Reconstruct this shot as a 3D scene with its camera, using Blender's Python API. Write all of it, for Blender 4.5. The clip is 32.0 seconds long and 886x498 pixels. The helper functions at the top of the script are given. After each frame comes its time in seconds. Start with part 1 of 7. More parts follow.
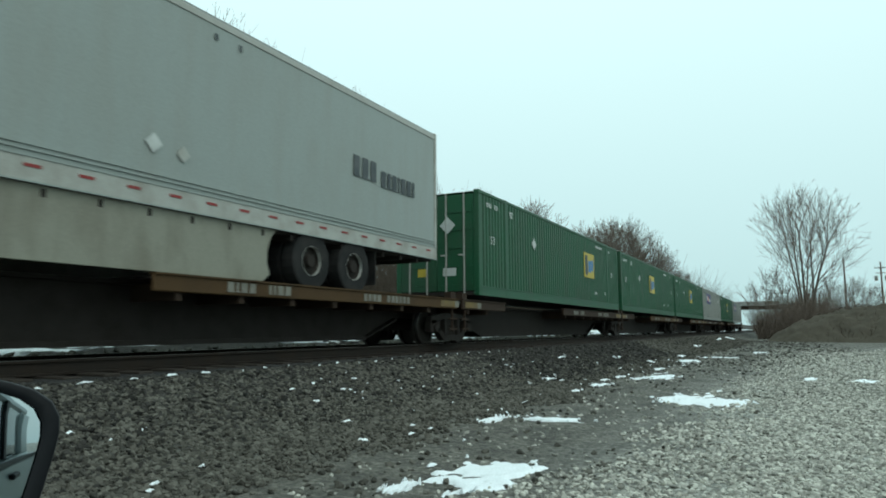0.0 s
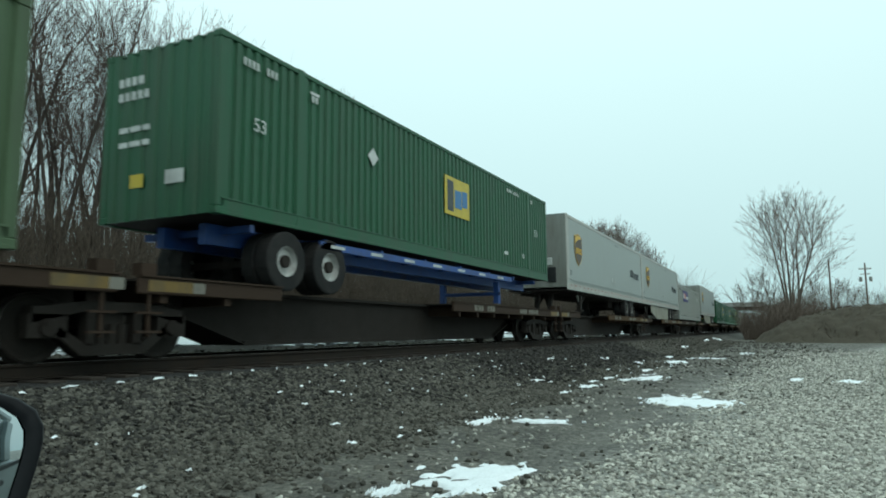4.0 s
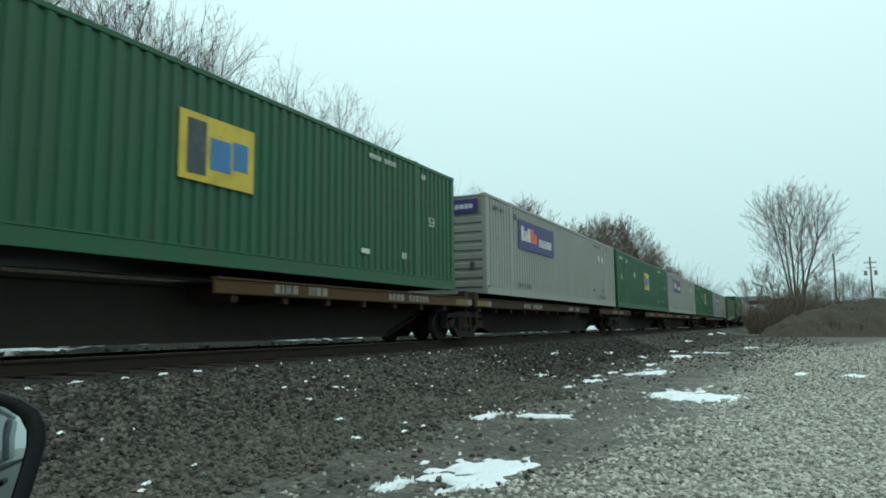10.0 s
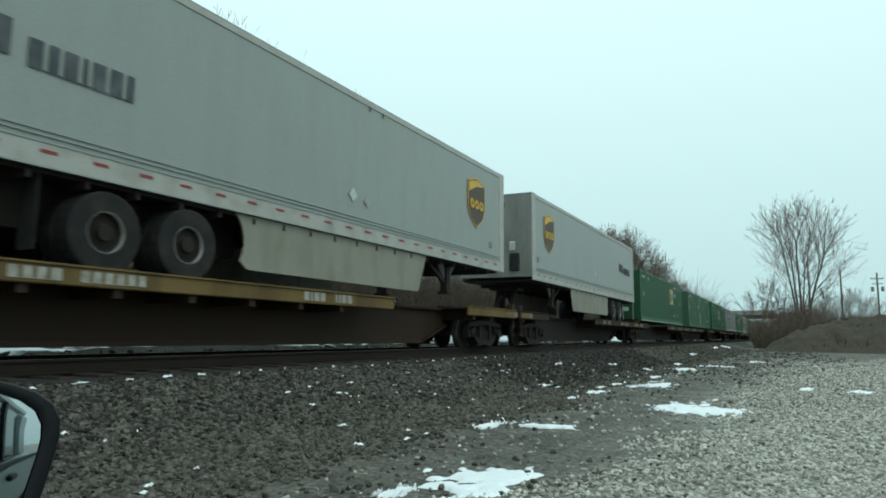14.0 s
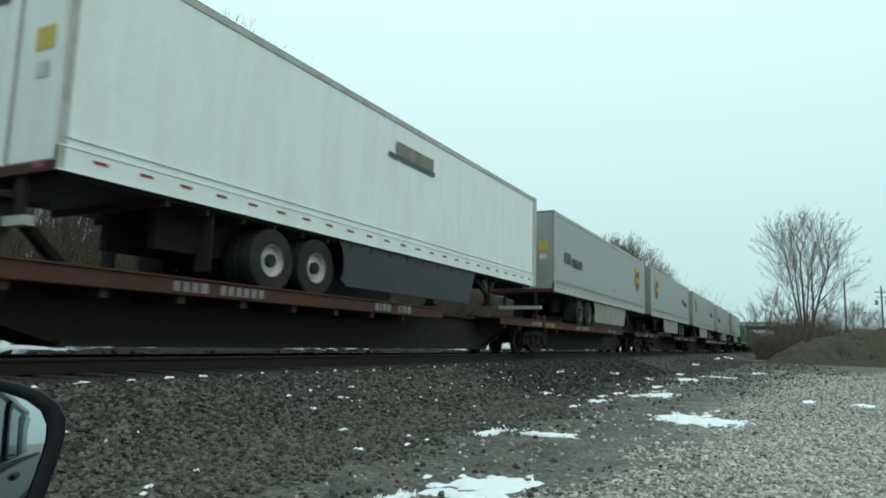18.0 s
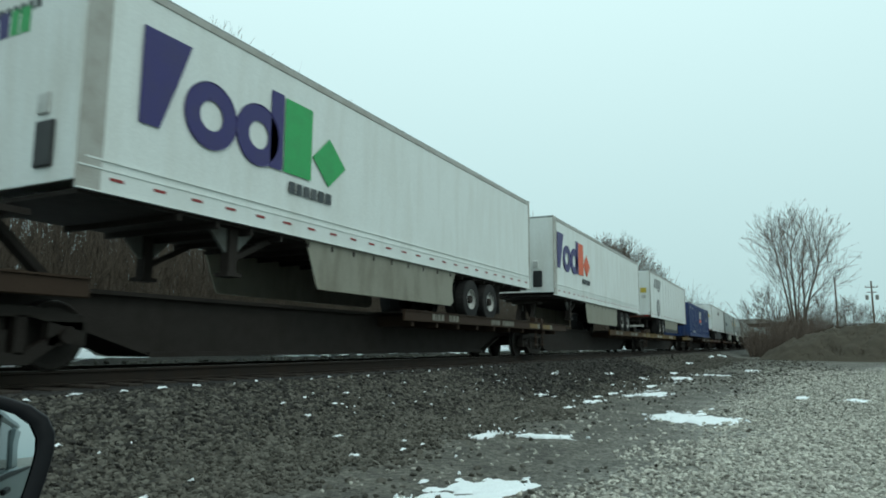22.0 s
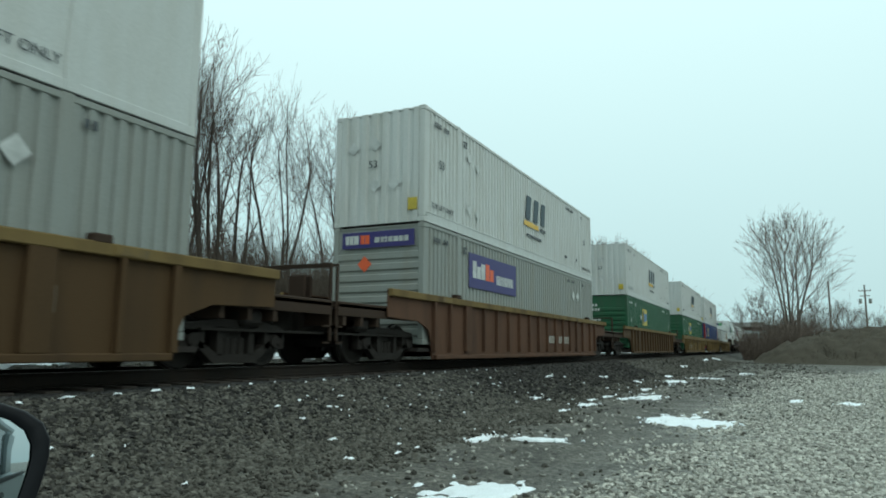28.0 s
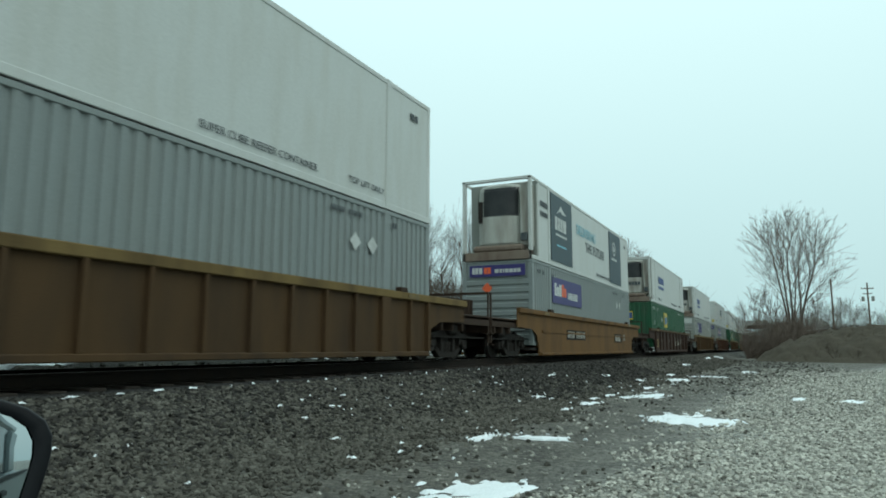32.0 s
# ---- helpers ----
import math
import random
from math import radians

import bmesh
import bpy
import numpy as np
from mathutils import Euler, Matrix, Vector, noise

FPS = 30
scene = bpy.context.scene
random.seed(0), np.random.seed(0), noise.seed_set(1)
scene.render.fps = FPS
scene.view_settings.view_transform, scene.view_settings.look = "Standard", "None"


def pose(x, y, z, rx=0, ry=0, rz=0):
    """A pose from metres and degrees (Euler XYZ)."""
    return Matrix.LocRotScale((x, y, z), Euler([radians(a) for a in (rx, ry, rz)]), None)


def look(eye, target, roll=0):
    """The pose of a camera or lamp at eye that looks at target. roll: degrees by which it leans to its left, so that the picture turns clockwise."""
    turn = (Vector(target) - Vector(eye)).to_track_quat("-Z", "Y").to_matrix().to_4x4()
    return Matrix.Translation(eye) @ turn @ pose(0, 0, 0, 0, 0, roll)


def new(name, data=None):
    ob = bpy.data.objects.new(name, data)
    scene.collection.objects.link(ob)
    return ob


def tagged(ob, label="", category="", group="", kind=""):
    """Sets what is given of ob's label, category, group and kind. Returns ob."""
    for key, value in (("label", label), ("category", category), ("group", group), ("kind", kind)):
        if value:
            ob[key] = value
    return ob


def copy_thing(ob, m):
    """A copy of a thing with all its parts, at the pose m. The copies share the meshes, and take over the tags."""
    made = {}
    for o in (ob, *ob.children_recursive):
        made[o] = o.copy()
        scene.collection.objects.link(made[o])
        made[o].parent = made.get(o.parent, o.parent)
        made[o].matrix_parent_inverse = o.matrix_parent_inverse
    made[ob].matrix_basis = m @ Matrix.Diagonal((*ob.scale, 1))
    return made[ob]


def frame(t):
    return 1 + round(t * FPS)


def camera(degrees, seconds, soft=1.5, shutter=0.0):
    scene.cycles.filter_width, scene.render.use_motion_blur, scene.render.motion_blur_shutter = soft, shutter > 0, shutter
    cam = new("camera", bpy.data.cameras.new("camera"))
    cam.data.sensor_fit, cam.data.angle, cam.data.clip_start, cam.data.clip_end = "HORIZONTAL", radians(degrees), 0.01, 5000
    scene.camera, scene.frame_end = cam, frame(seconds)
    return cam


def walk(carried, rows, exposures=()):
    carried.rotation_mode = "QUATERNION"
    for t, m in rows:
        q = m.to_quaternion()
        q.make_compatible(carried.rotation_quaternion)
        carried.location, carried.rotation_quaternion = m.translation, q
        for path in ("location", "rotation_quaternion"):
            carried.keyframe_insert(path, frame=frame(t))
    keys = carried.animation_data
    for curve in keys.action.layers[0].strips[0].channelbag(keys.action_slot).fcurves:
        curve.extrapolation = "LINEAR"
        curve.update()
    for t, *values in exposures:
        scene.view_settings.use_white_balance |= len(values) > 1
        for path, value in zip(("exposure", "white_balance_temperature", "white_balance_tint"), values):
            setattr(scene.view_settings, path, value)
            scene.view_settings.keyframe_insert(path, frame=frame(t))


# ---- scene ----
cam = camera(66.2, 32.0, soft=1.8, shutter=0.1)
PATH = [
    (0, (-0.299, -8.752, 1.170), (1.466, -7.843, 1.409), -0.3),
    (0.5, (-0.299, -8.752, 1.170), (1.466, -7.842, 1.407), -0.5),
    (1, (-0.299, -8.752, 1.171), (1.469, -7.848, 1.411), -0.4),
    (1.5, (-0.299, -8.753, 1.172), (1.472, -7.855, 1.414), -0.4),
    (2, (-0.299, -8.753, 1.173), (1.472, -7.857, 1.420), -0.6),
    (2.5, (-0.299, -8.753, 1.173), (1.476, -7.866, 1.423), -0.8),
    (3, (-0.299, -8.754, 1.174), (1.476, -7.867, 1.422), -0.7),
    (3.5, (-0.299, -8.754, 1.175), (1.479, -7.873, 1.420), -0.5),
    (5.5, (-0.300, -8.753, 1.178), (1.482, -7.876, 1.420), -0.5),
    (6, (-0.300, -8.753, 1.178), (1.480, -7.873, 1.420), -0.7),
    (6.5, (-0.300, -8.753, 1.178), (1.479, -7.874, 1.423), -0.5),
    (7, (-0.300, -8.753, 1.178), (1.479, -7.873, 1.424), -0.4),
    (7.5, (-0.300, -8.753, 1.177), (1.480, -7.875, 1.425), -0.4),
    (8, (-0.300, -8.753, 1.177), (1.481, -7.877, 1.422), -0.4),
    (8.5, (-0.299, -8.754, 1.177), (1.481, -7.874, 1.418), -0.2),
    (9, (-0.298, -8.756, 1.179), (1.481, -7.871, 1.413), -0),
    (9.5, (-0.298, -8.758, 1.181), (1.480, -7.873, 1.415), -0.4),
    (10, (-0.298, -8.758, 1.181), (1.478, -7.868, 1.410), -0.6),
    (10.5, (-0.299, -8.755, 1.179), (1.479, -7.870, 1.410), -0.6),
    (11, (-0.299, -8.753, 1.178), (1.479, -7.867, 1.408), -0.6),
    (11.5, (-0.300, -8.751, 1.176), (1.478, -7.864, 1.405), -0.5),
    (12, (-0.302, -8.748, 1.174), (1.477, -7.863, 1.403), -0.4),
    (12.5, (-0.303, -8.745, 1.172), (1.476, -7.860, 1.406), -0.2),
    (13, (-0.303, -8.744, 1.172), (1.472, -7.855, 1.415), 0.1),
    (13.5, (-0.303, -8.744, 1.172), (1.469, -7.850, 1.421), 0.3),
    (14, (-0.303, -8.744, 1.173), (1.464, -7.842, 1.426), 0.5),
    (14.5, (-0.303, -8.744, 1.173), (1.461, -7.838, 1.431), 0.6),
    (16.5, (-0.305, -8.741, 1.171), (1.455, -7.831, 1.443), 0.5),
    (17, (-0.305, -8.740, 1.172), (1.454, -7.829, 1.445), 0.8),
    (17.5, (-0.306, -8.739, 1.173), (1.454, -7.829, 1.446), 1.3),
    (18, (-0.306, -8.739, 1.174), (1.455, -7.829, 1.444), 1.5),
    (18.5, (-0.306, -8.739, 1.173), (1.455, -7.831, 1.446), 1.3),
    (19, (-0.306, -8.740, 1.172), (1.456, -7.835, 1.446), 1.2),
    (19.5, (-0.305, -8.741, 1.173), (1.460, -7.842, 1.448), 0.7),
    (20, (-0.305, -8.742, 1.174), (1.461, -7.845, 1.450), 0.7),
    (20.5, (-0.304, -8.743, 1.175), (1.461, -7.844, 1.452), 0.7),
    (21, (-0.304, -8.743, 1.175), (1.464, -7.851, 1.455), 0.5),
    (21.5, (-0.304, -8.743, 1.175), (1.465, -7.852, 1.453), 0.3),
    (22, (-0.304, -8.743, 1.175), (1.465, -7.854, 1.456), 0.3),
    (22.5, (-0.305, -8.743, 1.176), (1.466, -7.857, 1.456), 0.2),
    (23, (-0.305, -8.742, 1.176), (1.466, -7.857, 1.456), 0.2),
    (23.5, (-0.305, -8.742, 1.177), (1.467, -7.858, 1.458), 0.2),
    (24, (-0.305, -8.742, 1.178), (1.468, -7.860, 1.460), 0.4),
    (24.5, (-0.305, -8.742, 1.178), (1.467, -7.858, 1.461), 0.2),
    (25, (-0.305, -8.743, 1.177), (1.467, -7.859, 1.457), 0.4),
    (25.5, (-0.305, -8.743, 1.177), (1.469, -7.863, 1.455), 0.7),
    (27.5, (-0.306, -8.742, 1.180), (1.467, -7.863, 1.467), 0.2),
    (28, (-0.306, -8.741, 1.179), (1.469, -7.865, 1.468), 0.4),
    (28.5, (-0.306, -8.741, 1.178), (1.467, -7.862, 1.467), 0.4),
    (29, (-0.306, -8.740, 1.177), (1.467, -7.862, 1.470), 0.2),
    (29.5, (-0.306, -8.741, 1.180), (1.467, -7.864, 1.473), 0.2),
    (30, (-0.306, -8.742, 1.182), (1.468, -7.868, 1.474), 0.2),
    (30.5, (-0.305, -8.743, 1.180), (1.468, -7.864, 1.471), 0),
    (31, (-0.305, -8.743, 1.178), (1.466, -7.861, 1.468), -0.1),
    (31.5, (-0.305, -8.743, 1.176), (1.468, -7.867, 1.470), -0.1),
    (32, (-0.305, -8.742, 1.175), (1.468, -7.861, 1.462), 0.2),
]
walk(cam, [(t, look(eye, target, roll)) for t, eye, target, roll in PATH], [(0.0, 0.03), (4.0, 0.04), (7.0, -0.03), (12.0, 0.0), (19.0, 0.0), (20.0, -0.09), (23.0, -0.13), (24.0, -0.1), (25.0, 0.03), (28.0, -0.02), (32.0, -0.03)])

# ---- world, sun, exposure ----
world = bpy.data.worlds.new("overcast")
scene.world = world
world.use_nodes = True
wn, wl = world.node_tree.nodes, world.node_tree.links
wn.clear()
sky = wn.new("ShaderNodeTexSky")
sky.sky_type, sky.sun_disc = "NISHITA", False
sky.sun_elevation, sky.sun_rotation = radians(48), radians(200)
sky.air_density, sky.dust_density, sky.ozone_density = 1.0, 6.0, 1.0
veil = wn.new("ShaderNodeMixRGB")          # cloud cover over the clear sky
veil.inputs[0].default_value = 0.92
cloud = wn.new("ShaderNodeMixRGB")         # overcast: the zenith is brighter than the horizon
cloud.inputs[1].default_value, cloud.inputs[2].default_value = (5.4, 7.9, 8.0, 1), (8.95, 12.2, 12.2, 1)
where = wn.new("ShaderNodeTexCoord")
split, rise = wn.new("ShaderNodeSeparateXYZ"), wn.new("ShaderNodeMapRange")
rise.inputs[1].default_value, rise.inputs[2].default_value = 0.0, 0.6
wl.new(where.outputs["Generated"], split.inputs[0])
wl.new(split.outputs["Z"], rise.inputs[0])
wl.new(rise.outputs[0], cloud.inputs[0])
wl.new(cloud.outputs[0], veil.inputs[2])
back = wn.new("ShaderNodeBackground")
back.inputs[1].default_value = 0.1
outw = wn.new("ShaderNodeOutputWorld")
wl.new(sky.outputs[0], veil.inputs[1])
wl.new(veil.outputs[0], back.inputs[0])
wl.new(back.outputs[0], outw.inputs[0])
sun = new("sun", bpy.data.lights.new("sun", "SUN"))
sun.data.energy, sun.data.angle, sun.data.color = 0.5, radians(40), (1, 0.97, 0.93)
sun.matrix_world = look((0, 0, 60), (30, 40, 0))
scene.view_settings.exposure = 0.0

# ---- materials ----
MATS = {}


def material(name, colour, rough=0.6, metal=0.0, dirt=0.3, dirt_colour=(0.05, 0.045, 0.035), scale=3.0, streak=1.0,
             bump=0.0, bump_scale=40.0, vary=0.0, spec=0.4):
    """A worn surface: base colour, blotches and streaks of dirt, fine grain and relief."""
    if name in MATS:
        return MATS[name]
    m = bpy.data.materials.new(name)
    m.use_nodes = True
    n, l = m.node_tree.nodes, m.node_tree.links
    b = n["Principled BSDF"]
    b.inputs["Roughness"].default_value, b.inputs["Metallic"].default_value = rough, metal
    b.inputs["Specular IOR Level"].default_value = spec
    geo = n.new("ShaderNodeTexCoord")
    mp = n.new("ShaderNodeMapping")
    mp.inputs["Scale"].default_value = (1, 1, 1 / streak)
    l.new(geo.outputs["Object"], mp.inputs[0])
    big, fine = n.new("ShaderNodeTexNoise"), n.new("ShaderNodeTexNoise")
    big.inputs["Scale"].default_value, big.inputs["Detail"].default_value = scale, 6
    fine.inputs["Scale"].default_value, fine.inputs["Detail"].default_value = bump_scale, 3
    l.new(mp.outputs[0], big.inputs[0])
    l.new(geo.outputs["Object"], fine.inputs[0])
    ramp = n.new("ShaderNodeValToRGB")
    ramp.color_ramp.elements[0].position, ramp.color_ramp.elements[1].position = 0.42, 0.75
    l.new(big.outputs[0], ramp.inputs[0])
    amount = n.new("ShaderNodeMath")
    amount.operation = "MULTIPLY"
    each, own = n.new("ShaderNodeObjectInfo"), n.new("ShaderNodeMapRange")
    own.inputs[3].default_value, own.inputs[4].default_value = dirt * 0.6, min(dirt * 1.5, 0.95)
    l.new(each.outputs["Random"], own.inputs[0])
    l.new(own.outputs[0], amount.inputs[1])
    l.new(ramp.outputs[0], amount.inputs[0])
    mix = n.new("ShaderNodeMixRGB")
    mix.inputs[1].default_value, mix.inputs[2].default_value = (*colour, 1), (*dirt_colour, 1)
    l.new(amount.outputs[0], mix.inputs[0])
    grain = n.new("ShaderNodeHueSaturation")
    gm = n.new("ShaderNodeMapRange")
    gm.inputs[3].default_value, gm.inputs[4].default_value = 0.82, 1.18
    l.new(fine.outputs[0], gm.inputs[0])
    last = gm.outputs[0]
    if vary:
        info, vm, mul = n.new("ShaderNodeNewGeometry"), n.new("ShaderNodeMapRange"), n.new("ShaderNodeMath")
        vm.inputs[3].default_value, vm.inputs[4].default_value = 1 - vary, 1 + vary
        mul.operation = "MULTIPLY"
        l.new(info.outputs["Random Per Island"], vm.inputs[0])
        l.new(vm.outputs[0], mul.inputs[0])
        l.new(gm.outputs[0], mul.inputs[1])
        last = mul.outputs[0]
    l.new(last, grain.inputs["Value"])
    l.new(mix.outputs[0], grain.inputs["Color"])
    l.new(grain.outputs[0], b.inputs["Base Color"])
    if bump:
        bp = n.new("ShaderNodeBump")
        bp.inputs["Strength"].default_value, bp.inputs["Distance"].default_value = bump, 0.02
        l.new(fine.outputs[0], bp.inputs["Height"])
        l.new(bp.outputs[0], b.inputs["Normal"])
    MATS[name] = m
    return m


GREEN = material("green_paint", (0.008, 0.075, 0.031), 0.5, dirt=0.35, streak=5)
GREEN_OLD = material("faded_green_paint", (0.024, 0.088, 0.043), 0.6, dirt=0.4, streak=5)
GREEN_FADED = material("olive_faded_paint", (0.055, 0.098, 0.046), 0.6, dirt=0.4, streak=5)
GREY = material("light_grey_paint", (0.225, 0.24, 0.22), 0.5, dirt=0.28, dirt_colour=(0.2, 0.17, 0.12), streak=6)
SILVER = material("silver_grey_paint", (0.19, 0.215, 0.21), 0.45, dirt=0.25, dirt_colour=(0.15, 0.14, 0.11), streak=6)
WHITE = material("white_paint", (0.47, 0.49, 0.47), 0.5, dirt=0.25, dirt_colour=(0.3, 0.27, 0.2), streak=6)
BLUE = material("blue_paint", (0.011, 0.034, 0.12), 0.5, dirt=0.3, streak=5)
BRIGHTWHITE = material("bright_white_paint", (0.66, 0.7, 0.68), 0.45, dirt=0.25, dirt_colour=(0.38, 0.35, 0.28), streak=6)
TRAILER = material("trailer_grey_paint", (0.255, 0.282, 0.266), 0.42, dirt=0.22, dirt_colour=(0.2, 0.18, 0.14), streak=5)
STAINED = material("rust_stained_white", (0.17, 0.13, 0.1), 0.7, dirt=0.9, dirt_colour=(0.075, 0.035, 0.022), scale=3.5, streak=2.5)
GRIMYWHITE = material("grimy_white_paint", (0.4, 0.4, 0.36), 0.55, dirt=0.7, dirt_colour=(0.11, 0.07, 0.045), scale=2.5, streak=4)
NOSE = material("dirt_streaked_trailer", (0.22, 0.235, 0.215), 0.55, dirt=0.9, dirt_colour=(0.085, 0.07, 0.05), scale=2.2, streak=5)
CREAM = material("cream_skirt", (0.23, 0.225, 0.18), 0.6, dirt=0.5, dirt_colour=(0.12, 0.1, 0.07), streak=3)
PURPLE = material("purple_vinyl", (0.03, 0.024, 0.13), 0.5, dirt=0.15)
ORANGE = material("orange_vinyl", (0.65, 0.10, 0.03), 0.5, dirt=0.15)
LIME = material("green_vinyl", (0.02, 0.33, 0.09), 0.5, dirt=0.15)
YELLOW = material("yellow_vinyl", (0.5, 0.38, 0.04), 0.5, dirt=0.3)
GOLD = material("gold_vinyl", (0.6, 0.36, 0.04), 0.5, dirt=0.15)
BROWN = material("brown_vinyl", (0.06, 0.035, 0.02), 0.5, dirt=0.1)
INK = material("dark_lettering", (0.04, 0.05, 0.055), 0.6, dirt=0.3, dirt_colour=(0.2, 0.2, 0.2))
CHALK = material("white_lettering", (0.5, 0.52, 0.5), 0.6, dirt=0.3)
OLDYELLOW = material("faded_yellow_stencil", (0.3, 0.22, 0.08), 0.7, dirt=0.5)
STENCIL = material("faded_stencil", (0.19, 0.18, 0.15), 0.7, dirt=0.5)
PALESTENCIL = material("worn_white_stencil", (0.34, 0.33, 0.29), 0.7, dirt=0.7, dirt_colour=(0.1, 0.07, 0.04), scale=9)
SOOT = material("sooty_black_paint", (0.026, 0.024, 0.022), 0.85, dirt=0.7, dirt_colour=(0.07, 0.045, 0.025), scale=4, spec=0.1)
TEAL = material("dark_teal_vinyl", (0.018, 0.042, 0.055), 0.5, dirt=0.25)
SKYBLUE = material("light_blue_vinyl", (0.15, 0.42, 0.52), 0.5, dirt=0.15)
OLDSTEEL = material("worn_grey_steel", (0.12, 0.125, 0.115), 0.7, dirt=0.7, dirt_colour=(0.05, 0.042, 0.034), spec=0.2)
MIDBLUE = material("mid_blue_vinyl", (0.04, 0.16, 0.34), 0.5, dirt=0.2)
NAVY = material("navy_vinyl", (0.03, 0.07, 0.22), 0.5, dirt=0.2)
RED = material("red_reflector", (0.24, 0.018, 0.016), 0.4, dirt=0.3)
STRIPE = material("pale_rail", (0.36, 0.36, 0.33), 0.5, dirt=0.4, dirt_colour=(0.15, 0.12, 0.08))
RUST = material("rusty_brown_steel", (0.042, 0.027, 0.019), 0.75, dirt=0.7, dirt_colour=(0.034, 0.024, 0.018), scale=2, streak=3, bump=0.3, spec=0.12)
RUSTRED = material("red_brown_car_paint", (0.047, 0.027, 0.02), 0.7, dirt=0.55, dirt_colour=(0.03, 0.022, 0.017), scale=2, streak=3, bump=0.2, spec=0.12)
OCHRE = material("ochre_yellow_car_paint", (0.158, 0.108, 0.044), 0.75, dirt=0.9, dirt_colour=(0.045, 0.028, 0.016), scale=1.6, streak=4, bump=0.2, spec=0.12)
BROWNCAR = material("brown_ochre_car_paint", (0.072, 0.042, 0.02), 0.7, dirt=0.6, dirt_colour=(0.035, 0.024, 0.016), scale=1.8, streak=4, bump=0.2, spec=0.12)
ORANGECAR = material("orange_brown_car_paint", (0.14, 0.074, 0.027), 0.7, dirt=0.9, dirt_colour=(0.06, 0.035, 0.02), scale=1.4, streak=3, bump=0.15, spec=0.12)
RUSTORANGE = material("rust_orange_car_paint", (0.1, 0.052, 0.032), 0.75, dirt=0.7, dirt_colour=(0.04, 0.025, 0.018), scale=1.8, streak=3, bump=0.2, spec=0.12)
SAFETY = material("safety_yellow_paint", (0.15, 0.093, 0.022), 0.6, dirt=0.7, streak=2)
OXIDE = material("oxide_red_steel", (0.075, 0.033, 0.024), 0.7, dirt=0.6, dirt_colour=(0.03, 0.022, 0.018), scale=2, streak=3, spec=0.12)
RUSTGREY = material("rust_streaked_grey", (0.235, 0.235, 0.205), 0.6, dirt=0.95, dirt_colour=(0.06, 0.045, 0.03), scale=4, streak=0.35)
# Darker copy of the ballast: brake dust plus the shade near the train.
DUSTSHADE = material("dusty_shaded_ballast", (0.042, 0.04, 0.036), 0.92, dirt=0.5, dirt_colour=(0.022, 0.02, 0.018), scale=5, vary=0.6, bump=0.4, spec=0.1)
PILE = material("spoil_earth", (0.074, 0.064, 0.049), 0.95, dirt=0.7, dirt_colour=(0.052, 0.044, 0.034), scale=0.9, bump=0.8, bump_scale=7, spec=0.12)
# Grimy steel, its base colour also darkened for the deep shade underneath.
DARK = material("grimy_shaded_steel", (0.03, 0.0255, 0.0225), 0.8, dirt=0.6, dirt_colour=(0.02, 0.016, 0.013), bump=0.3, spec=0.12)
CAST = material("grimy_cast_steel", (0.023, 0.02, 0.017), 0.75, dirt=0.7, dirt_colour=(0.018, 0.014, 0.012), bump=0.4, spec=0.12)
TREAD = material("worn_wheel_steel", (0.2, 0.19, 0.18), 0.35, metal=0.9, dirt=0.5)
RUBBER = material("black_rubber", (0.02, 0.02, 0.02), 0.8, dirt=0.4, dirt_colour=(0.06, 0.055, 0.05), spec=0.12)
RIM = material("white_rim", (0.5, 0.5, 0.48), 0.5, dirt=0.5)
CHASSIS = material("blue_chassis_paint", (0.02, 0.07, 0.25), 0.55, dirt=0.4)
GRILLE = material("dark_grille", (0.012, 0.014, 0.015), 0.5, dirt=0.3, dirt_colour=(0.04, 0.04, 0.04))
RAILSTEEL = material("rail_steel", (0.022, 0.018, 0.015), 0.8, dirt=0.4, dirt_colour=(0.035, 0.022, 0.014), spec=0.1)
TIE = material("weathered_tie_wood", (0.04, 0.033, 0.028), 0.9, dirt=0.5, scale=6, bump=0.6, spec=0.12)
BALLAST = material("crushed_ballast_stone", (0.096, 0.091, 0.077), 0.9, dirt=0.4, dirt_colour=(0.035, 0.03, 0.024), scale=5, vary=0.5, bump=0.4, spec=0.12)
PEBBLE = material("pale_gravel_stone", (0.40, 0.39, 0.345), 0.9, dirt=0.4, dirt_colour=(0.13, 0.12, 0.1), scale=5, vary=0.5, bump=0.4, spec=0.12)
SNOW = material("old_snow", (0.82, 0.86, 0.88), 0.6, dirt=0.12, dirt_colour=(0.45, 0.45, 0.43), scale=9, bump=0.5, bump_scale=60)
BARK = material("grey_brown_bark", (0.06, 0.05, 0.043), 0.9, dirt=0.5, dirt_colour=(0.035, 0.028, 0.024), scale=6, bump=0.4, spec=0.12)
TWIG = material("brown_twig", (0.082, 0.065, 0.055), 0.9, dirt=0.4, vary=0.3, spec=0.12)
# Lighter copies of bark and twig: distance haze put into the colour.
FARBARK = material("hazed_bark", (0.15, 0.135, 0.115), 0.9, dirt=0.5, dirt_colour=(0.07, 0.06, 0.05), scale=2, spec=0.12)
FARTWIG = material("hazed_twig", (0.15, 0.122, 0.1), 0.9, dirt=0.4, vary=0.3, spec=0.12)
BRUSH = material("dry_brush", (0.092, 0.073, 0.057), 0.95, dirt=0.4, vary=0.35, spec=0.12)
# Base colour raised above BRUSH for the haze over distant brush.
REDBRUSH = material("reddish_brush", (0.16, 0.122, 0.1), 0.95, dirt=0.4, vary=0.35, spec=0.12)
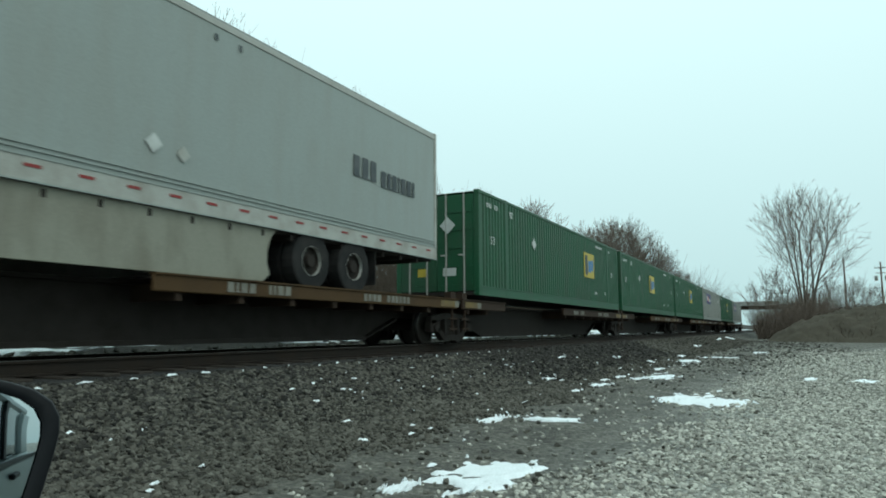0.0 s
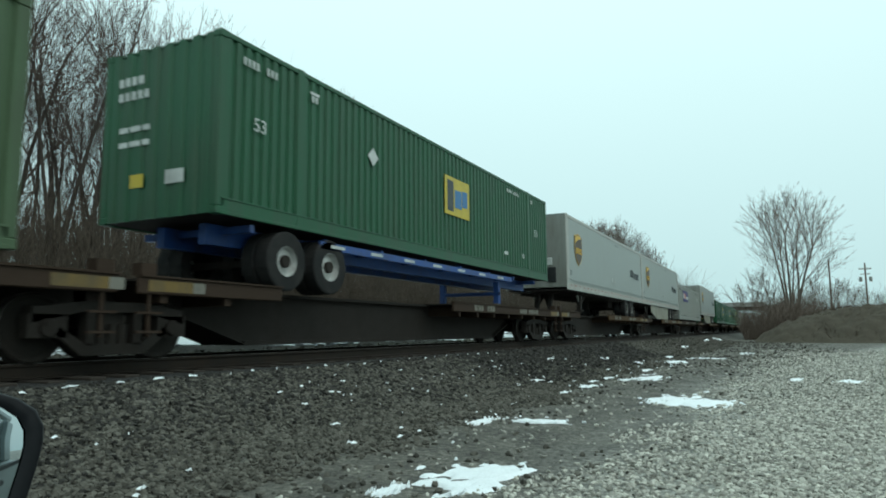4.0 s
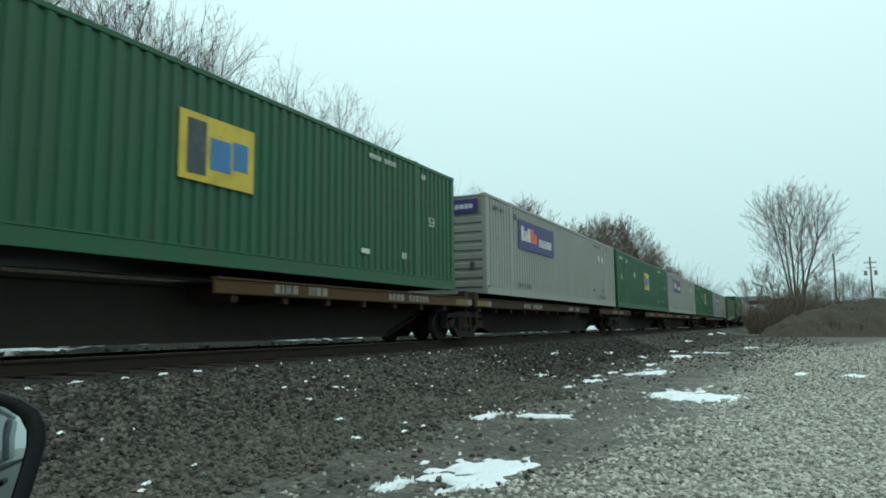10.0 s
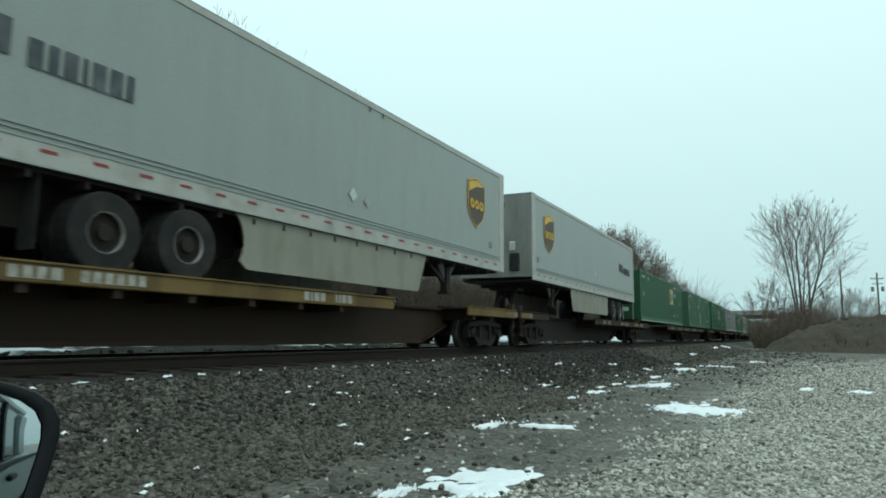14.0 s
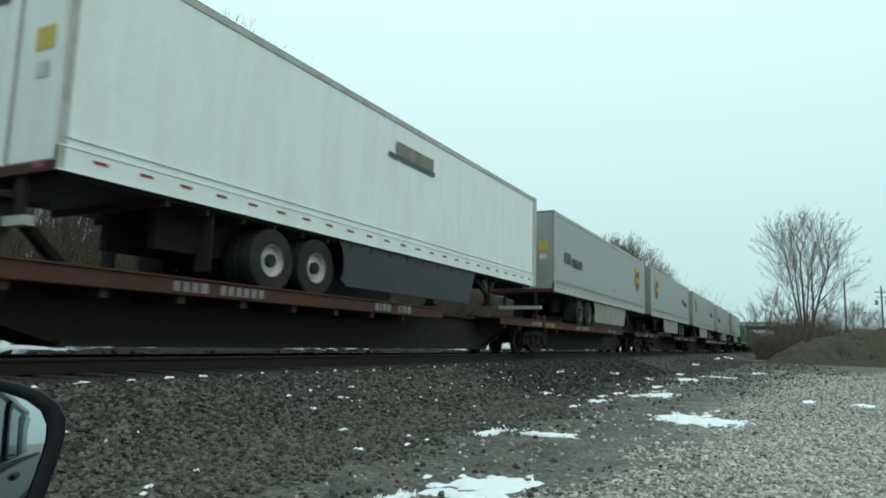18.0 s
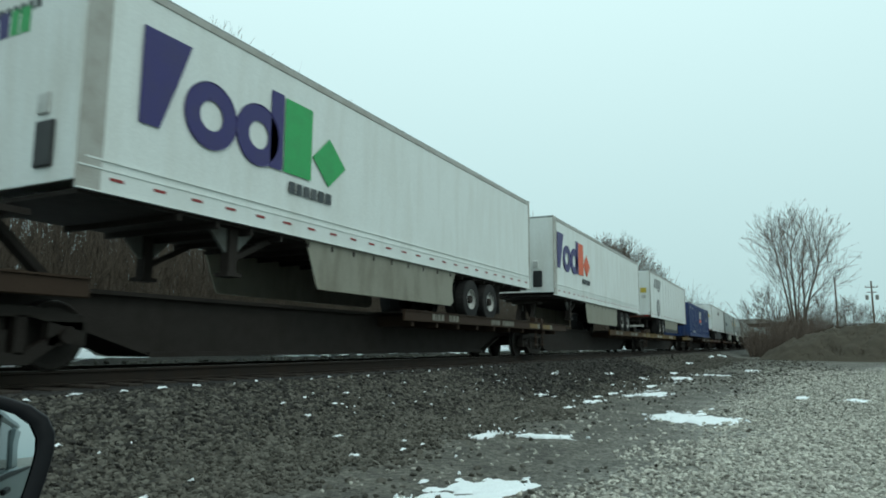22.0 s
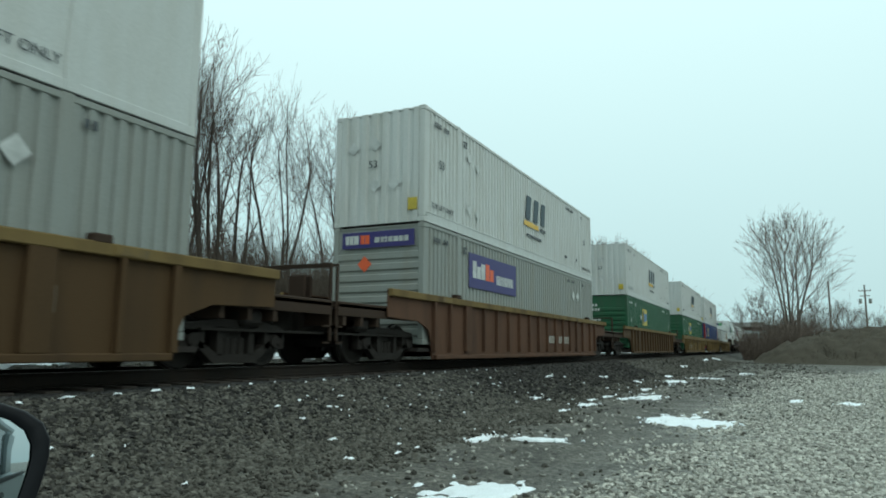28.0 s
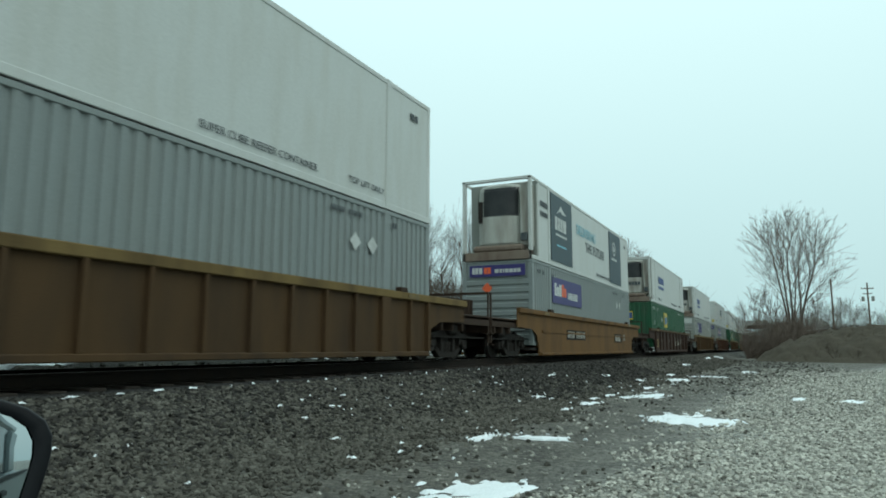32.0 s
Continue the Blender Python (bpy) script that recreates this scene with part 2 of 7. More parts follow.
SCRUB = material("dry_grass_earth", (0.075, 0.066, 0.05), 0.95, dirt=0.6, dirt_colour=(0.035, 0.03, 0.022), scale=0.8, bump=0.8, bump_scale=9, spec=0.12)
CONCRETE = material("grey_concrete", (0.3, 0.3, 0.28), 0.85, dirt=0.4, scale=1.0)
POLEWOOD = material("weathered_pole_wood", (0.17, 0.14, 0.115), 0.9, dirt=0.4)
SHELL = material("black_mirror_plastic", (0.006, 0.007, 0.009), 0.55, dirt=0.3, dirt_colour=(0.015, 0.015, 0.017), spec=0.25)
CARPAINT = material("silver_blue_car_paint", (0.22, 0.27, 0.28), 0.3, metal=0.4, dirt=0.2)


def plain(name, colour, rough, metal=0.0, transmission=0.0):
    m = bpy.data.materials.new(name)
    m.use_nodes = True
    b = m.node_tree.nodes["Principled BSDF"]
    b.inputs["Base Color"].default_value = (*colour, 1)
    b.inputs["Roughness"].default_value, b.inputs["Metallic"].default_value = rough, metal
    b.inputs["Transmission Weight"].default_value = transmission
    return m


MIRROR = plain("mirror_silver", (0.5, 0.55, 0.56), 0.02, 1.0)
TINTED = plain("dark_car_glass", (0.02, 0.03, 0.032), 0.05)


def ground_material():
    """Ballast darkened by the track for shade and oil, a strip of damp mud, pale gravel on the lot, leaf litter under
    the trees.
    """
    m = bpy.data.materials.new("ground_gravel")
    m.use_nodes = True
    n, l = m.node_tree.nodes, m.node_tree.links
    b = n["Principled BSDF"]
    b.inputs["Roughness"].default_value = 0.92
    co, sep = n.new("ShaderNodeTexCoord"), n.new("ShaderNodeSeparateXYZ")
    l.new(co.outputs["Object"], sep.inputs[0])
    wob = n.new("ShaderNodeTexNoise")
    wob.inputs["Scale"].default_value, wob.inputs["Detail"].default_value = 0.45, 5
    l.new(co.outputs["Object"], wob.inputs[0])

    def math_node(op, a, c):
        k = n.new("ShaderNodeMath")
        k.operation = op
        for i, v in enumerate((a, c)):
            if isinstance(v, (int, float)):
                k.inputs[i].default_value = v
            else:
                l.new(v, k.inputs[i])
        return k.outputs[0]

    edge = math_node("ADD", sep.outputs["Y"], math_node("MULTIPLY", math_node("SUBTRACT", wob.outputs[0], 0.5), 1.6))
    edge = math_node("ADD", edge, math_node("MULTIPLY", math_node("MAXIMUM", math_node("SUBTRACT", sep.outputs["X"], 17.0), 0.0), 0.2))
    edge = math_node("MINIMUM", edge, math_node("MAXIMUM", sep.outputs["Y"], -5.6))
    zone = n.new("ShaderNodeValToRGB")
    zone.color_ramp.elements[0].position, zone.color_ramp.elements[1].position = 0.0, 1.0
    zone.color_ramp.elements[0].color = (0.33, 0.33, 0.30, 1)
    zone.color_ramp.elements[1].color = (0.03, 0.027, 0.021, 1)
    # Colour stops 0.685 to 0.95 carry shade and oil under the train.
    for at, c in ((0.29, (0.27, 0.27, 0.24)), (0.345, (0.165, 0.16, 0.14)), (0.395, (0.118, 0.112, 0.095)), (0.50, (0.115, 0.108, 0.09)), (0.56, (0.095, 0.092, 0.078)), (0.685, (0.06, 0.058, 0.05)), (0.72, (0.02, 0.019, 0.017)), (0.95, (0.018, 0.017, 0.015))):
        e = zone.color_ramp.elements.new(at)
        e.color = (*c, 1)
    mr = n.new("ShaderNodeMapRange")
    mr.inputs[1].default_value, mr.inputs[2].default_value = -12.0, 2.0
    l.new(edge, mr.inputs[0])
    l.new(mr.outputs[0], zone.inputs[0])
    vor, blot = n.new("ShaderNodeTexVoronoi"), n.new("ShaderNodeTexNoise")
    vor.inputs["Scale"].default_value = 22
    blot.inputs["Scale"].default_value, blot.inputs["Detail"].default_value = 1.7, 8
    l.new(co.outputs["Object"], vor.inputs[0])
    l.new(co.outputs["Object"], blot.inputs[0])
    bw = n.new("ShaderNodeRGBToBW")
    l.new(vor.outputs["Color"], bw.inputs[0])
    shade = n.new("ShaderNodeMapRange")
    shade.inputs[3].default_value, shade.inputs[4].default_value = 0.55, 1.4
    l.new(bw.outputs[0], shade.inputs[0])
    patch = n.new("ShaderNodeMapRange")
    patch.inputs[1].default_value, patch.inputs[2].default_value, patch.inputs[3].default_value, patch.inputs[4].default_value = 0.25, 0.75, 0.6, 1.4
    l.new(blot.outputs[0], patch.inputs[0])
    hsv = n.new("ShaderNodeHueSaturation")
    l.new(zone.outputs[0], hsv.inputs["Color"])
    silt, grit = n.new("ShaderNodeTexNoise"), n.new("ShaderNodeTexNoise")
    silt.inputs["Scale"].default_value, silt.inputs["Detail"].default_value = 14, 8
    grit.inputs["Scale"].default_value, grit.inputs["Detail"].default_value = 90, 4
    l.new(co.outputs["Object"], silt.inputs[0])
    l.new(co.outputs["Object"], grit.inputs[0])
    fine = n.new("ShaderNodeMapRange")
    fine.inputs[1].default_value, fine.inputs[2].default_value, fine.inputs[3].default_value, fine.inputs[4].default_value = 0.3, 0.7, 0.55, 1.45
    l.new(silt.outputs[0], fine.inputs[0])
    l.new(math_node("MULTIPLY", math_node("MULTIPLY", shade.outputs[0], patch.outputs[0]), fine.outputs[0]), hsv.inputs["Value"])
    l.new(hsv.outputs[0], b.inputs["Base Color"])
    bp = n.new("ShaderNodeBump")
    bp.inputs["Strength"].default_value, bp.inputs["Distance"].default_value = 0.9, 0.03
    relief = math_node("ADD", math_node("MULTIPLY", vor.outputs["Distance"], -1.0), math_node("ADD", math_node("MULTIPLY", silt.outputs[0], 1.5), math_node("MULTIPLY", grit.outputs[0], 0.8)))
    l.new(relief, bp.inputs["Height"])
    l.new(bp.outputs[0], b.inputs["Normal"])
    return m


GROUND = ground_material()

# ---- mesh helpers ----
SHARED = {}


def mesh_from(name, verts, faces, mat, smooth=False):
    me = bpy.data.meshes.new(name)
    me.from_pydata([tuple(v) for v in verts], [], faces)
    me.materials.append(mat)
    if smooth:
        me.polygons.foreach_set("use_smooth", [True] * len(me.polygons))
    me.update()
    return me


def link(name, data, parent=None, label=""):
    ob = new(name, data)
    if parent is not None:
        ob.parent = parent
    if label:
        ob["label"] = label
    return ob


def thing(name, label, category, group="", kind="", data=None):
    return tagged(new(name, data), label, category, group, kind)


def add_box(bm, x0, x1, y0, y1, z0, z1):
    v = [bm.verts.new((x, y, z)) for x in (x0, x1) for y in (y0, y1) for z in (z0, z1)]
    for f in ((0, 1, 3, 2), (4, 6, 7, 5), (0, 4, 5, 1), (2, 3, 7, 6), (0, 2, 6, 4), (1, 5, 7, 3)):
        bm.faces.new([v[i] for i in f])


def add_prism(bm, outline, y0, y1):
    """A plate: an outline in x and z, from y0 to y1."""
    a = [bm.verts.new((x, y0, z)) for x, z in outline]
    b = [bm.verts.new((x, y1, z)) for x, z in outline]
    bm.faces.new(a)
    bm.faces.new(b[::-1])
    for i in range(len(a)):
        j = (i + 1) % len(a)
        bm.faces.new((a[j], a[i], b[i], b[j]))


def add_wheel(bm, x, y0, y1, z, r, r_in=0.0, seg=20, dish=0.0):
    """A wheel or ring about an axis along y."""
    rings = []
    for y, rr in ((y0, r_in), (y0 + dish, r * 0.82 if r_in == 0 else r_in), (y0, r * 0.94), (y0 + 0.015, r), (y1 - 0.015, r), (y1, r * 0.94), (y1, r_in)):
        rings.append([bm.verts.new((x + rr * math.cos(k * math.tau / seg), y, z + rr * math.sin(k * math.tau / seg))) for k in range(seg)]
                     if rr > 0 else [bm.verts.new((x, y, z))])
    for a, b in zip(rings, rings[1:]):
        for k in range(seg):
            q = [a[k % len(a)], a[(k + 1) % len(a)], b[(k + 1) % len(b)], b[k % len(b)]]
            q = list(dict.fromkeys(q))
            if len(q) > 2:
                bm.faces.new(q)


def part(name, bm, mat, parent, label="", bevel=0.0, smooth=False):
    if bevel:
        bmesh.ops.bevel(bm, geom=bm.edges[:], offset=bevel, segments=1, affect="EDGES")
    bmesh.ops.recalc_face_normals(bm, faces=bm.faces[:])
    me = bpy.data.meshes.new(name)
    bm.to_mesh(me)
    bm.free()
    me.materials.append(mat)
    if smooth:
        me.polygons.foreach_set("use_smooth", [True] * len(me.polygons))
    return link(name, me, parent, label)


def block(name, dims, mat, parent, label="", bevel=0.0):
    """A box part whose mesh is shared with all equal ones."""
    key = (name, dims, mat.name, bevel)
    if key in SHARED:
        return link(name, SHARED[key], parent, label)
    bm = bmesh.new()
    add_box(bm, *dims)
    ob = part(name, bm, mat, parent, label, bevel)
    SHARED[key] = ob.data
    return ob


def shaped(name, key, fill, mat, parent, label="", bevel=0.0, smooth=False):
    """A part filled by fill(bm), its mesh shared by key."""
    key = (name, key, mat.name)
    if key in SHARED:
        return link(name, SHARED[key], parent, label)
    bm = bmesh.new()
    fill(bm)
    ob = part(name, bm, mat, parent, label, bevel, smooth)
    SHARED[key] = ob.data
    return ob


def words(body, x, z, size, mat, parent, y=-1.31, end=False):
    """Lettering on a side wall (facing the lot) or, with end, on the end wall at the rear."""
    key = (body, size, mat.name)
    if key not in SHARED:
        c = bpy.data.curves.new("lettering", "FONT")
        c.body, c.size, c.extrude, c.align_x = body, size, 0.002, "LEFT"
        c.materials.append(mat)
        SHARED[key] = c
    ob = link("lettering", SHARED[key], parent)
    ob.matrix_basis = pose(x, y, z, 90, 0, -90) if end else pose(x, y, z, 90, 0, 0)
    return ob


def comb(x, z, widths, height, gap, slant=0.0):
    """The outline of a line of bars standing on one hairline."""
    end = x + sum(widths) + gap * (len(widths) - 1)
    foot, lean = z + height * 0.04, slant * height
    o = [(x, z), (end, z)]
    for k, w in enumerate(reversed(widths)):
        hi = end - sum(widths[len(widths) - k:]) - gap * k
        o += [(hi + lean, z + height), (hi - w + lean, z + height)]
        if k < len(widths) - 1:
            o += [(hi - w, foot), (hi - w - gap, foot)]
    return o


def bars(name, x, z, widths, height, mat, parent, y=-1.31, gap=0.06, slant=0.0):
    """A line of writing too small to read: plain bars."""
    return shaped(name, (x, z, tuple(widths), height, y, gap, slant), lambda bm: add_prism(bm, comb(x, z, widths, height, gap, slant), y - 0.003, y + 0.003), mat, parent)


def end_bars(name, xe, y, z, widths, height, mat, parent, gap=0.05):
    """The same on the end wall at xe, running towards the lot."""
    def fill(bm):
        o = comb(-y, z, widths, height, gap)
        a = [bm.verts.new((xe - 0.006, -u, w)) for u, w in o]
        b = [bm.verts.new((xe, -u, w)) for u, w in o]
        bm.faces.new(a)
        bm.faces.new(b[::-1])
        for i in range(len(a)):
            j = (i + 1) % len(a)
            bm.faces.new((a[j], a[i], b[i], b[j]))
    return shaped(name, (xe, y, z, tuple(widths), height, gap), fill, mat, parent)


def diamond(x, z, r, mat, parent, y=-1.312):
    return shaped("placard", (x, z, r, y), lambda bm: add_prism(bm, [(x - r, z), (x, z - r), (x + r, z), (x, z + r)], y - 0.003, y + 0.003), mat, parent)


def shield(x, z, w, parent, y=-1.306):
    """The brown shield with its gold rim and cap."""
    h = w * 1.2
    rim = [(x - w / 2, z + h * 0.42), (x, z + h * 0.52), (x + w / 2, z + h * 0.42), (x + w / 2, z - h * 0.1), (x + w * 0.36, z - h * 0.32), (x, z - h * 0.5), (x - w * 0.36, z - h * 0.32), (x - w / 2, z - h * 0.1)]
    inner = [(x + (a - x) * 0.94, z + (c - z) * 0.95) for a, c in rim]
    s = shaped("emblem", ("rim", x, z, w), lambda bm: add_prism(bm, rim, y - 0.003, y + 0.003), GOLD, parent, "gold-rimmed brown shield emblem")
    shaped("emblem_field", ("field", x, z, w), lambda bm: add_prism(bm, inner, y - 0.006, y), BROWN, s)
    cap = [(x - w * 0.43, z + h * 0.2), (x - w * 0.43, z + h * 0.39), (x, z + h * 0.47), (x + w * 0.43, z + h * 0.39), (x + w * 0.3, z + h * 0.37), (x, z + h * 0.34)]
    shaped("emblem_cap", ("cap", x, z, w), lambda bm: add_prism(bm, cap, y - 0.009, y - 0.004), GOLD, s)

    for a in (-0.27, 0.0, 0.27):
        shaped("emblem_mark", (a, x, z, w), lambda bm: add_wheel(bm, x + a * w, y - 0.010, y - 0.005, z - 0.03 * h, 0.12 * w, 0.05 * w, 16), GOLD, s)


def blocks_logo(x, z, h, mats, parent, y=-1.306):
    """A large two-colour word mark as plain shapes: a pennant, two discs, a slab and a diamond."""
    u = h * 1.45

    def flat(key, outline, mat):
        shaped("word_mark", (key, x, z, h), lambda bm: add_prism(bm, [(x + a * u, z + c * h) for a, c in outline], y - 0.003, y + 0.003), mat, parent)
    flat("pennant", ((0.0, 0.0), (0.17, 0.0), (0.3, 0.5), (0.42, 1.0), (0.0, 1.0)), mats[0])
    for cx in (0.64, 1.16):
        shaped("word_mark", ("ring", x, z, h, cx), lambda bm: add_wheel(bm, x + cx * u, y - 0.003, y + 0.003, z + 0.34 * h, 0.38 * h, 0.17 * h, 28), mats[0], parent)
    flat("wedge", ((1.3, 0.0), (1.46, 0.0), (1.46, 0.98), (1.3, 0.98)), mats[0])
    flat("slab", ((1.48, 0.0), (1.86, 0.0), (1.86, 0.96), (1.48, 0.96)), mats[1])
    flat("kite", ((1.88, 0.34), (2.13, 0.0), (2.4, 0.34), (2.13, 0.68)), mats[1])


def end_panel(xe, L, z0, parent):
    """The purple panel on the ribbed end wall."""
    p = block("end_panel", (xe - 0.03, xe - 0.012, -1.05, 1.0, z0 + 2.35, z0 + 2.75), PURPLE, parent, "purple sign panel with a plain white and orange word mark")
    end_bars("word_mark", xe - 0.031, 0.9, z0 + 2.45, (0.09, 0.12, 0.13), 0.22, CHALK, p, 0.02)
    end_bars("word_mark", xe - 0.031, 0.46, z0 + 2.45, (0.12, 0.12), 0.22, ORANGE, p, 0.02)
    end_bars("word_mark", xe - 0.031, 0.05, z0 + 2.47, (0.14, 0.1, 0.05, 0.12, 0.13, 0.1, 0.12), 0.13, CHALK, p, 0.03)

# ---- train: shared measures ----
SPEED = 19.5
RAIL_TOP = 0.85
MOVERS = []          # (thing, x of its origin at the start)
ROLLERS = []         # (wheel, x and z on its car, x of the car at the start)


def corrugated(bm, x0, x1, y, z0, z1, pitch, depth, sign):
    """A trapezoidal sheet wall along x; sign points outwards."""
    n = max(1, round((x1 - x0) / pitch))
    p = (x1 - x0) / n
    line = []
    for i in range(n):
        a = x0 + i * p
        line += [(a, 0), (a + 0.42 * p, 0), (a + 0.52 * p, 1), (a + 0.9 * p, 1)]
    line.append((x1, 0))
    lo = [bm.verts.new((x, y - sign * depth * d, z0)) for x, d in line]
    hi = [bm.verts.new((x, y - sign * depth * d, z1)) for x, d in line]
    for i in range(len(line) - 1):
        bm.faces.new((lo[i], lo[i + 1], hi[i + 1], hi[i]))


def container(F, z0, paint, label, L=16.15, H=2.9, pitch=0.23, depth=0.038, end="ribs", group="containers on the train", posts=True):
    """A long box container, its front end at x = 0, its rear end at x = -L. Returns the thing."""
    c = thing("shipping_container", label, "container", group)
    MOVERS.append((c, F))
    W, z1 = 1.295, z0 + H
    inset = 1.98
    cuts = [(-L + 0.16, -L + inset - 0.09), (-L + inset + 0.09, -inset - 0.09), (-inset + 0.09, -0.16)] if posts else [(-L + 0.16, -0.16)]
    for s in (-1, 1):
        def wall(bm):
            for a, b in cuts:
                corrugated(bm, a, b, s * (W - 0.012), z0 + 0.25, z1 - 0.09, pitch, depth, s)
        shaped("side_wall", (L, H, z0, s, pitch, depth, posts), wall, paint, c)
        block("bottom_rail", (-L + 0.1, -0.1, s * W - 0.06 if s > 0 else -W, s * W if s > 0 else -W + 0.06, z0, z0 + 0.26), paint, c, bevel=0.012)
        block("rail_lip", (-L + 0.1, -0.1, W if s > 0 else -W - 0.012, W + 0.012 if s > 0 else -W, z0 + 0.235, z0 + 0.262), paint, c, bevel=0.004)
        block("rail_lip", (-L + 0.1, -0.1, W if s > 0 else -W - 0.01, W + 0.01 if s > 0 else -W, z0, z0 + 0.05), paint, c, bevel=0.004)
        block("top_rail", (-L + 0.1, -0.1, s * W - 0.06 if s > 0 else -W, s * W if s > 0 else -W + 0.06, z1 - 0.095, z1 - 0.004), paint, c, bevel=0.012)
        for x in (-L, -0.17):
            block("corner_post", (x, x + 0.17, W - 0.15 if s > 0 else -W, W if s > 0 else -W + 0.15, z0 + 0.12, z1 - 0.12), paint, c, bevel=0.015)
            for z in (z0, z1 - 0.12):
                block("corner_casting", (x - 0.004, x + 0.174, W - 0.16 if s > 0 else -W - 0.004, W + 0.004 if s > 0 else -W + 0.16, z, z + 0.122), paint, c, bevel=0.012)
        if posts:
            for x in (-L + inset - 0.09, -inset - 0.09):
                block("side_post", (x, x + 0.18, W - 0.1 if s > 0 else -W - 0.006, W + 0.006 if s > 0 else -W + 0.1, z0 + 0.004, z1 + 0.01), paint, c, bevel=0.012)
    def roof(bm):
        n, line = 40, [(-L + 0.02, z1 - 0.04)]
        for i in range(n):
            a, w = -L + 0.25 + i * (L - 0.5) / n, (L - 0.5) / n
            line += [(a, z1 - 0.014), (a + 0.03, z1 + 0.006), (a + w * 0.5, z1 + 0.006), (a + w * 0.5 + 0.03, z1 - 0.014)]
        line += [(-0.02, z1 - 0.04), (-0.02, z1 - 0.06), (-L + 0.02, z1 - 0.06)]
        add_prism(bm, line, -W + 0.03, W - 0.03)
    shaped("roof", (L, H, z0), roof, paint, c)
    block("floor_frame", (-L + 0.05, -0.05, -W + 0.08, W - 0.08, z0 + 0.02, z0 + 0.12), DARK, c)
    block("front_wall", (-0.06, -0.02, -W + 0.1, W - 0.1, z0 + 0.02, z1 - 0.02), paint, c)
    # the rear end, which faces the camera's side of the way
    if end == "ribs":
        def ribs(bm):
            o = [(-L + 0.075, z1 - 0.02), (-L + 0.075, z0 + 0.02), (-L + 0.045, z0 + 0.02)]
            for i in range(8):
                z = z0 + 0.18 + i * 0.265
                o += [(-L + 0.046, z), (-L + 0.008, z + 0.04), (-L + 0.008, z + 0.17), (-L + 0.046, z + 0.2)]
            add_prism(bm, o + [(-L + 0.045, z1 - 0.02)], -W + 0.1, W - 0.1)
        rusty = F == -93.0
        shaped("end_wall", ("ribs", L, H, z0), ribs, RUSTGREY if rusty else paint, c, "rust-streaked ribbed end wall" if rusty else "")
    elif end == "vert":
        def vert(bm):
            o = [(-L + 0.075, W - 0.1), (-L + 0.075, -W + 0.1)]
            for i in range(8):
                y = -W + 0.14 + i * 0.3
                o += [(-L + 0.046, y), (-L + 0.01, y + 0.04), (-L + 0.01, y + 0.18), (-L + 0.046, y + 0.22)]
            a = [bm.verts.new((x, y, z0 + 0.02)) for x, y in o]
            b = [bm.verts.new((x, y, z1 - 0.02)) for x, y in o]
            bm.faces.new(a)
            bm.faces.new(b[::-1])
            for i in range(len(a)):
                j = (i + 1) % len(a)
                bm.faces.new((a[j], a[i], b[i], b[j]))
        shaped("end_wall", ("vert", L, H, z0), vert, paint, c)
    else:
        for s in (-1, 1):
            def leaf(bm):
                add_box(bm, -L + 0.03, -L + 0.075, 0.012 if s > 0 else -W + 0.16, W - 0.16 if s > 0 else -0.012, z0 + 0.14, z1 - 0.1)
                for i in range(5):
                    z = z0 + 0.3 + i * 0.5
                    add_box(bm, -L + 0.012, -L + 0.032, 0.12 if s > 0 else -W + 0.24, W - 0.24 if s > 0 else -0.12, z, z + 0.28)
            d = shaped("door", (s, L, H, z0), leaf, paint, c)
            for y in (0.3, 0.85):
                shaped("lock_rod", (s, y, L, H, z0), lambda bm: (add_box(bm, -L - 0.02, -L + 0.01, s * y - 0.018, s * y + 0.018, z0 + 0.05, z1 - 0.05),
                                                               add_box(bm, -L - 0.03, -L, s * y - 0.03, s * y + 0.16, z0 + 1.1, z0 + 1.14)), STRIPE, d, "galvanised lock rod")
    return c


def number_rows(c, L, z0, H, mat, words53=True, lift=False):
    """The small writing along a container's side near its ends."""
    bars("marking", -L + 0.5, z0 + H - 0.42, (0.05, 0.05, 0.05, 0.05), 0.13, mat, c, gap=0.05)
    bars("marking", -L + 1.05, z0 + H - 0.42, (0.05, 0.05, 0.05), 0.13, mat, c, gap=0.05)
    bars("marking", -L + 2.22, z0 + H - 0.36, (0.26,), 0.05, mat, c)
    bars("marking", -L + 2.26, z0 + H - 0.5, (0.06, 0.06), 0.12, mat, c, gap=0.05)
    bars("marking", -4.0, z0 + H - 0.34, (0.05,) * 5, 0.1, mat, c, gap=0.045)
    bars("marking", -3.4, z0 + H - 0.34, (0.05,) * 5, 0.1, mat, c, gap=0.045)
    bars("marking", -1.75, z0 + H - 0.36, (0.06, 0.06), 0.12, mat, c, gap=0.05)
    if words53:
        words("53", -1.44, z0 + 1.46, 0.32, mat, c)
        words("53", -L + 0.75, z0 + 1.46, 0.32, mat, c)
    bars("marking", -2.68, z0 + 0.58, (0.06, 0.06), 0.14, mat, c, gap=0.05)
    bars("marking", -4.3, z0 + 0.56, (0.3,), 0.1, mat, c)
    if lift:
        words("TOP LIFT ONLY", -1.75, z0 + 0.36, 0.24, mat, c)


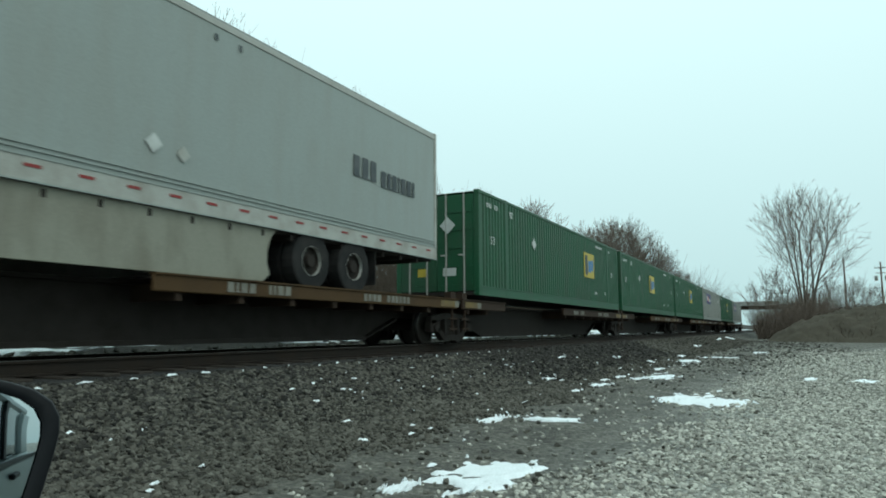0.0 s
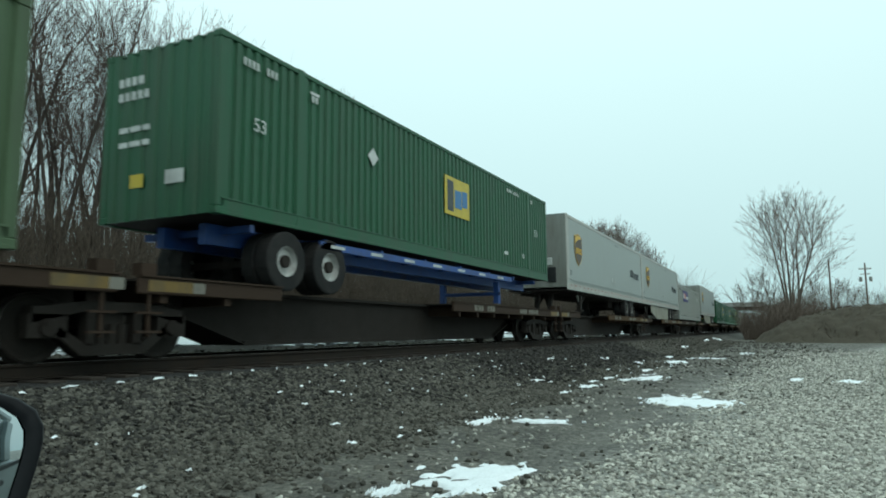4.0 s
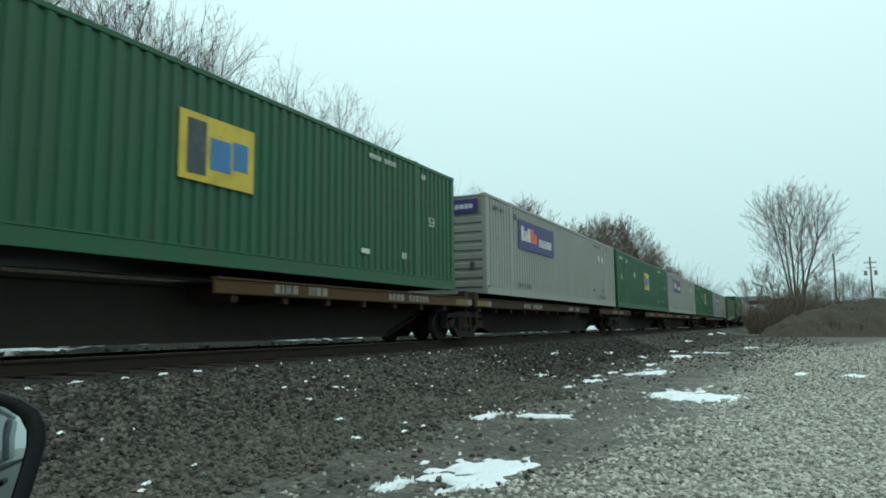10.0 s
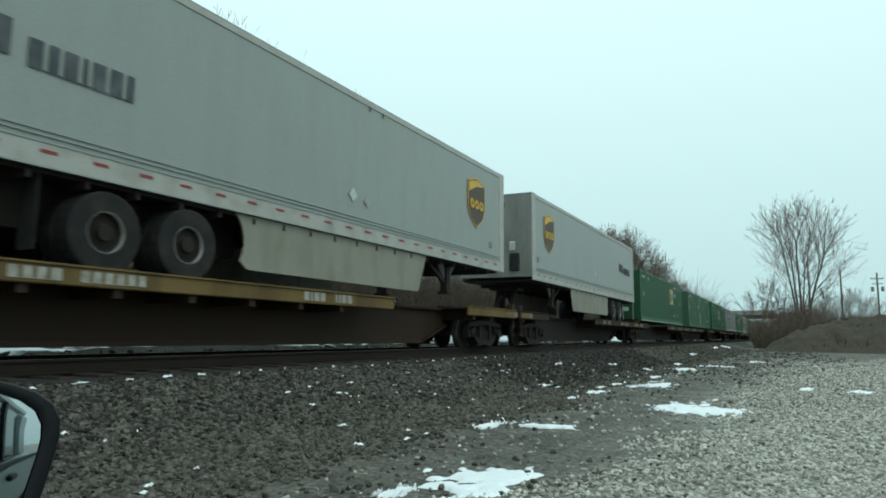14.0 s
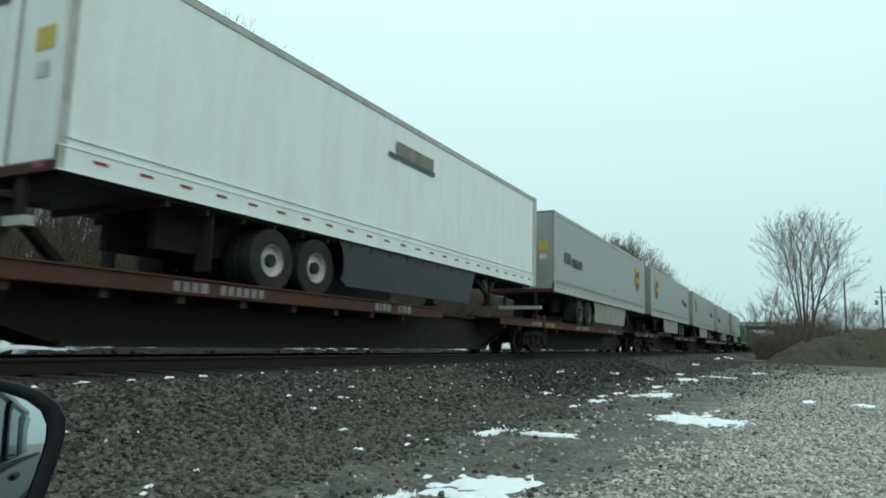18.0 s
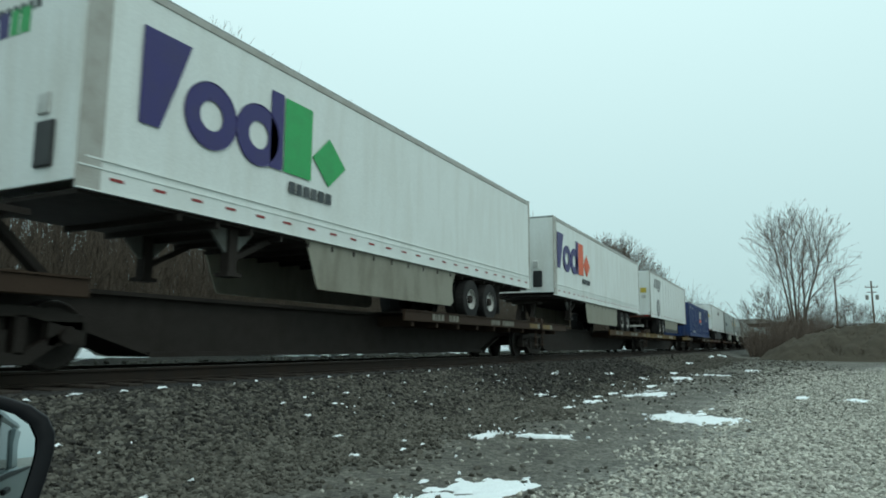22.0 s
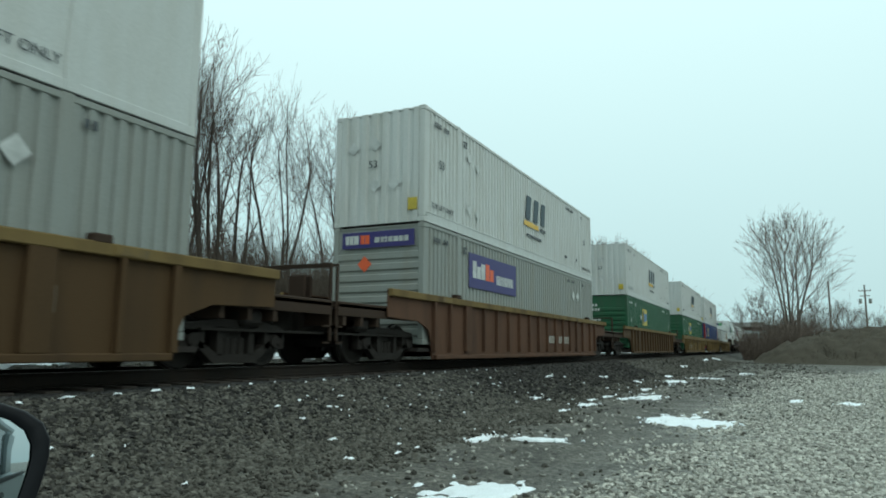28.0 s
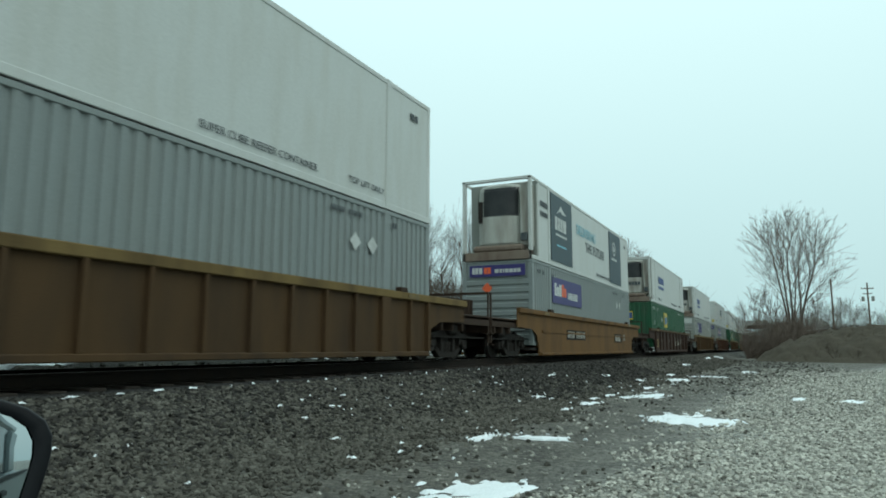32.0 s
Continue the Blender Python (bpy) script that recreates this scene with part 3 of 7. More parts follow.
def green_box(F, z0, label, logo=-8.4, end="doors", paint=None, smooth=False, tape=False, L=16.15, end_sign=False):
    c = container(F, z0, paint or GREEN, label, end=end, pitch=0.56 if smooth else 0.23, depth=0.036 if smooth else 0.038, L=L, posts=L > 15)
    number_rows(c, L, z0, 2.9, CHALK)
    if tape:
        diamond(logo + 2.3, z0 + 2.05, 0.17, CHALK, c)
    else:
        diamond(-9.55 if smooth else -11.8 if logo > -9 else -12.2, z0 + 1.85, 0.2, CHALK, c)
    if smooth:
        for lo, hi in ((0.15, 1.3), (2.3, 2.72)):
            block("marking", (-8.62, -8.55, -1.318, -1.3, z0 + lo, z0 + hi), CHALK, c)
        end_bars("sign_panel", -L + 0.004, 0.75, z0 + 1.72, (0.45,), 0.45, CHALK, c)
        words("53", -L - 0.004, z0 + 1.74, 0.26, CHALK, c, y=0.2, end=True)
        for k in range(8):
            block("marking", (-L + 0.03, -L + 0.13, -1.304, -1.29, round(z0 + 1.05 + k * 0.19, 3), round(z0 + 1.18 + k * 0.19, 3)), CHALK, c)
    if logo:
        x = logo
        up = 0.18 if tape or logo < -10 else 0.0
        z0 += up
        p = block("sign_panel", (x, x + 1.5, -1.312, -1.298, z0 + 1.2, z0 + 2.2), YELLOW, c, "yellow sign panel with a plain blue word mark")
        block("word_mark", (x + 0.14, x + 0.5, -1.318, -1.311, z0 + 1.3, z0 + 2.1), INK, p, bevel=0.002)
        block("word_mark", (x + 0.58, x + 1.0, -1.318, -1.311, z0 + 1.42, z0 + 1.9), MIDBLUE, p, bevel=0.002)
        block("word_mark", (x + 1.04, x + 1.36, -1.318, -1.311, z0 + 1.5, z0 + 1.94), MIDBLUE, p, bevel=0.002)
        z0 -= up
    if tape:
        for i in range(16):
            block("reflector_tape", (-L + 0.4 + i * 0.99, -L + 0.78 + i * 0.99, -1.308, -1.292, z0 + 0.02, z0 + 0.09), CHALK, c)
    xe = -L + 0.008
    end_bars("marking", xe, 0.95, z0 + 2.3, (0.1, 0.1, 0.1, 0.12), 0.14, CHALK, c)
    end_bars("marking", xe, 0.95, z0 + 2.05, (0.1, 0.1, 0.1, 0.1, 0.1), 0.14, CHALK, c)
    end_bars("marking", xe, -0.2, z0 + 0.55, (0.4,), 0.22, CHALK, c)
    end_bars("marking", xe, 0.6, z0 + 0.55, (0.3,), 0.22, YELLOW, c)
    for z in (1.25, 1.5):
        end_bars("marking", xe, 0.9, z0 + z, (0.2, 0.24, 0.16), 0.09, CHALK, c)
    if end_sign:
        p = block("end_panel", (-L - 0.02, -L - 0.002, -0.1, 0.75, z0 + 1.75, z0 + 2.3), YELLOW, c, "yellow sign panel with a plain blue word mark")
        end_bars("word_mark", -L - 0.021, 0.65, z0 + 1.85, (0.2, 0.22, 0.2), 0.36, NAVY, p)
        words("53", -L - 0.008, z0 + 0.9, 0.3, CHALK, c, y=0.1, end=True)
    if end == "doors":
        shaped("placard", ("end", L, z0), lambda bm: add_wheel_diamond(bm, -L - 0.01, -0.35, z0 + 1.95, 0.24), CHALK, c, "red and white hazard placard")
    return c


def add_wheel_diamond(bm, x, y, z, r):
    v = [bm.verts.new((x + dx, y + a, z + b)) for dx in (-0.004, 0.004) for a, b in ((-r, 0), (0, -r), (r, 0), (0, r))]
    bm.faces.new(v[:4])
    bm.faces.new(v[4:][::-1])
    for i in range(4):
        j = (i + 1) % 4
        bm.faces.new((v[j], v[i], v[4 + i], v[4 + j]))


def grey_box(F, z0, label, panel=True, silver=False, lift=True, pale_end=False, peeled=False):
    c = container(F, z0, SILVER if silver else GREY, label, end="ribs")
    L = 16.15
    number_rows(c, L, z0, 2.9, INK, words53=False)
    for dx in (0, 0.42):
        diamond(-3.18 + dx * 1.5, z0 + 2.05, 0.19, CHALK, c)
    if lift:
        words("TOP LIFT ONLY", -3.45, z0 + 0.3, 0.19, INK, c)
        words("TOP LIFT ONLY", -L + 2.4, z0 + 0.3, 0.19, INK, c)
    if peeled:
        x = -L + 2.5
        bars("sign_panel", x, z0 + 1.5, (0.16,) * 5 + (0.1,) * 12, 0.95, PURPLE, c, y=-1.304, gap=0.1)
        bars("word_mark", x + 0.2, z0 + 1.74, (0.1,) * 4, 0.46, CHALK, c, y=-1.306, gap=0.1)
    if panel and not peeled:
        x = -L + (2.2 if silver else 2.6)
        p = block("sign_panel", (x, x + (4.0 if silver else 3.65), -1.312, -1.298, z0 + 1.55, z0 + 2.5), PURPLE, c, "purple sign panel with a plain white and orange word mark")
        for a, w, lo, hi, m in ((0.25, 0.24, 0.28, 0.75, CHALK), (0.53, 0.26, 0.28, 0.62, CHALK), (0.83, 0.28, 0.28, 0.72, CHALK), (1.16, 0.27, 0.28, 0.75, ORANGE), (1.47, 0.28, 0.28, 0.62, ORANGE)):
            block("word_mark", (x + a, x + a + w, -1.318, -1.311, z0 + 1.55 + lo, z0 + 1.55 + hi), m, p)
        bars("word_mark", x + 1.98, z0 + 1.78, (0.07, 0.07, 0.1, 0.05, 0.08, 0.05, 0.1, 0.14, 0.14, 0.13, 0.05), 0.27, CHALK, p, y=-1.315, gap=0.04)
    if pale_end:
        p = block("end_panel", (-L - 0.03, -L - 0.012, -1.05, 1.0, z0 + 2.3, z0 + 2.75), WHITE, c, "pale blank sign panel")
        end_bars("marking", -L - 0.031, 0.1, z0 + 2.48, (0.1, 0.07), 0.12, INK, p)
    else:
        end_panel(-L, L, z0, c)
    if not pale_end:
        shaped("placard", ("end", L, z0), lambda bm: add_wheel_diamond(bm, -L - 0.005, 0.35, z0 + 1.95, 0.2), ORANGE, c, "red hazard placard")
    block("handle_box", (-L - 0.02, -L + 0.02, -0.9, -0.78, z0 + 0.7, z0 + 0.92), INK, c)
    return c


def blue_box(F, z0, label, logo="white"):
    c = container(F, z0, BLUE, label, end="vert")
    L = 16.15
    number_rows(c, L, z0, 2.9, CHALK, words53=logo != "white")
    if logo == "white":
        words("TOP LIFT ONLY", -L + 2.3, z0 + 0.34, 0.22, CHALK, c)
        for a in (0.0, 0.52, 1.04):
            shaped("word_mark", ("slant", a, z0), lambda bm: add_prism(bm, [(-8.7 + a, z0 + 1.72), (-8.45 + a, z0 + 1.72), (-8.28 + a, z0 + 2.45), (-8.55 + a, z0 + 2.45)], -1.314, -1.298), CHALK, c)
        shaped("word_mark", ("wedge", z0), lambda bm: add_prism(bm, [(-8.75, z0 + 1.34), (-7.2, z0 + 1.46), (-7.2, z0 + 1.64), (-8.7, z0 + 1.62)], -1.314, -1.298), ORANGE, c)
        bars("word_mark", -8.1, z0 + 1.18, (0.09, 0.09, 0.09, 0.09, 0.09, 0.09), 0.15, CHALK, c, gap=0.04)
        for dx in (0, 0.45):
            diamond(-2.95 + dx * 1.35, z0 + 1.78, 0.19, CHALK, c)
    else:
        x = -13.5
        p = block("sign_panel", (x, x + 1.6, -1.312, -1.298, z0 + 1.48, z0 + 2.38), YELLOW, c, "yellow sign panel with a plain dark word mark")
        bars("word_mark", x + 0.12, z0 + 1.62, (0.4, 0.4, 0.3), 0.6, NAVY, p, y=-1.316, gap=0.12)
        bars("marking", -L + 0.3, z0 + 1.5, (0.2,), 0.5, ORANGE, c)
        block("corner_guard", (-0.19, 0.012, -1.31, -1.15, z0 + 0.1, z0 + 2.8), RED, c, "dull red corner post")
        block("corner_guard", (-L - 0.012, -L + 0.19, -1.31, -1.15, z0 + 0.1, z0 + 2.8), RED, c, "dull red corner post")
    return c


def white_box(F, z0, label):
    """The white upper containers with a dark word mark and an orange line under it."""
    c = container(F, z0, WHITE, label, end="vert")
    L = 16.15
    number_rows(c, L, z0, 2.9, INK, words53=True)
    x = -8.9
    for k, w in ((0, 0.62), (0.8, 0.6), (1.6, 0.56)):
        shaped("word_mark", (k, z0), lambda bm: add_prism(bm, [(x + k, z0 + 1.35), (x + k + w * 0.75, z0 + 1.35), (x + k + w, z0 + 2.15), (x + k + w * 0.25, z0 + 2.15)], -1.314, -1.298), TEAL, c)
    bars("word_mark", x - 0.15, z0 + 1.1, (1.5,), 0.17, GOLD, c)
    bars("word_mark", x + 1.5, z0 + 1.1, (0.12, 0.12, 0.12, 0.12), 0.12, INK, c, gap=0.05)
    bars("word_mark", x + 0.1, z0 + 0.75, (0.15, 0.12, 0.3, 0.4, 0.35), 0.09, INK, c)
    for px, pz in ((-L + 2.6, 2.2), (-L + 3.2, 2.05), (-L + 2.6, 0.75), (-L + 3.2, 0.7)):
        diamond(px, z0 + pz, 0.16, CHALK, c)
    words("TOP LIFT ONLY", -1.75, z0 + 0.36, 0.2, INK, c)
    words("TOP LIFT ONLY", -L + 0.35, z0 + 0.4, 0.18, INK, c)
    for y, z in ((0.75, 2.0), (0.1, 2.05), (0.1, 1.0), (-0.45, 1.0)):
        shaped("placard", ("w", y, z, z0), lambda bm: add_wheel_diamond(bm, -L - 0.006, y, z0 + z, 0.18), CHALK, c)
    words("53", -L - 0.008, z0 + 1.45, 0.28, INK, c, y=0.3, end=True)
    block("data_plate", (-L - 0.008, -L + 0.01, -1.1, -0.85, z0 + 0.3, z0 + 0.6), YELLOW, c, "yellow data plate")
    return c


def ribbed_white_box(F, z0, label):
    """The white sheet container with wide dark gaps between its vertical panels."""
    H, L, W = 2.78, 16.15, 1.295
    c = thing("shipping_container", label, "container", "containers on the train")
    MOVERS.append((c, F))
    block("body", (-L + 0.03, -0.03, -W + 0.03, W - 0.03, z0, z0 + H - 0.02), material("grey_brown_gap", (0.13, 0.125, 0.11), 0.7, dirt=0.4), c, bevel=0.02)
    n = 28
    for s in (-1, 1):
        for i in range(n):
            a = -L + 0.14 + i * (L - 0.3) / n
            if abs(a + L - 1.98) < 0.4 or abs(a + 1.98) < 0.35:
                block("side_post", (a, a + 0.3, W - 0.04 if s > 0 else -W - 0.02, W + 0.02 if s > 0 else -W + 0.04, z0 + 0.02, z0 + H), OCHRE, c, "ochre steel post")
                continue
            block("panel", (a, a + 0.41, W - 0.04 if s > 0 else -W, W if s > 0 else -W + 0.04, z0 + 0.05, z0 + H - 0.1), WHITE, c, bevel=0.006)
        block("top_rail", (-L, 0, W - 0.05 if s > 0 else -W - 0.01, W + 0.01 if s > 0 else -W + 0.05, z0 + H - 0.09, z0 + H), INK, c)
    for x in (-L, -0.12):
        for s in (-1, 1):
            block("corner_post", (x, x + 0.12, W - 0.14 if s > 0 else -W - 0.01, W + 0.01 if s > 0 else -W + 0.14, z0, z0 + H), STRIPE, c)
    e = block("end_wall", (-L - 0.004, -L + 0.03, -W + 0.14, W - 0.14, z0 + 0.05, z0 + H - 0.05), WHITE, c, "white ribbed end wall", bevel=0.01)
    for k in range(6):
        block("end_rib", (-L - 0.03, -L - 0.004, -1.0 + k * 0.38, -0.93 + k * 0.38, z0 + 0.1, z0 + H - 0.1), STRIPE, e)
    x = -4.45
    p = block("sign_panel", (x, x + 1.5, -1.318, -1.298, z0 + 1.55, z0 + 2.4), material("faded_orange_panel", (0.36, 0.2, 0.04), 0.6), c, "faded orange sign panel with a plain dark word mark")
    bars("word_mark", x + 0.15, z0 + 1.7, (0.3, 0.32, 0.3), 0.5, INK, p, y=-1.321, gap=0.12)
    diamond(-L + 3.6, z0 + 1.5, 0.32, INK, c, y=-1.30)
    bars("marking", -L + 4.9, z0 + 2.35, (0.14, 0.14, 0.14, 0.14), 0.16, INK, c, gap=0.2)
    bars("marking", -L + 9.0, z0 + 2.2, (0.2, 0.2), 0.14, INK, c)
    return c


def reefer_box(F, z0, label, style):
    """A smooth white refrigerated container with its cooling unit in the rear frame."""
    L, H, W = 16.15, 2.9, 1.295
    c = thing("refrigerated_container", label, "container", "refrigerated containers")
    MOVERS.append((c, F))
    z1 = z0 + H
    block("body", (-L + 0.75, -0.03, -W + 0.01, W - 0.01, z0 + 0.05, z1 - 0.02), WHITE, c, bevel=0.03)
    for s in (-1, 1):
        lo, hi = (W - 0.03, W + 0.006) if s > 0 else (-W - 0.006, -W + 0.03)
        block("bottom_rail", (-L, 0, lo, hi, z0, z0 + 0.14), WHITE, c, bevel=0.01)
        block("top_rail", (-L, 0, lo, hi, z1 - 0.11, z1), WHITE, c, bevel=0.01)
        for x in (-L + 1.85, -2.05):
            block("side_post", (x, x + 0.2, lo - 0.008, hi + 0.008, z0, z1 + 0.01), WHITE, c, bevel=0.01)
        for x in (-L, -0.14):
            block("corner_post", (x, x + 0.14, W - 0.12 if s > 0 else -W, W if s > 0 else -W + 0.12, z0, z1), WHITE, c, bevel=0.015)
    # the open rear frame and the unit in it
    block("frame_beam", (-L, -L + 0.14, -W, W, z1 - 0.1, z1), WHITE, c, bevel=0.01)
    block("frame_beam", (-L, -L + 0.14, -W, W, z0, z0 + 0.3), STAINED, c, "rust-stained lower frame beam", bevel=0.01)

    def bowed(bm, ya, yb, levels, proud, depth):
        """A front that bows outward across the unit, from level to level, closed behind."""
        ys = [ya + (yb - ya) * k / 12 for k in range(13)]
        rows = []
        for z, inset in levels:
            front = [bm.verts.new((-L + 0.1 - proud + inset + 0.42 * abs((y - 0.03) / 0.85) ** 3.2, y, z)) for y in ys]
            back = [bm.verts.new((-L + depth, y, z)) for y in reversed(ys)]
            rows.append(front + back)
        for r, q in zip(rows, rows[1:]):
            for k in range(len(r)):
                j = (k + 1) % len(r)
                bm.faces.new((r[k], r[j], q[j], q[k]))
        bm.faces.new(rows[0][::-1])
        bm.faces.new(rows[-1])

    def cowl(bm):
        bowed(bm, -0.78, 0.85, ((z0 + 0.5, 0.12), (z0 + 0.62, 0.03), (z0 + 1.5, 0.0), (z1 - 0.4, 0.04), (z1 - 0.24, 0.1), (z1 - 0.16, 0.22)), 0.0, 0.74)
    u = shaped("cooling_unit", (z0,), cowl, GRIMYWHITE, c, "rounded white cooling unit with a dark grille", smooth=False)
    shaped("grille", (z0,), lambda bm: bowed(bm, -0.7, 0.55, ((z1 - 1.32, 0.0), (z1 - 0.42, 0.035), (z1 - 0.28, 0.1)), 0.012, 0.6), GRILLE, u, "dark fine-meshed grille")
    block("vent", (-L + 0.2, -L + 0.5, 0.6, 0.76, z1 - 1.5, z1 - 0.75), DARK, u)
    block("unit_panel", (-L + 0.2, -L + 0.75, -1.15, -0.82, z0 + 0.5, z1 - 0.2), GRIMYWHITE, c, bevel=0.02)
    block("control_box", (-L + 0.12, -L + 0.3, -1.1, -0.86, z0 + 0.66, z0 + 0.92), INK, c)
    block("fuel_tank", (-L + 0.1, -L + 0.6, -0.95, 0.95, z0 + 0.3, z0 + 0.55), STAINED, c, "rust-stained fuel tank", bevel=0.08)
    block("bulkhead", (-L + 0.7, -L + 0.76, -W + 0.05, W - 0.05, z0 + 0.05, z1 - 0.05), GREY, c)
    if style == "dark":
        for x0, x1 in ((-14.0, -11.2), (-4.5, -1.95)):
            p = block("dark_panel", (x0, x1, -1.318, -1.292, z0 + 0.2, z1 - 0.16), TEAL, c, "dark teal sign panel with plain white shapes")
            if x0 < -10:
                bars("word_mark", x0 + 0.5, z0 + 1.42, (0.3, 0.26, 0.26, 0.42), 0.5, CHALK, p, y=-1.322, gap=0.07)
                shaped("word_mark", ("bird", z0), lambda bm: add_prism(bm, [(x0 + 0.7, z0 + 2.05), (x0 + 1.0, z0 + 2.2), (x0 + 1.25, z0 + 2.42), (x0 + 1.5, z0 + 2.3), (x0 + 2.0, z0 + 2.15), (x0 + 1.45, z0 + 2.12), (x0 + 1.2, z0 + 2.2)], -1.323, -1.316), CHALK, p)
                bars("word_mark", x0 + 0.55, z0 + 1.2, (1.5,), 0.08, CHALK, p, y=-1.322)
                bars("word_mark", x0 + 0.7, z0 + 0.8, (0.3, 0.2, 0.6), 0.07, SKYBLUE, p, y=-1.322)
            else:
                def ring(bm):
                    add_wheel(bm, x0 + 1.0, -1.324, -1.316, z0 + 1.95, 0.36, 0.27, 24)
                shaped("word_mark", ("ring", z0), ring, CHALK, p)
                bars("word_mark", x0 + 0.88, z0 + 1.82, (0.1, 0.1), 0.26, CHALK, p, y=-1.322, gap=0.05)
                bars("word_mark", x0 + 0.45, z0 + 1.35, (0.3, 0.3, 0.35), 0.12, CHALK, p, y=-1.322)
        words("DELIVERING", -10.5, z0 + 1.7, 0.6, SKYBLUE, c)
        words("THE FUTURE", -9.05, z0 + 1.12, 0.6, INK, c)
        bars("marking", -L + 0.95, z0 + 2.0, (0.2, 0.16, 0.16, 0.18), 0.2, INK, c)
        bars("marking", -L + 0.95, z0 + 1.65, (0.12, 0.12, 0.12, 0.12, 0.12), 0.18, INK, c)
    else:
        bars("word_mark", -13.0, z0 + 1.42, (0.34, 0.3, 0.3, 0.28, 0.28, 0.32), 0.46, NAVY, c, gap=0.09)
        bars("word_mark", -13.05, z0 + 1.05, (2.3,), 0.18, NAVY, c)
        words("53", -15.4, z0 + 0.22, 0.3, INK, c)
        words("TOP LIFT ONLY", -13.65, z0 + 0.22, 0.24, INK, c)
        end_bars("word_mark", -L + 0.108, 0.5, z0 + 1.08, (0.18, 0.16, 0.16, 0.16, 0.16, 0.16), 0.22, INK, u, 0.03)
    words("SUPER CUBE REEFER CONTAINER", -7.3, z0 + 0.24, 0.19, INK, c)
    words("TOP LIFT ONLY", -3.45, z0 + 0.28, 0.19, INK, c)
    bars("marking", -1.0, z0 + 2.3, (0.16, 0.12), 0.16, INK, c)
    return c


def road_wheel(parent, x, y, z, rim=RIM):
    """A dual tyre: two tyres and a rim."""
    s = -1 if y < 0 else 1
    w = shaped("wheel", (x, y, z), lambda bm: (add_wheel(bm, x, y, y - s * 0.27, z, 0.51, 0.26, 24), add_wheel(bm, x, y - s * 0.31, y - s * 0.58, z, 0.51, 0.26, 24)), RUBBER, parent, smooth=False)
    shaped("rim", (x, y, z), lambda bm: add_wheel(bm, x, y - s * 0.05, y - s * 0.1, z, 0.27, 0.0, 20, dish=-s * 0.06), rim, w)
    shaped("rim_edge", (x, y, z), lambda bm: add_wheel(bm, x, y - s * 0.0, y - s * 0.05, z, 0.285, 0.255, 24), STRIPE if rim is DARK else rim, w)
    shaped("hub", (x, y, z), lambda bm: add_wheel(bm, x, y - s * 0.01, y - s * 0.1, z, 0.11, 0.0, 14), DARK, w)


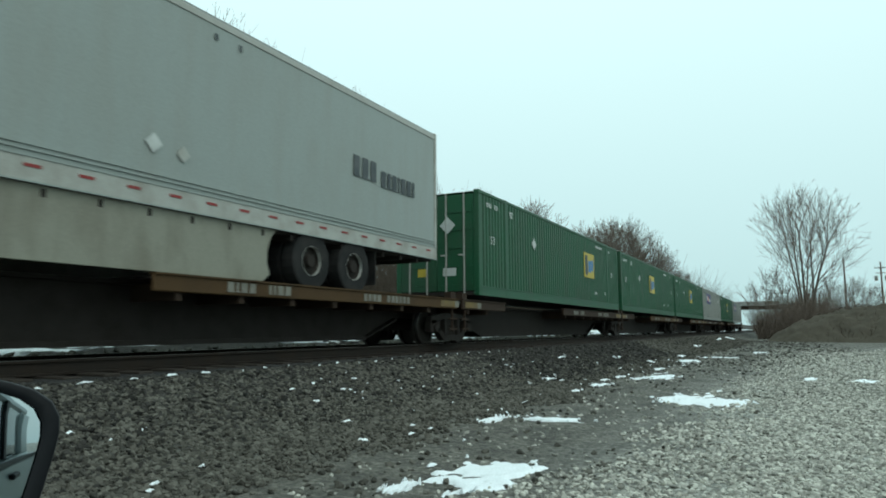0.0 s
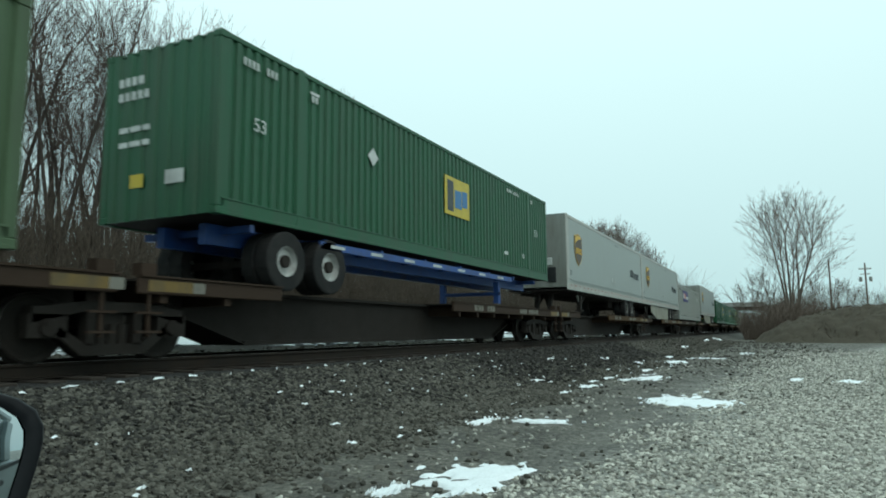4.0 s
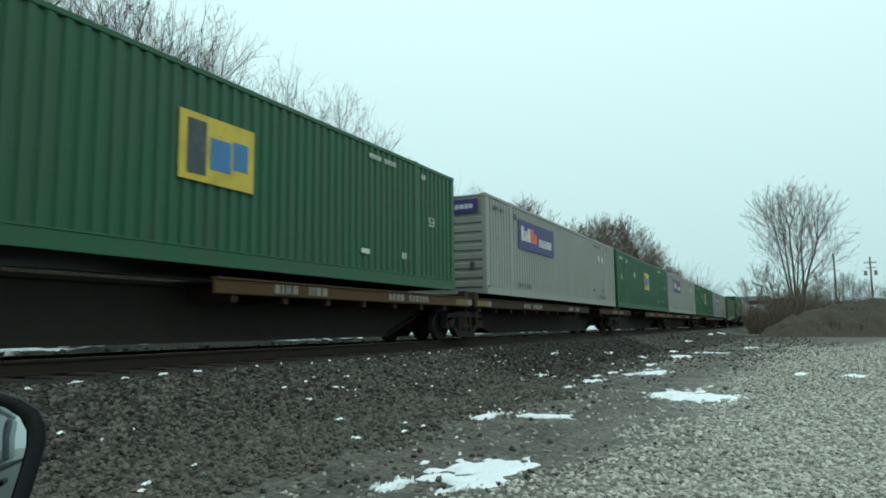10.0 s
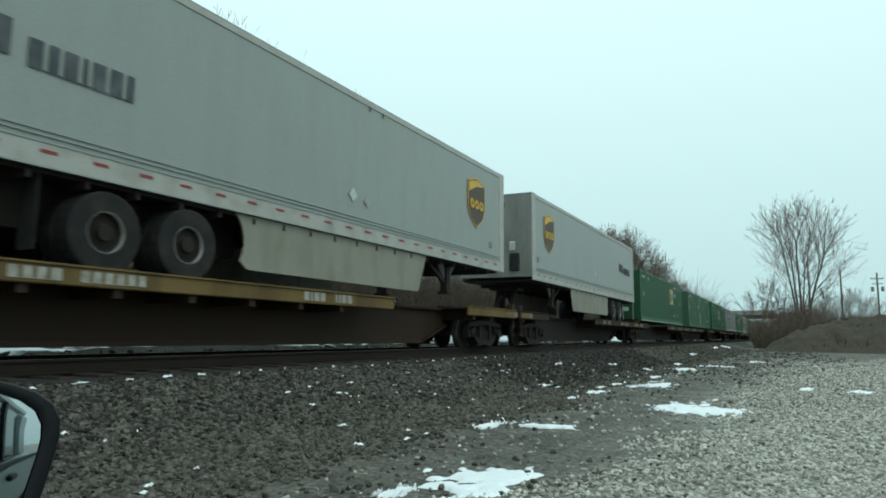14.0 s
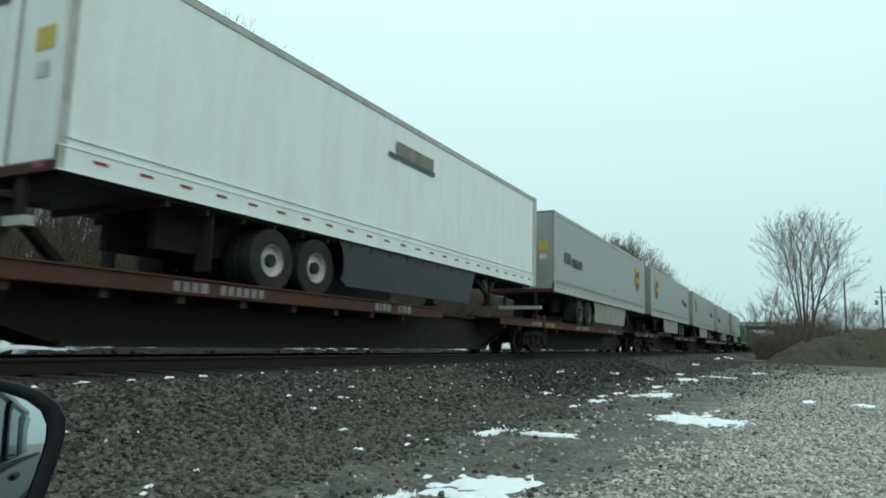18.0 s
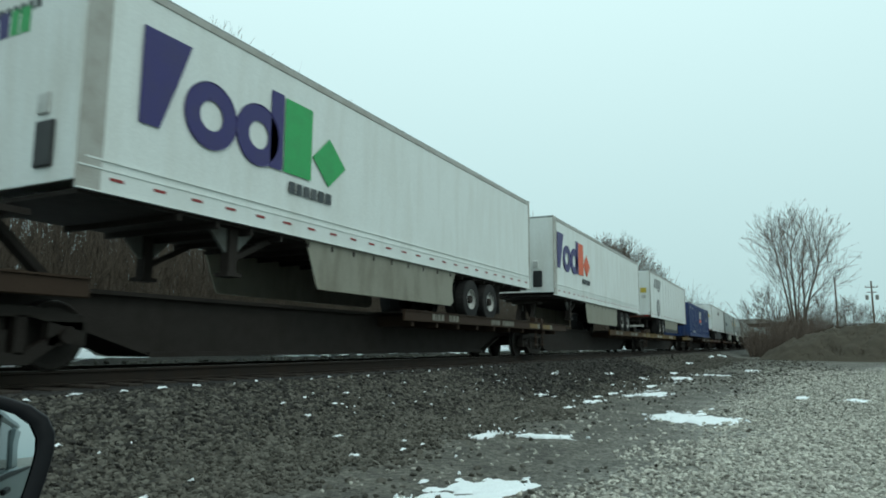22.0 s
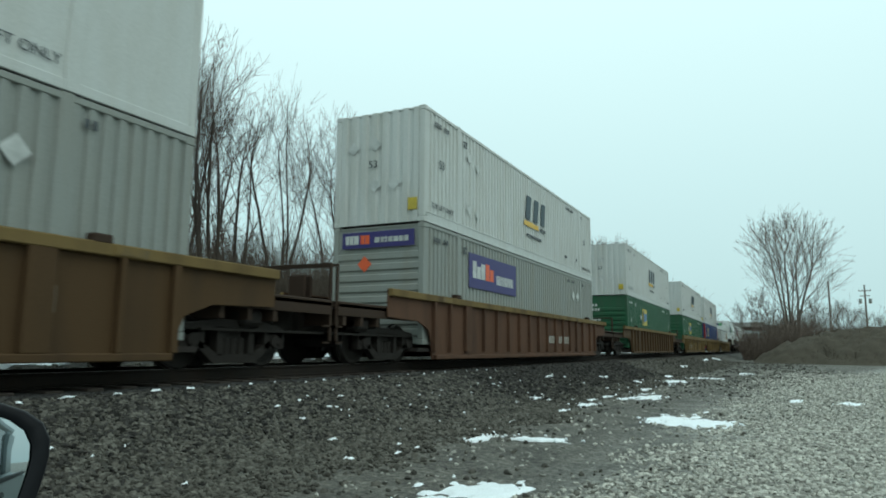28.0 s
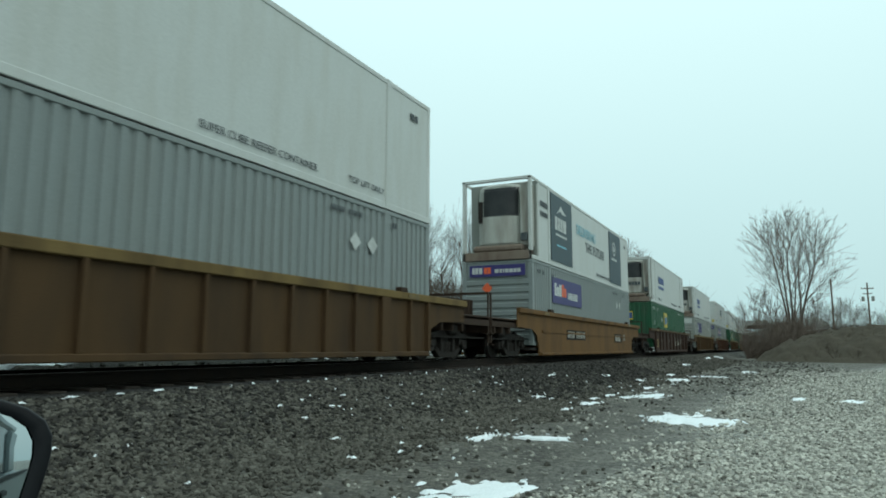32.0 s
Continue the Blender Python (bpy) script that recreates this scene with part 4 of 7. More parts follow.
def trailer(F, label, zb=2.83, H=2.95, paint=None, tail_front=True, skirt=True, rim=RIM, wheels=(3.35, 4.65), panel_lines=False, tape=True, L=16.15, dark_skirt=False):
    """A road trailer riding on a flat car; its tail is at x = 0 if tail_front, else at x = -L."""
    t = thing("road_trailer", label, "trailer", "trailers on the train")
    MOVERS.append((t, F))
    P, W = paint or TRAILER, 1.295
    zt = zb + H

    def at(d):
        return -d if tail_front else -L + d
    block("body", (-L + 0.02, -0.02, -W + 0.012, W - 0.012, zb + 0.28, zt - 0.06), P, t, bevel=0.03)
    block("roof", (-L + 0.02, -0.02, -W + 0.02, W - 0.02, zt - 0.065, zt), SILVER, t, bevel=0.02)
    nose = at(L)
    n0, n1 = (nose, nose + 0.1) if tail_front else (nose - 0.1, nose)
    for s in (-1, 1):
        lo, hi = (W - 0.03, W + 0.004) if s > 0 else (-W - 0.004, -W + 0.03)
        block("bottom_rail", (-L, 0, lo, hi, zb, zb + 0.3), STRIPE if P is TRAILER else P, t, "pale side rail with red reflectors", bevel=0.01)
        for z in (0.36, 0.42) if P is TRAILER else (0.4,):
            block("side_moulding", (-L + 0.1, -0.05, lo - 0.006, hi + 0.006, zb + z, zb + z + 0.022), P, t)
        block("rail_lip", (-L, 0, lo - 0.012, hi + 0.012, zb + 0.285, zb + 0.305), P, t)
        block("rail_lip", (-L, 0, lo - 0.012, hi + 0.012, zb, zb + 0.02), P, t)
        block("top_rail", (-L, 0, lo, hi, zt - 0.16, zt - 0.05), STRIPE, t, bevel=0.01)
        if panel_lines:
            for i in range(1, 13):
                x = -L + i * L / 13
                block("panel_seam", (x, x + 0.035, lo + 0.008, hi - 0.008, zb + 0.5, zt - 0.16), WHITE, t)
        block("nose_post", (n0 - 0.01, n1 + 0.24, lo - 0.003, hi + 0.003, zb, zt), STRIPE, t, bevel=0.02)
        block("tail_post", (at(0) - (0.1 if tail_front else 0), at(0) + (0 if tail_front else 0.1), lo - 0.003, hi + 0.003, zb, zt), STRIPE, t, bevel=0.01)
    if tape:
        for i in range(24):
            x = -L + 0.45 + i * 0.66
            block("reflector", (x, x + 0.2, -W - 0.012, -W, zb + 0.17, zb + 0.21), RED, t)
    # ends
    if tail_front:
        block("nose_wall", (-L - 0.012, -L + 0.03, -W + 0.03, W - 0.03, zb + 0.1, zt - 0.08), NOSE if P is TRAILER else P, t, "dirt-streaked nose wall" if P is TRAILER else "", bevel=0.01)
        block("nose_box", (-L - 0.06, -L, -0.85, -0.5, zb + 0.3, zb + 0.9), GRILLE, t, "dark coupling box on the nose wall", bevel=0.02)
        shaped("glad_hand", (F,), lambda bm: add_prism(bm, [(-L - 0.05, zb + 1.0), (-L, zb + 1.0), (-L, zb + 1.3), (-L - 0.05, zb + 1.25)], -0.7, -0.5), CHALK, t)
        end_bars("marking", -L - 0.014, 0.6, zt - 0.45, (0.14, 0.1, 0.1, 0.12, 0.12, 0.1), 0.12, INK, t)
        end_bars("marking", -L - 0.014, 0.9, zb + 0.5, (0.03, 0.16), 0.4, INK, t)
    else:
        for s in (-1, 1):
            d = block("door", (-L - 0.02, -L + 0.03, 0.01 if s > 0 else -W + 0.08, W - 0.08 if s > 0 else -0.01, zb + 0.12, zt - 0.14), P, t, "rear door leaf", bevel=0.01)
            block("lock_rod", (-L - 0.05, -L - 0.02, s * 0.35 - 0.02, s * 0.35 + 0.02, zb + 0.15, zt - 0.2), STRIPE, d)
            block("tail_lamp", (-L - 0.035, -L - 0.02, s * 1.0 - 0.1, s * 1.0 + 0.1, zb + 0.04, zb + 0.11), RED, t)
        block("tail_sill", (-L - 0.03, -L + 0.02, -W + 0.02, W - 0.02, zb - 0.02, zb + 0.115), OXIDE, t, "dull red rear sill", bevel=0.01)
        block("bumper", (-L, -L + 0.12, -0.8, 0.8, zb - 0.62, zb - 0.5), STRIPE, t)
        for s in (-0.6, 0.6):
            block("bumper_post", (-L + 0.02, -L + 0.1, s - 0.05, s + 0.05, zb - 0.5, zb + 0.02), DARK, t)
        end_bars("marking", -L - 0.024, -0.7, zb + 1.5, (0.36,), 0.3, YELLOW, t)
        end_bars("marking", -L - 0.024, -0.75, zb + 1.15, (0.26,), 0.2, CHALK, t)
        end_bars("marking", -L - 0.024, 0.9, zb + 0.85, (0.25, 0.3), 0.14, CHALK, t)
    block("floor_frame", (-L + 0.1, -0.1, -W + 0.1, W - 0.1, zb - 0.04, zb + 0.02), DARK, t)
    for i in range(20):
        x = -L + 1.6 + i * 0.72
        block("cross_member", (x, x + 0.06, -W + 0.05, W - 0.05, zb - 0.13, zb - 0.03), DARK, t)
    # bogie at the tail
    wz = 2.40
    block("slider_rail", (min(at(2.0), at(6.2)), max(at(2.0), at(6.2)), -0.6, -0.45, wz, zb - 0.02), DARK, t)
    block("slider_rail", (min(at(2.0), at(6.2)), max(at(2.0), at(6.2)), 0.45, 0.6, wz, zb - 0.02), DARK, t)
    for d in wheels:
        block("axle", (at(d) - 0.06, at(d) + 0.06, -1.0, 1.0, wz - 0.06, wz + 0.06), DARK, t)
        for s in (-1, 1):
            road_wheel(t, at(d), s * 1.27, wz, rim)
    for s in (-1, 1):
        block("mud_flap", (at(2.5) - 0.01, at(2.5) + 0.01, s * 1.2 - 0.3 if s > 0 else -1.2, s * 1.2 if s > 0 else -0.9, wz - 0.3, zb), RUBBER, t)
    # landing legs and skirt
    for s in (-0.95, 0.95):
        block("landing_leg", (at(L - 2.9) - 0.09, at(L - 2.9) + 0.09, s - 0.09, s + 0.09, zb - 0.75, zb), DARK, t)
        shaped("leg_brace", (at(L - 2.9), s, zb), lambda bm: add_prism(bm, [(at(L - 2.9), zb - 0.5), (at(L - 2.9), zb - 0.6), (at(L - 3.9), zb - 0.1), (at(L - 3.9), zb)], s - 0.04, s + 0.04), DARK, t)
        shaped("leg_gusset", (at(L - 2.9), s, zb), lambda bm: add_prism(bm, [(at(L - 2.9) - 0.55, zb), (at(L - 2.9) + 0.55, zb), (at(L - 2.9) + 0.12, zb - 0.42), (at(L - 2.9) - 0.12, zb - 0.42)], s - 0.03, s + 0.03), OLDSTEEL, t, "worn grey gusset plate")
        block("leg_foot", (at(L - 2.9) - 0.16, at(L - 2.9) + 0.16, s - 0.14, s + 0.14, zb - 0.8, zb - 0.74), DARK, t)
    if skirt:
        nose_cut = 2.3 if zb < 2.9 else 0.4
        a, b = at(5.55), at(L - (3.1 if zb < 2.9 else 4.45))
        sgn = 1 if b > a else -1
        for y in (-1.24, 1.2):
            o = [(a, zb)] + [(a + sgn * (0.12 + 0.1 * math.sin(k * 0.6)), zb - 0.12 - 0.124 * k) for k in range(6)] + [(a + sgn * 0.3, zb - 0.86), (b - sgn * nose_cut, zb - 0.86)] + ([(b - sgn * 0.1, zb - 0.42), (b, zb - 0.02), (b - sgn * 0.2, zb)] if zb < 2.9 else [(b - sgn * (nose_cut - 0.06), zb - 0.8), (b, zb)])
            shaped("side_skirt", (a, b, zb, y), lambda bm: add_prism(bm, o, y, y + 0.03), GRILLE if dark_skirt else CREAM, t, "dark side skirt" if dark_skirt else "pale dirty side skirt", bevel=0.004)
            if y < 0 and panel_lines:
                e = [(a + sgn * 0.17, zb - 0.6), (a + sgn * 0.25, zb - 0.86), (b - sgn * 0.35, zb - 0.86), (b - sgn * 0.25, zb - 0.6)]
                shaped("skirt_band", (a, b, zb, y), lambda bm: add_prism(bm, e, y - 0.008, y - 0.002), GRILLE, t, "dark rubber edge of the skirt")
    return t


def parcel_trailer(F, label, zb, tail_front=True, skirt=True):
    low = zb < 2.9
    t = trailer(F, label, zb, H=3.06 if low else 2.93, tail_front=tail_front, skirt=skirt, rim=DARK)
    L = 16.15
    nose_x = (-L + (2.2 if low and skirt else 1.75)) if tail_front else -1.75
    shield(nose_x, zb + 1.72, 1.12, t)
    x = -3.45 if tail_front else -14.95
    lower = 0.0 if tail_front else -0.2
    bars("word_mark", x, zb + 1.35 + lower, (0.2, 0.2, 0.2), 0.42, INK, t, gap=0.1, y=-1.302)
    bars("word_mark", x + 1.0, zb + 1.3 + lower, (0.17, 0.12, 0.17, 0.06, 0.17, 0.17, 0.1), 0.34, INK, t, gap=0.07, y=-1.302)
    words("53", -L + 0.42 if tail_front else -0.9, zb + 0.62, 0.24, INK, t, y=-1.302)
    xs = -L / 2 + (0.0 if tail_front else 0.5)
    diamond(xs, zb + 0.85, 0.14, CHALK, t, y=-1.304)
    diamond(xs + 0.5, zb + 0.8, 0.12, STRIPE, t, y=-1.304)
    for k in (0, 0.5):
        bars("marking", -L / 2 + 1 + k, zb + 2.68, (0.06,), 0.1, INK, t, y=-1.302)
    return t


def courier_trailer(F, label, zb, second, tail_front=True):
    t = trailer(F, label, zb, paint=BRIGHTWHITE, panel_lines=False, tail_front=tail_front)
    L = 16.15
    blocks_logo(-15.75 if second is ORANGE else -15.35, zb + 1.05, 1.35, (PURPLE, second), t)
    bars("word_mark", -12.3, zb + 0.72, (0.16, 0.14, 0.16, 0.16, 0.16, 0.18), 0.2, INK, t, gap=0.05)
    end_bars("word_mark", -L - 0.016, 0.95, zb + 2.2, (0.16, 0.16, 0.2), 0.36, PURPLE, t, 0.05)
    end_bars("word_mark", -L - 0.016, 0.28, zb + 2.2, (0.16, 0.2), 0.36, second, t, 0.05)
    return t


# ---- train: rail cars ----
def bogie(car, xc):
    """A two-axle truck under a car, centred at xc."""
    z = RAIL_TOP + 0.42
    for s in (-1, 1):
        y0, y1 = (0.93, 1.09) if s > 0 else (-1.09, -0.93)

        def frame_fill(bm):
            # upper chord, lower chord, two columns and the pedestal ends, with open windows between
            for q in (((-1.1, 0.05), (-1.1, 0.24), (-0.4, 0.33), (0.4, 0.33), (1.1, 0.24), (1.1, 0.05), (0.45, 0.2), (-0.45, 0.2)),
                      ((-1.0, 0.06), (-0.85, 0.06), (-0.4, -0.2), (0.4, -0.2), (0.85, 0.06), (1.0, 0.06), (0.46, -0.34), (-0.46, -0.34)),
                      ((-0.4, -0.22), (-0.4, 0.22), (-0.28, 0.22), (-0.28, -0.22)), ((0.28, -0.22), (0.28, 0.22), (0.4, 0.22), (0.4, -0.22))):
                add_prism(bm, [(xc + a, z + b) for a, b in q], y0, y1)
            for a in (-0.9, 0.9):
                add_box(bm, xc + a - 0.24, xc + a + 0.24, y0, y1 + 0.02 * s if s > 0 else y1, z - 0.12, z + 0.16)
        shaped("side_frame", (xc, s), frame_fill, CAST, car, "grimy cast side frame")

        def springs(bm):
            for a in (-0.16, 0.0, 0.16):
                add_wheel_z(bm, xc + a, s * 1.0, z - 0.2, z + 0.05, 0.07)
        shaped("spring", (xc, s), springs, CAST, car)
        for a in (-0.9, 0.9):
            w = shaped("wheel", (s,), lambda bm: (add_wheel(bm, 0, s * 0.83, s * 0.70, 0, 0.42, 0.0, 28, dish=-s * 0.03), add_wheel(bm, 0, s * 0.71, s * 0.675, 0, 0.455, 0.0, 28)), CAST, car)
            w.matrix_basis = pose(xc + a, 0, z)
            ROLLERS.append((w, xc + a, z, MOVERS[-1][1]))
            shaped("tread", (s,), lambda bm: add_wheel(bm, 0, s * 0.825, s * 0.715, 0, 0.424, 0.40, 28), TREAD, w)
            cap = shaped("axle_cap", (s,), lambda bm: (add_wheel(bm, 0, s * 1.13, s * 1.05, 0, 0.11, 0.0, 14), add_box(bm, -0.02, 0.02, min(s * 1.1, s * 1.15), max(s * 1.1, s * 1.15), 0.05, 0.09)), CAST, w)
    for a in (-0.9, 0.9):
        block("axle", (xc + a - 0.08, xc + a + 0.08, -0.95, 0.95, z - 0.08, z + 0.08), CAST, car)
    block("bolster", (xc - 0.22, xc + 0.22, -1.0, 1.0, z - 0.02, z + 0.26), CAST, car, bevel=0.03)


def add_wheel_z(bm, x, y, z0, z1, r, seg=8):
    a = [bm.verts.new((x + r * math.cos(k * math.tau / seg), y + r * math.sin(k * math.tau / seg), z0)) for k in range(seg)]
    b = [bm.verts.new((x + r * math.cos(k * math.tau / seg), y + r * math.sin(k * math.tau / seg), z1)) for k in range(seg)]
    bm.faces.new(a)
    bm.faces.new(b[::-1])
    for i in range(seg):
        j = (i + 1) % seg
        bm.faces.new((a[i], a[j], b[j], b[i]))


def spine_car(F, R, front_trucks, rear_trucks, sill, label, for_trailer, hitched, beam_paint):
    """A skeleton flat car from joint F to joint R; lists of its truck places, along the train at the start."""
    c = thing("spine_car", label, "rail car", "spine cars")
    MOVERS.append((c, F))
    P = F - R
    ef = 3.3 if front_trucks and front_trucks[0] < F - 0.6 else 1.7
    er = 3.3 if rear_trucks else 1.7

    def beam(bm):
        o = [(0.1, 1.86), (0.1, 1.5), (-ef, 1.47), (-ef - 1.2, 1.06), (-P + er + 1.2, 1.06), (-P + er, 1.47), (-P - 0.1, 1.5), (-P - 0.1, 1.86)]
        add_prism(bm, o, -0.36, 0.36)
        add_box(bm, -P, 0, -0.5, 0.5, 1.84, 1.9)
        add_box(bm, -P + er + 1.3, -ef - 1.3, -0.5, 0.5, 0.985, 1.06)
        for x, d in ((-ef, -1), (-P + er, 1)):           # the flange runs up the slope to the truck
            add_prism(bm, [(x, 1.47), (x + d * 1.2, 1.06), (x + d * 1.35, 0.99), (x, 1.41)], -0.5, 0.5)
    # Beams in DARK hold the load's shade in their colour.
    shaped("centre_beam", (round(P, 2), ef, er), beam, beam_paint, c, bevel=0.0)
    lengths = ((0.15, 9.2), (P - 3.0, P - 0.15)) if for_trailer else ((0.15, 3.6), (P - 12.0, P - 0.15))
    for a, b in lengths:
        for s in (-1, 1):
            lo, hi = (1.24, 1.31) if s > 0 else (-1.31, -1.24)
            block("side_sill", (-b, -a, lo, hi, 1.71, 1.94), RUST if for_trailer and a > 1 else sill, c, "rusty edge beam of the deck", bevel=0.015)
            block("sill_flange", (-b, -a, lo - 0.03, hi + 0.03, 1.935, 1.96), RUST if for_trailer and a > 1 else sill, c)
            x = -a - 0.9 if a < 1 else -b + 0.15
            block("safety_mark", (x, x + 0.75, lo - 0.006, hi + 0.006, 1.75, 1.9), SAFETY, c, "yellow safety mark")
            block("safety_mark", (x + 0.76, x + 0.98, lo - 0.006, hi + 0.006, 1.75, 1.9), STENCIL, c, "pale safety mark")
            for k in range(int((b - a) / 1.2)):
                block("outrigger", (-b + 0.4 + k * 1.2, -b + 0.52 + k * 1.2, 0.3 if s > 0 else -1.25, 1.25 if s > 0 else -0.3, 1.6, 1.85), RUST, c)
        block("deck_plate", (-b, -a, -1.25, 1.25, 1.88, 1.91), DARK, c)
        for s in (-1, 1):
            block("container_guide", (-b + 0.05 if a > 1 else -a - 0.3, -b + 0.3 if a > 1 else -a - 0.05, 1.1 if s > 0 else -1.28, 1.28 if s > 0 else -1.1, 1.96, 2.12), RUST, c)
    ink = PALESTENCIL if sill is OCHRE else STENCIL
    bars("marking", -4.3 if for_trailer else -P + 4.0, 1.76, (0.11, 0.11, 0.11, 0.13), 0.14, ink, c, y=-1.318, gap=0.05)
    bars("marking", -3.45 if for_trailer else -P + 4.85, 1.76, (0.11, 0.11, 0.11, 0.11, 0.11, 0.11), 0.14, ink, c, y=-1.318, gap=0.05)
    bars("marking", -7.9 if for_trailer else -P + 9.0, 1.76, (0.13, 0.05, 0.13, 0.13), 0.15, ink, c, y=-1.318, gap=0.05)
    bars("marking", -7.0 if for_trailer else -P + 9.9, 1.76, (0.06, 0.05, 0.13, 0.13), 0.15, ink, c, y=-1.318, gap=0.05)
    if hitched:
        # the hitch that holds the trailer's kingpin
        hx = -P + 2.4
        shaped("trailer_hitch", (round(P, 2),), lambda bm: (add_prism(bm, [(hx - 0.5, 1.92), (hx - 0.3, 1.92), (hx + 0.12, 2.78), (hx - 0.1, 2.78)], -0.34, -0.22), add_prism(bm, [(hx - 0.5, 1.92), (hx - 0.3, 1.92), (hx + 0.12, 2.78), (hx - 0.1, 2.78)], 0.22, 0.34),
                                                       add_prism(bm, [(hx + 0.9, 1.92), (hx + 1.05, 1.92), (hx + 0.14, 2.74), (hx + 0.0, 2.74)], -0.1, 0.1), add_box(bm, hx - 0.3, hx + 0.3, -0.5, 0.5, 2.74, 2.82)), DARK, c)
    for x in (-0.35, -P + 0.35):
        block("ladder_rail", (x - 0.02, x + 0.02, -1.28, -1.24, 1.15, 1.8), RUST, c)
        for z in (1.2, 1.45):
            block("step", (x - 0.2, x + 0.2, -1.3, -1.26, z, z + 0.03), RUST, c)
    for xt in front_trucks + rear_trucks:
        bogie(c, round(xt - F, 2))
    if len(front_trucks) and front_trucks[0] < F - 0.6:
        shaped("coupler", ("f",), lambda bm: add_box(bm, -0.4, 0.55, -0.12, 0.12, RAIL_TOP + 0.72, RAIL_TOP + 1.0), CAST, c, bevel=0.04)
    shaped("air_hose", (round(P, 2),), lambda bm: add_prism(bm, [(0.06 * k - 0.3, 1.48 - 0.32 * math.sin(k * 0.31)) for k in range(11)] + [(0.06 * k - 0.3, 1.52 - 0.31 * math.sin(k * 0.31)) for k in range(10, -1, -1)], -0.5, -0.46), RUBBER, c)
    return c


def well_car(F, Fc, Rc, R, front_trucks, rear_trucks, paint, label, ribs=True, tall=2.42, pitch=0.95, mark=1):
    """A container well car: deep side walls from Fc to Rc, platforms over the trucks beyond."""
    c = thing("well_car", label, "rail car", "well cars")
    MOVERS.append((c, F))
    a, b = Fc - F + 0.25, Rc - F - 0.25
    P = F - R
    ext = round(min(1.5, -a - 0.35), 2)
    low = 0.92 if paint in (RUSTRED, ORANGECAR, RUSTORANGE) else 0.99
    for s in (-1, 1):
        def side(bm):
            y0, y1 = (1.36, 1.4) if s > 0 else (-1.4, -1.36)
            o = [(a + ext, tall), (b - ext, tall), (b - ext, 1.82), (b - 0.15, 1.78), (b + 0.35, 1.6), (b + 0.5, 1.3), (b + 0.55, low), (a - 0.55, low), (a - 0.5, 1.3), (a - 0.35, 1.6), (a + 0.15, 1.78), (a + ext, 1.82)]
            add_prism(bm, o, y0, y1)
        w = shaped("side_wall", (round(a, 2), round(b, 2), s, tall, low), side, paint, c)
        yo, yi = (1.36, 1.5) if s > 0 else (-1.5, -1.36)
        block("top_chord", (b - ext, a + ext, yo, yi, tall - (0.3 if paint is OCHRE else 0.16), tall), paint if paint is ORANGECAR else OCHRE if paint is not RUSTRED else BROWNCAR, c, bevel=0.015)
        block("bottom_chord", (b + 0.6, a - 0.6, yo, yi, low - 0.004, low + 0.1), paint, c, bevel=0.015)
        if ribs:
            mid = (a + b) / 2
            inner = int(4.9 / pitch)
            for dx, wide in [(k * pitch, 0.06 if pitch > 1 else 0.04) for k in range(-inner, inner + 1)] + [(-5.85, 0.17), (5.85, 0.17), (-6.9, 0.04), (6.9, 0.04), (-7.75, 0.06), (7.75, 0.06)]:
                if paint is RUSTRED and -7.3 < dx < -5.9:
                    continue
                x = mid + dx
                block("rib", (round(x - wide, 3), round(x + wide, 3), 1.39 if s > 0 else -1.49, 1.49 if s > 0 else -1.39, 1.09, tall - 0.13), paint, c, bevel=0.01)
            if paint is OCHRE:
                for z in (1.9, 2.0):
                    block("mid_chord", (b + 0.9, a - 0.9, 1.39 if s > 0 else -1.45, 1.45 if s > 0 else -1.39, z, z + 0.035), BROWNCAR, c)
                block("bottom_chord_lip", (b + 0.8, a - 0.8, yo, yi, 1.10, 1.14), RUST, c)
        else:
            block("mid_chord", (b + 0.9, a - 0.9, 1.39 if s > 0 else -1.43, 1.43 if s > 0 else -1.39, 1.7, 1.76), paint, c)
        for x in (b + 1.7, a - 1.9):
            block("lift_guide", (x, x + 0.28, 1.34 if s > 0 else -1.5, 1.5 if s > 0 else -1.34, tall - 0.02, tall + 0.1), RUST, c, bevel=0.02)
        for x in (b + 0.9, a - 1.6):
            block("safety_mark", (x, x + 0.5, 1.4 if s > 0 else -1.51, 1.51 if s > 0 else -1.4, tall - 0.13, tall - 0.03), SAFETY, c, "yellow safety mark")
    if paint is RUSTRED:
        words("53", b + 1.2, 1.25, 0.72, OLDYELLOW, c, y=-1.405)
        spray = random.Random(int(P * 100))
        for k in range(9):
            gx, gw = b + 9.8 + k * 0.36, spray.uniform(0.2, 0.4)
            shaped("spray_mark", (round(P, 2), k), lambda bm: add_wheel(bm, gx, -1.412, -1.404, 1.62 + spray.uniform(-0.1, 0.12), gw * 0.75, gw * 0.62, 18), STENCIL, c, "pale sprayed loop on the car's side")
        for k in range(6):
            bars("marking", b + 3.3 + k * 1.6, 1.6, (0.2, 0.26), 0.16, STENCIL, c, y=-1.405) if k % 2 == 0 else None
    base = b + (3.9 if not ribs else 9.5 if mark > 0 else 2.7)
    lift = 0.16 if not ribs else 0.0
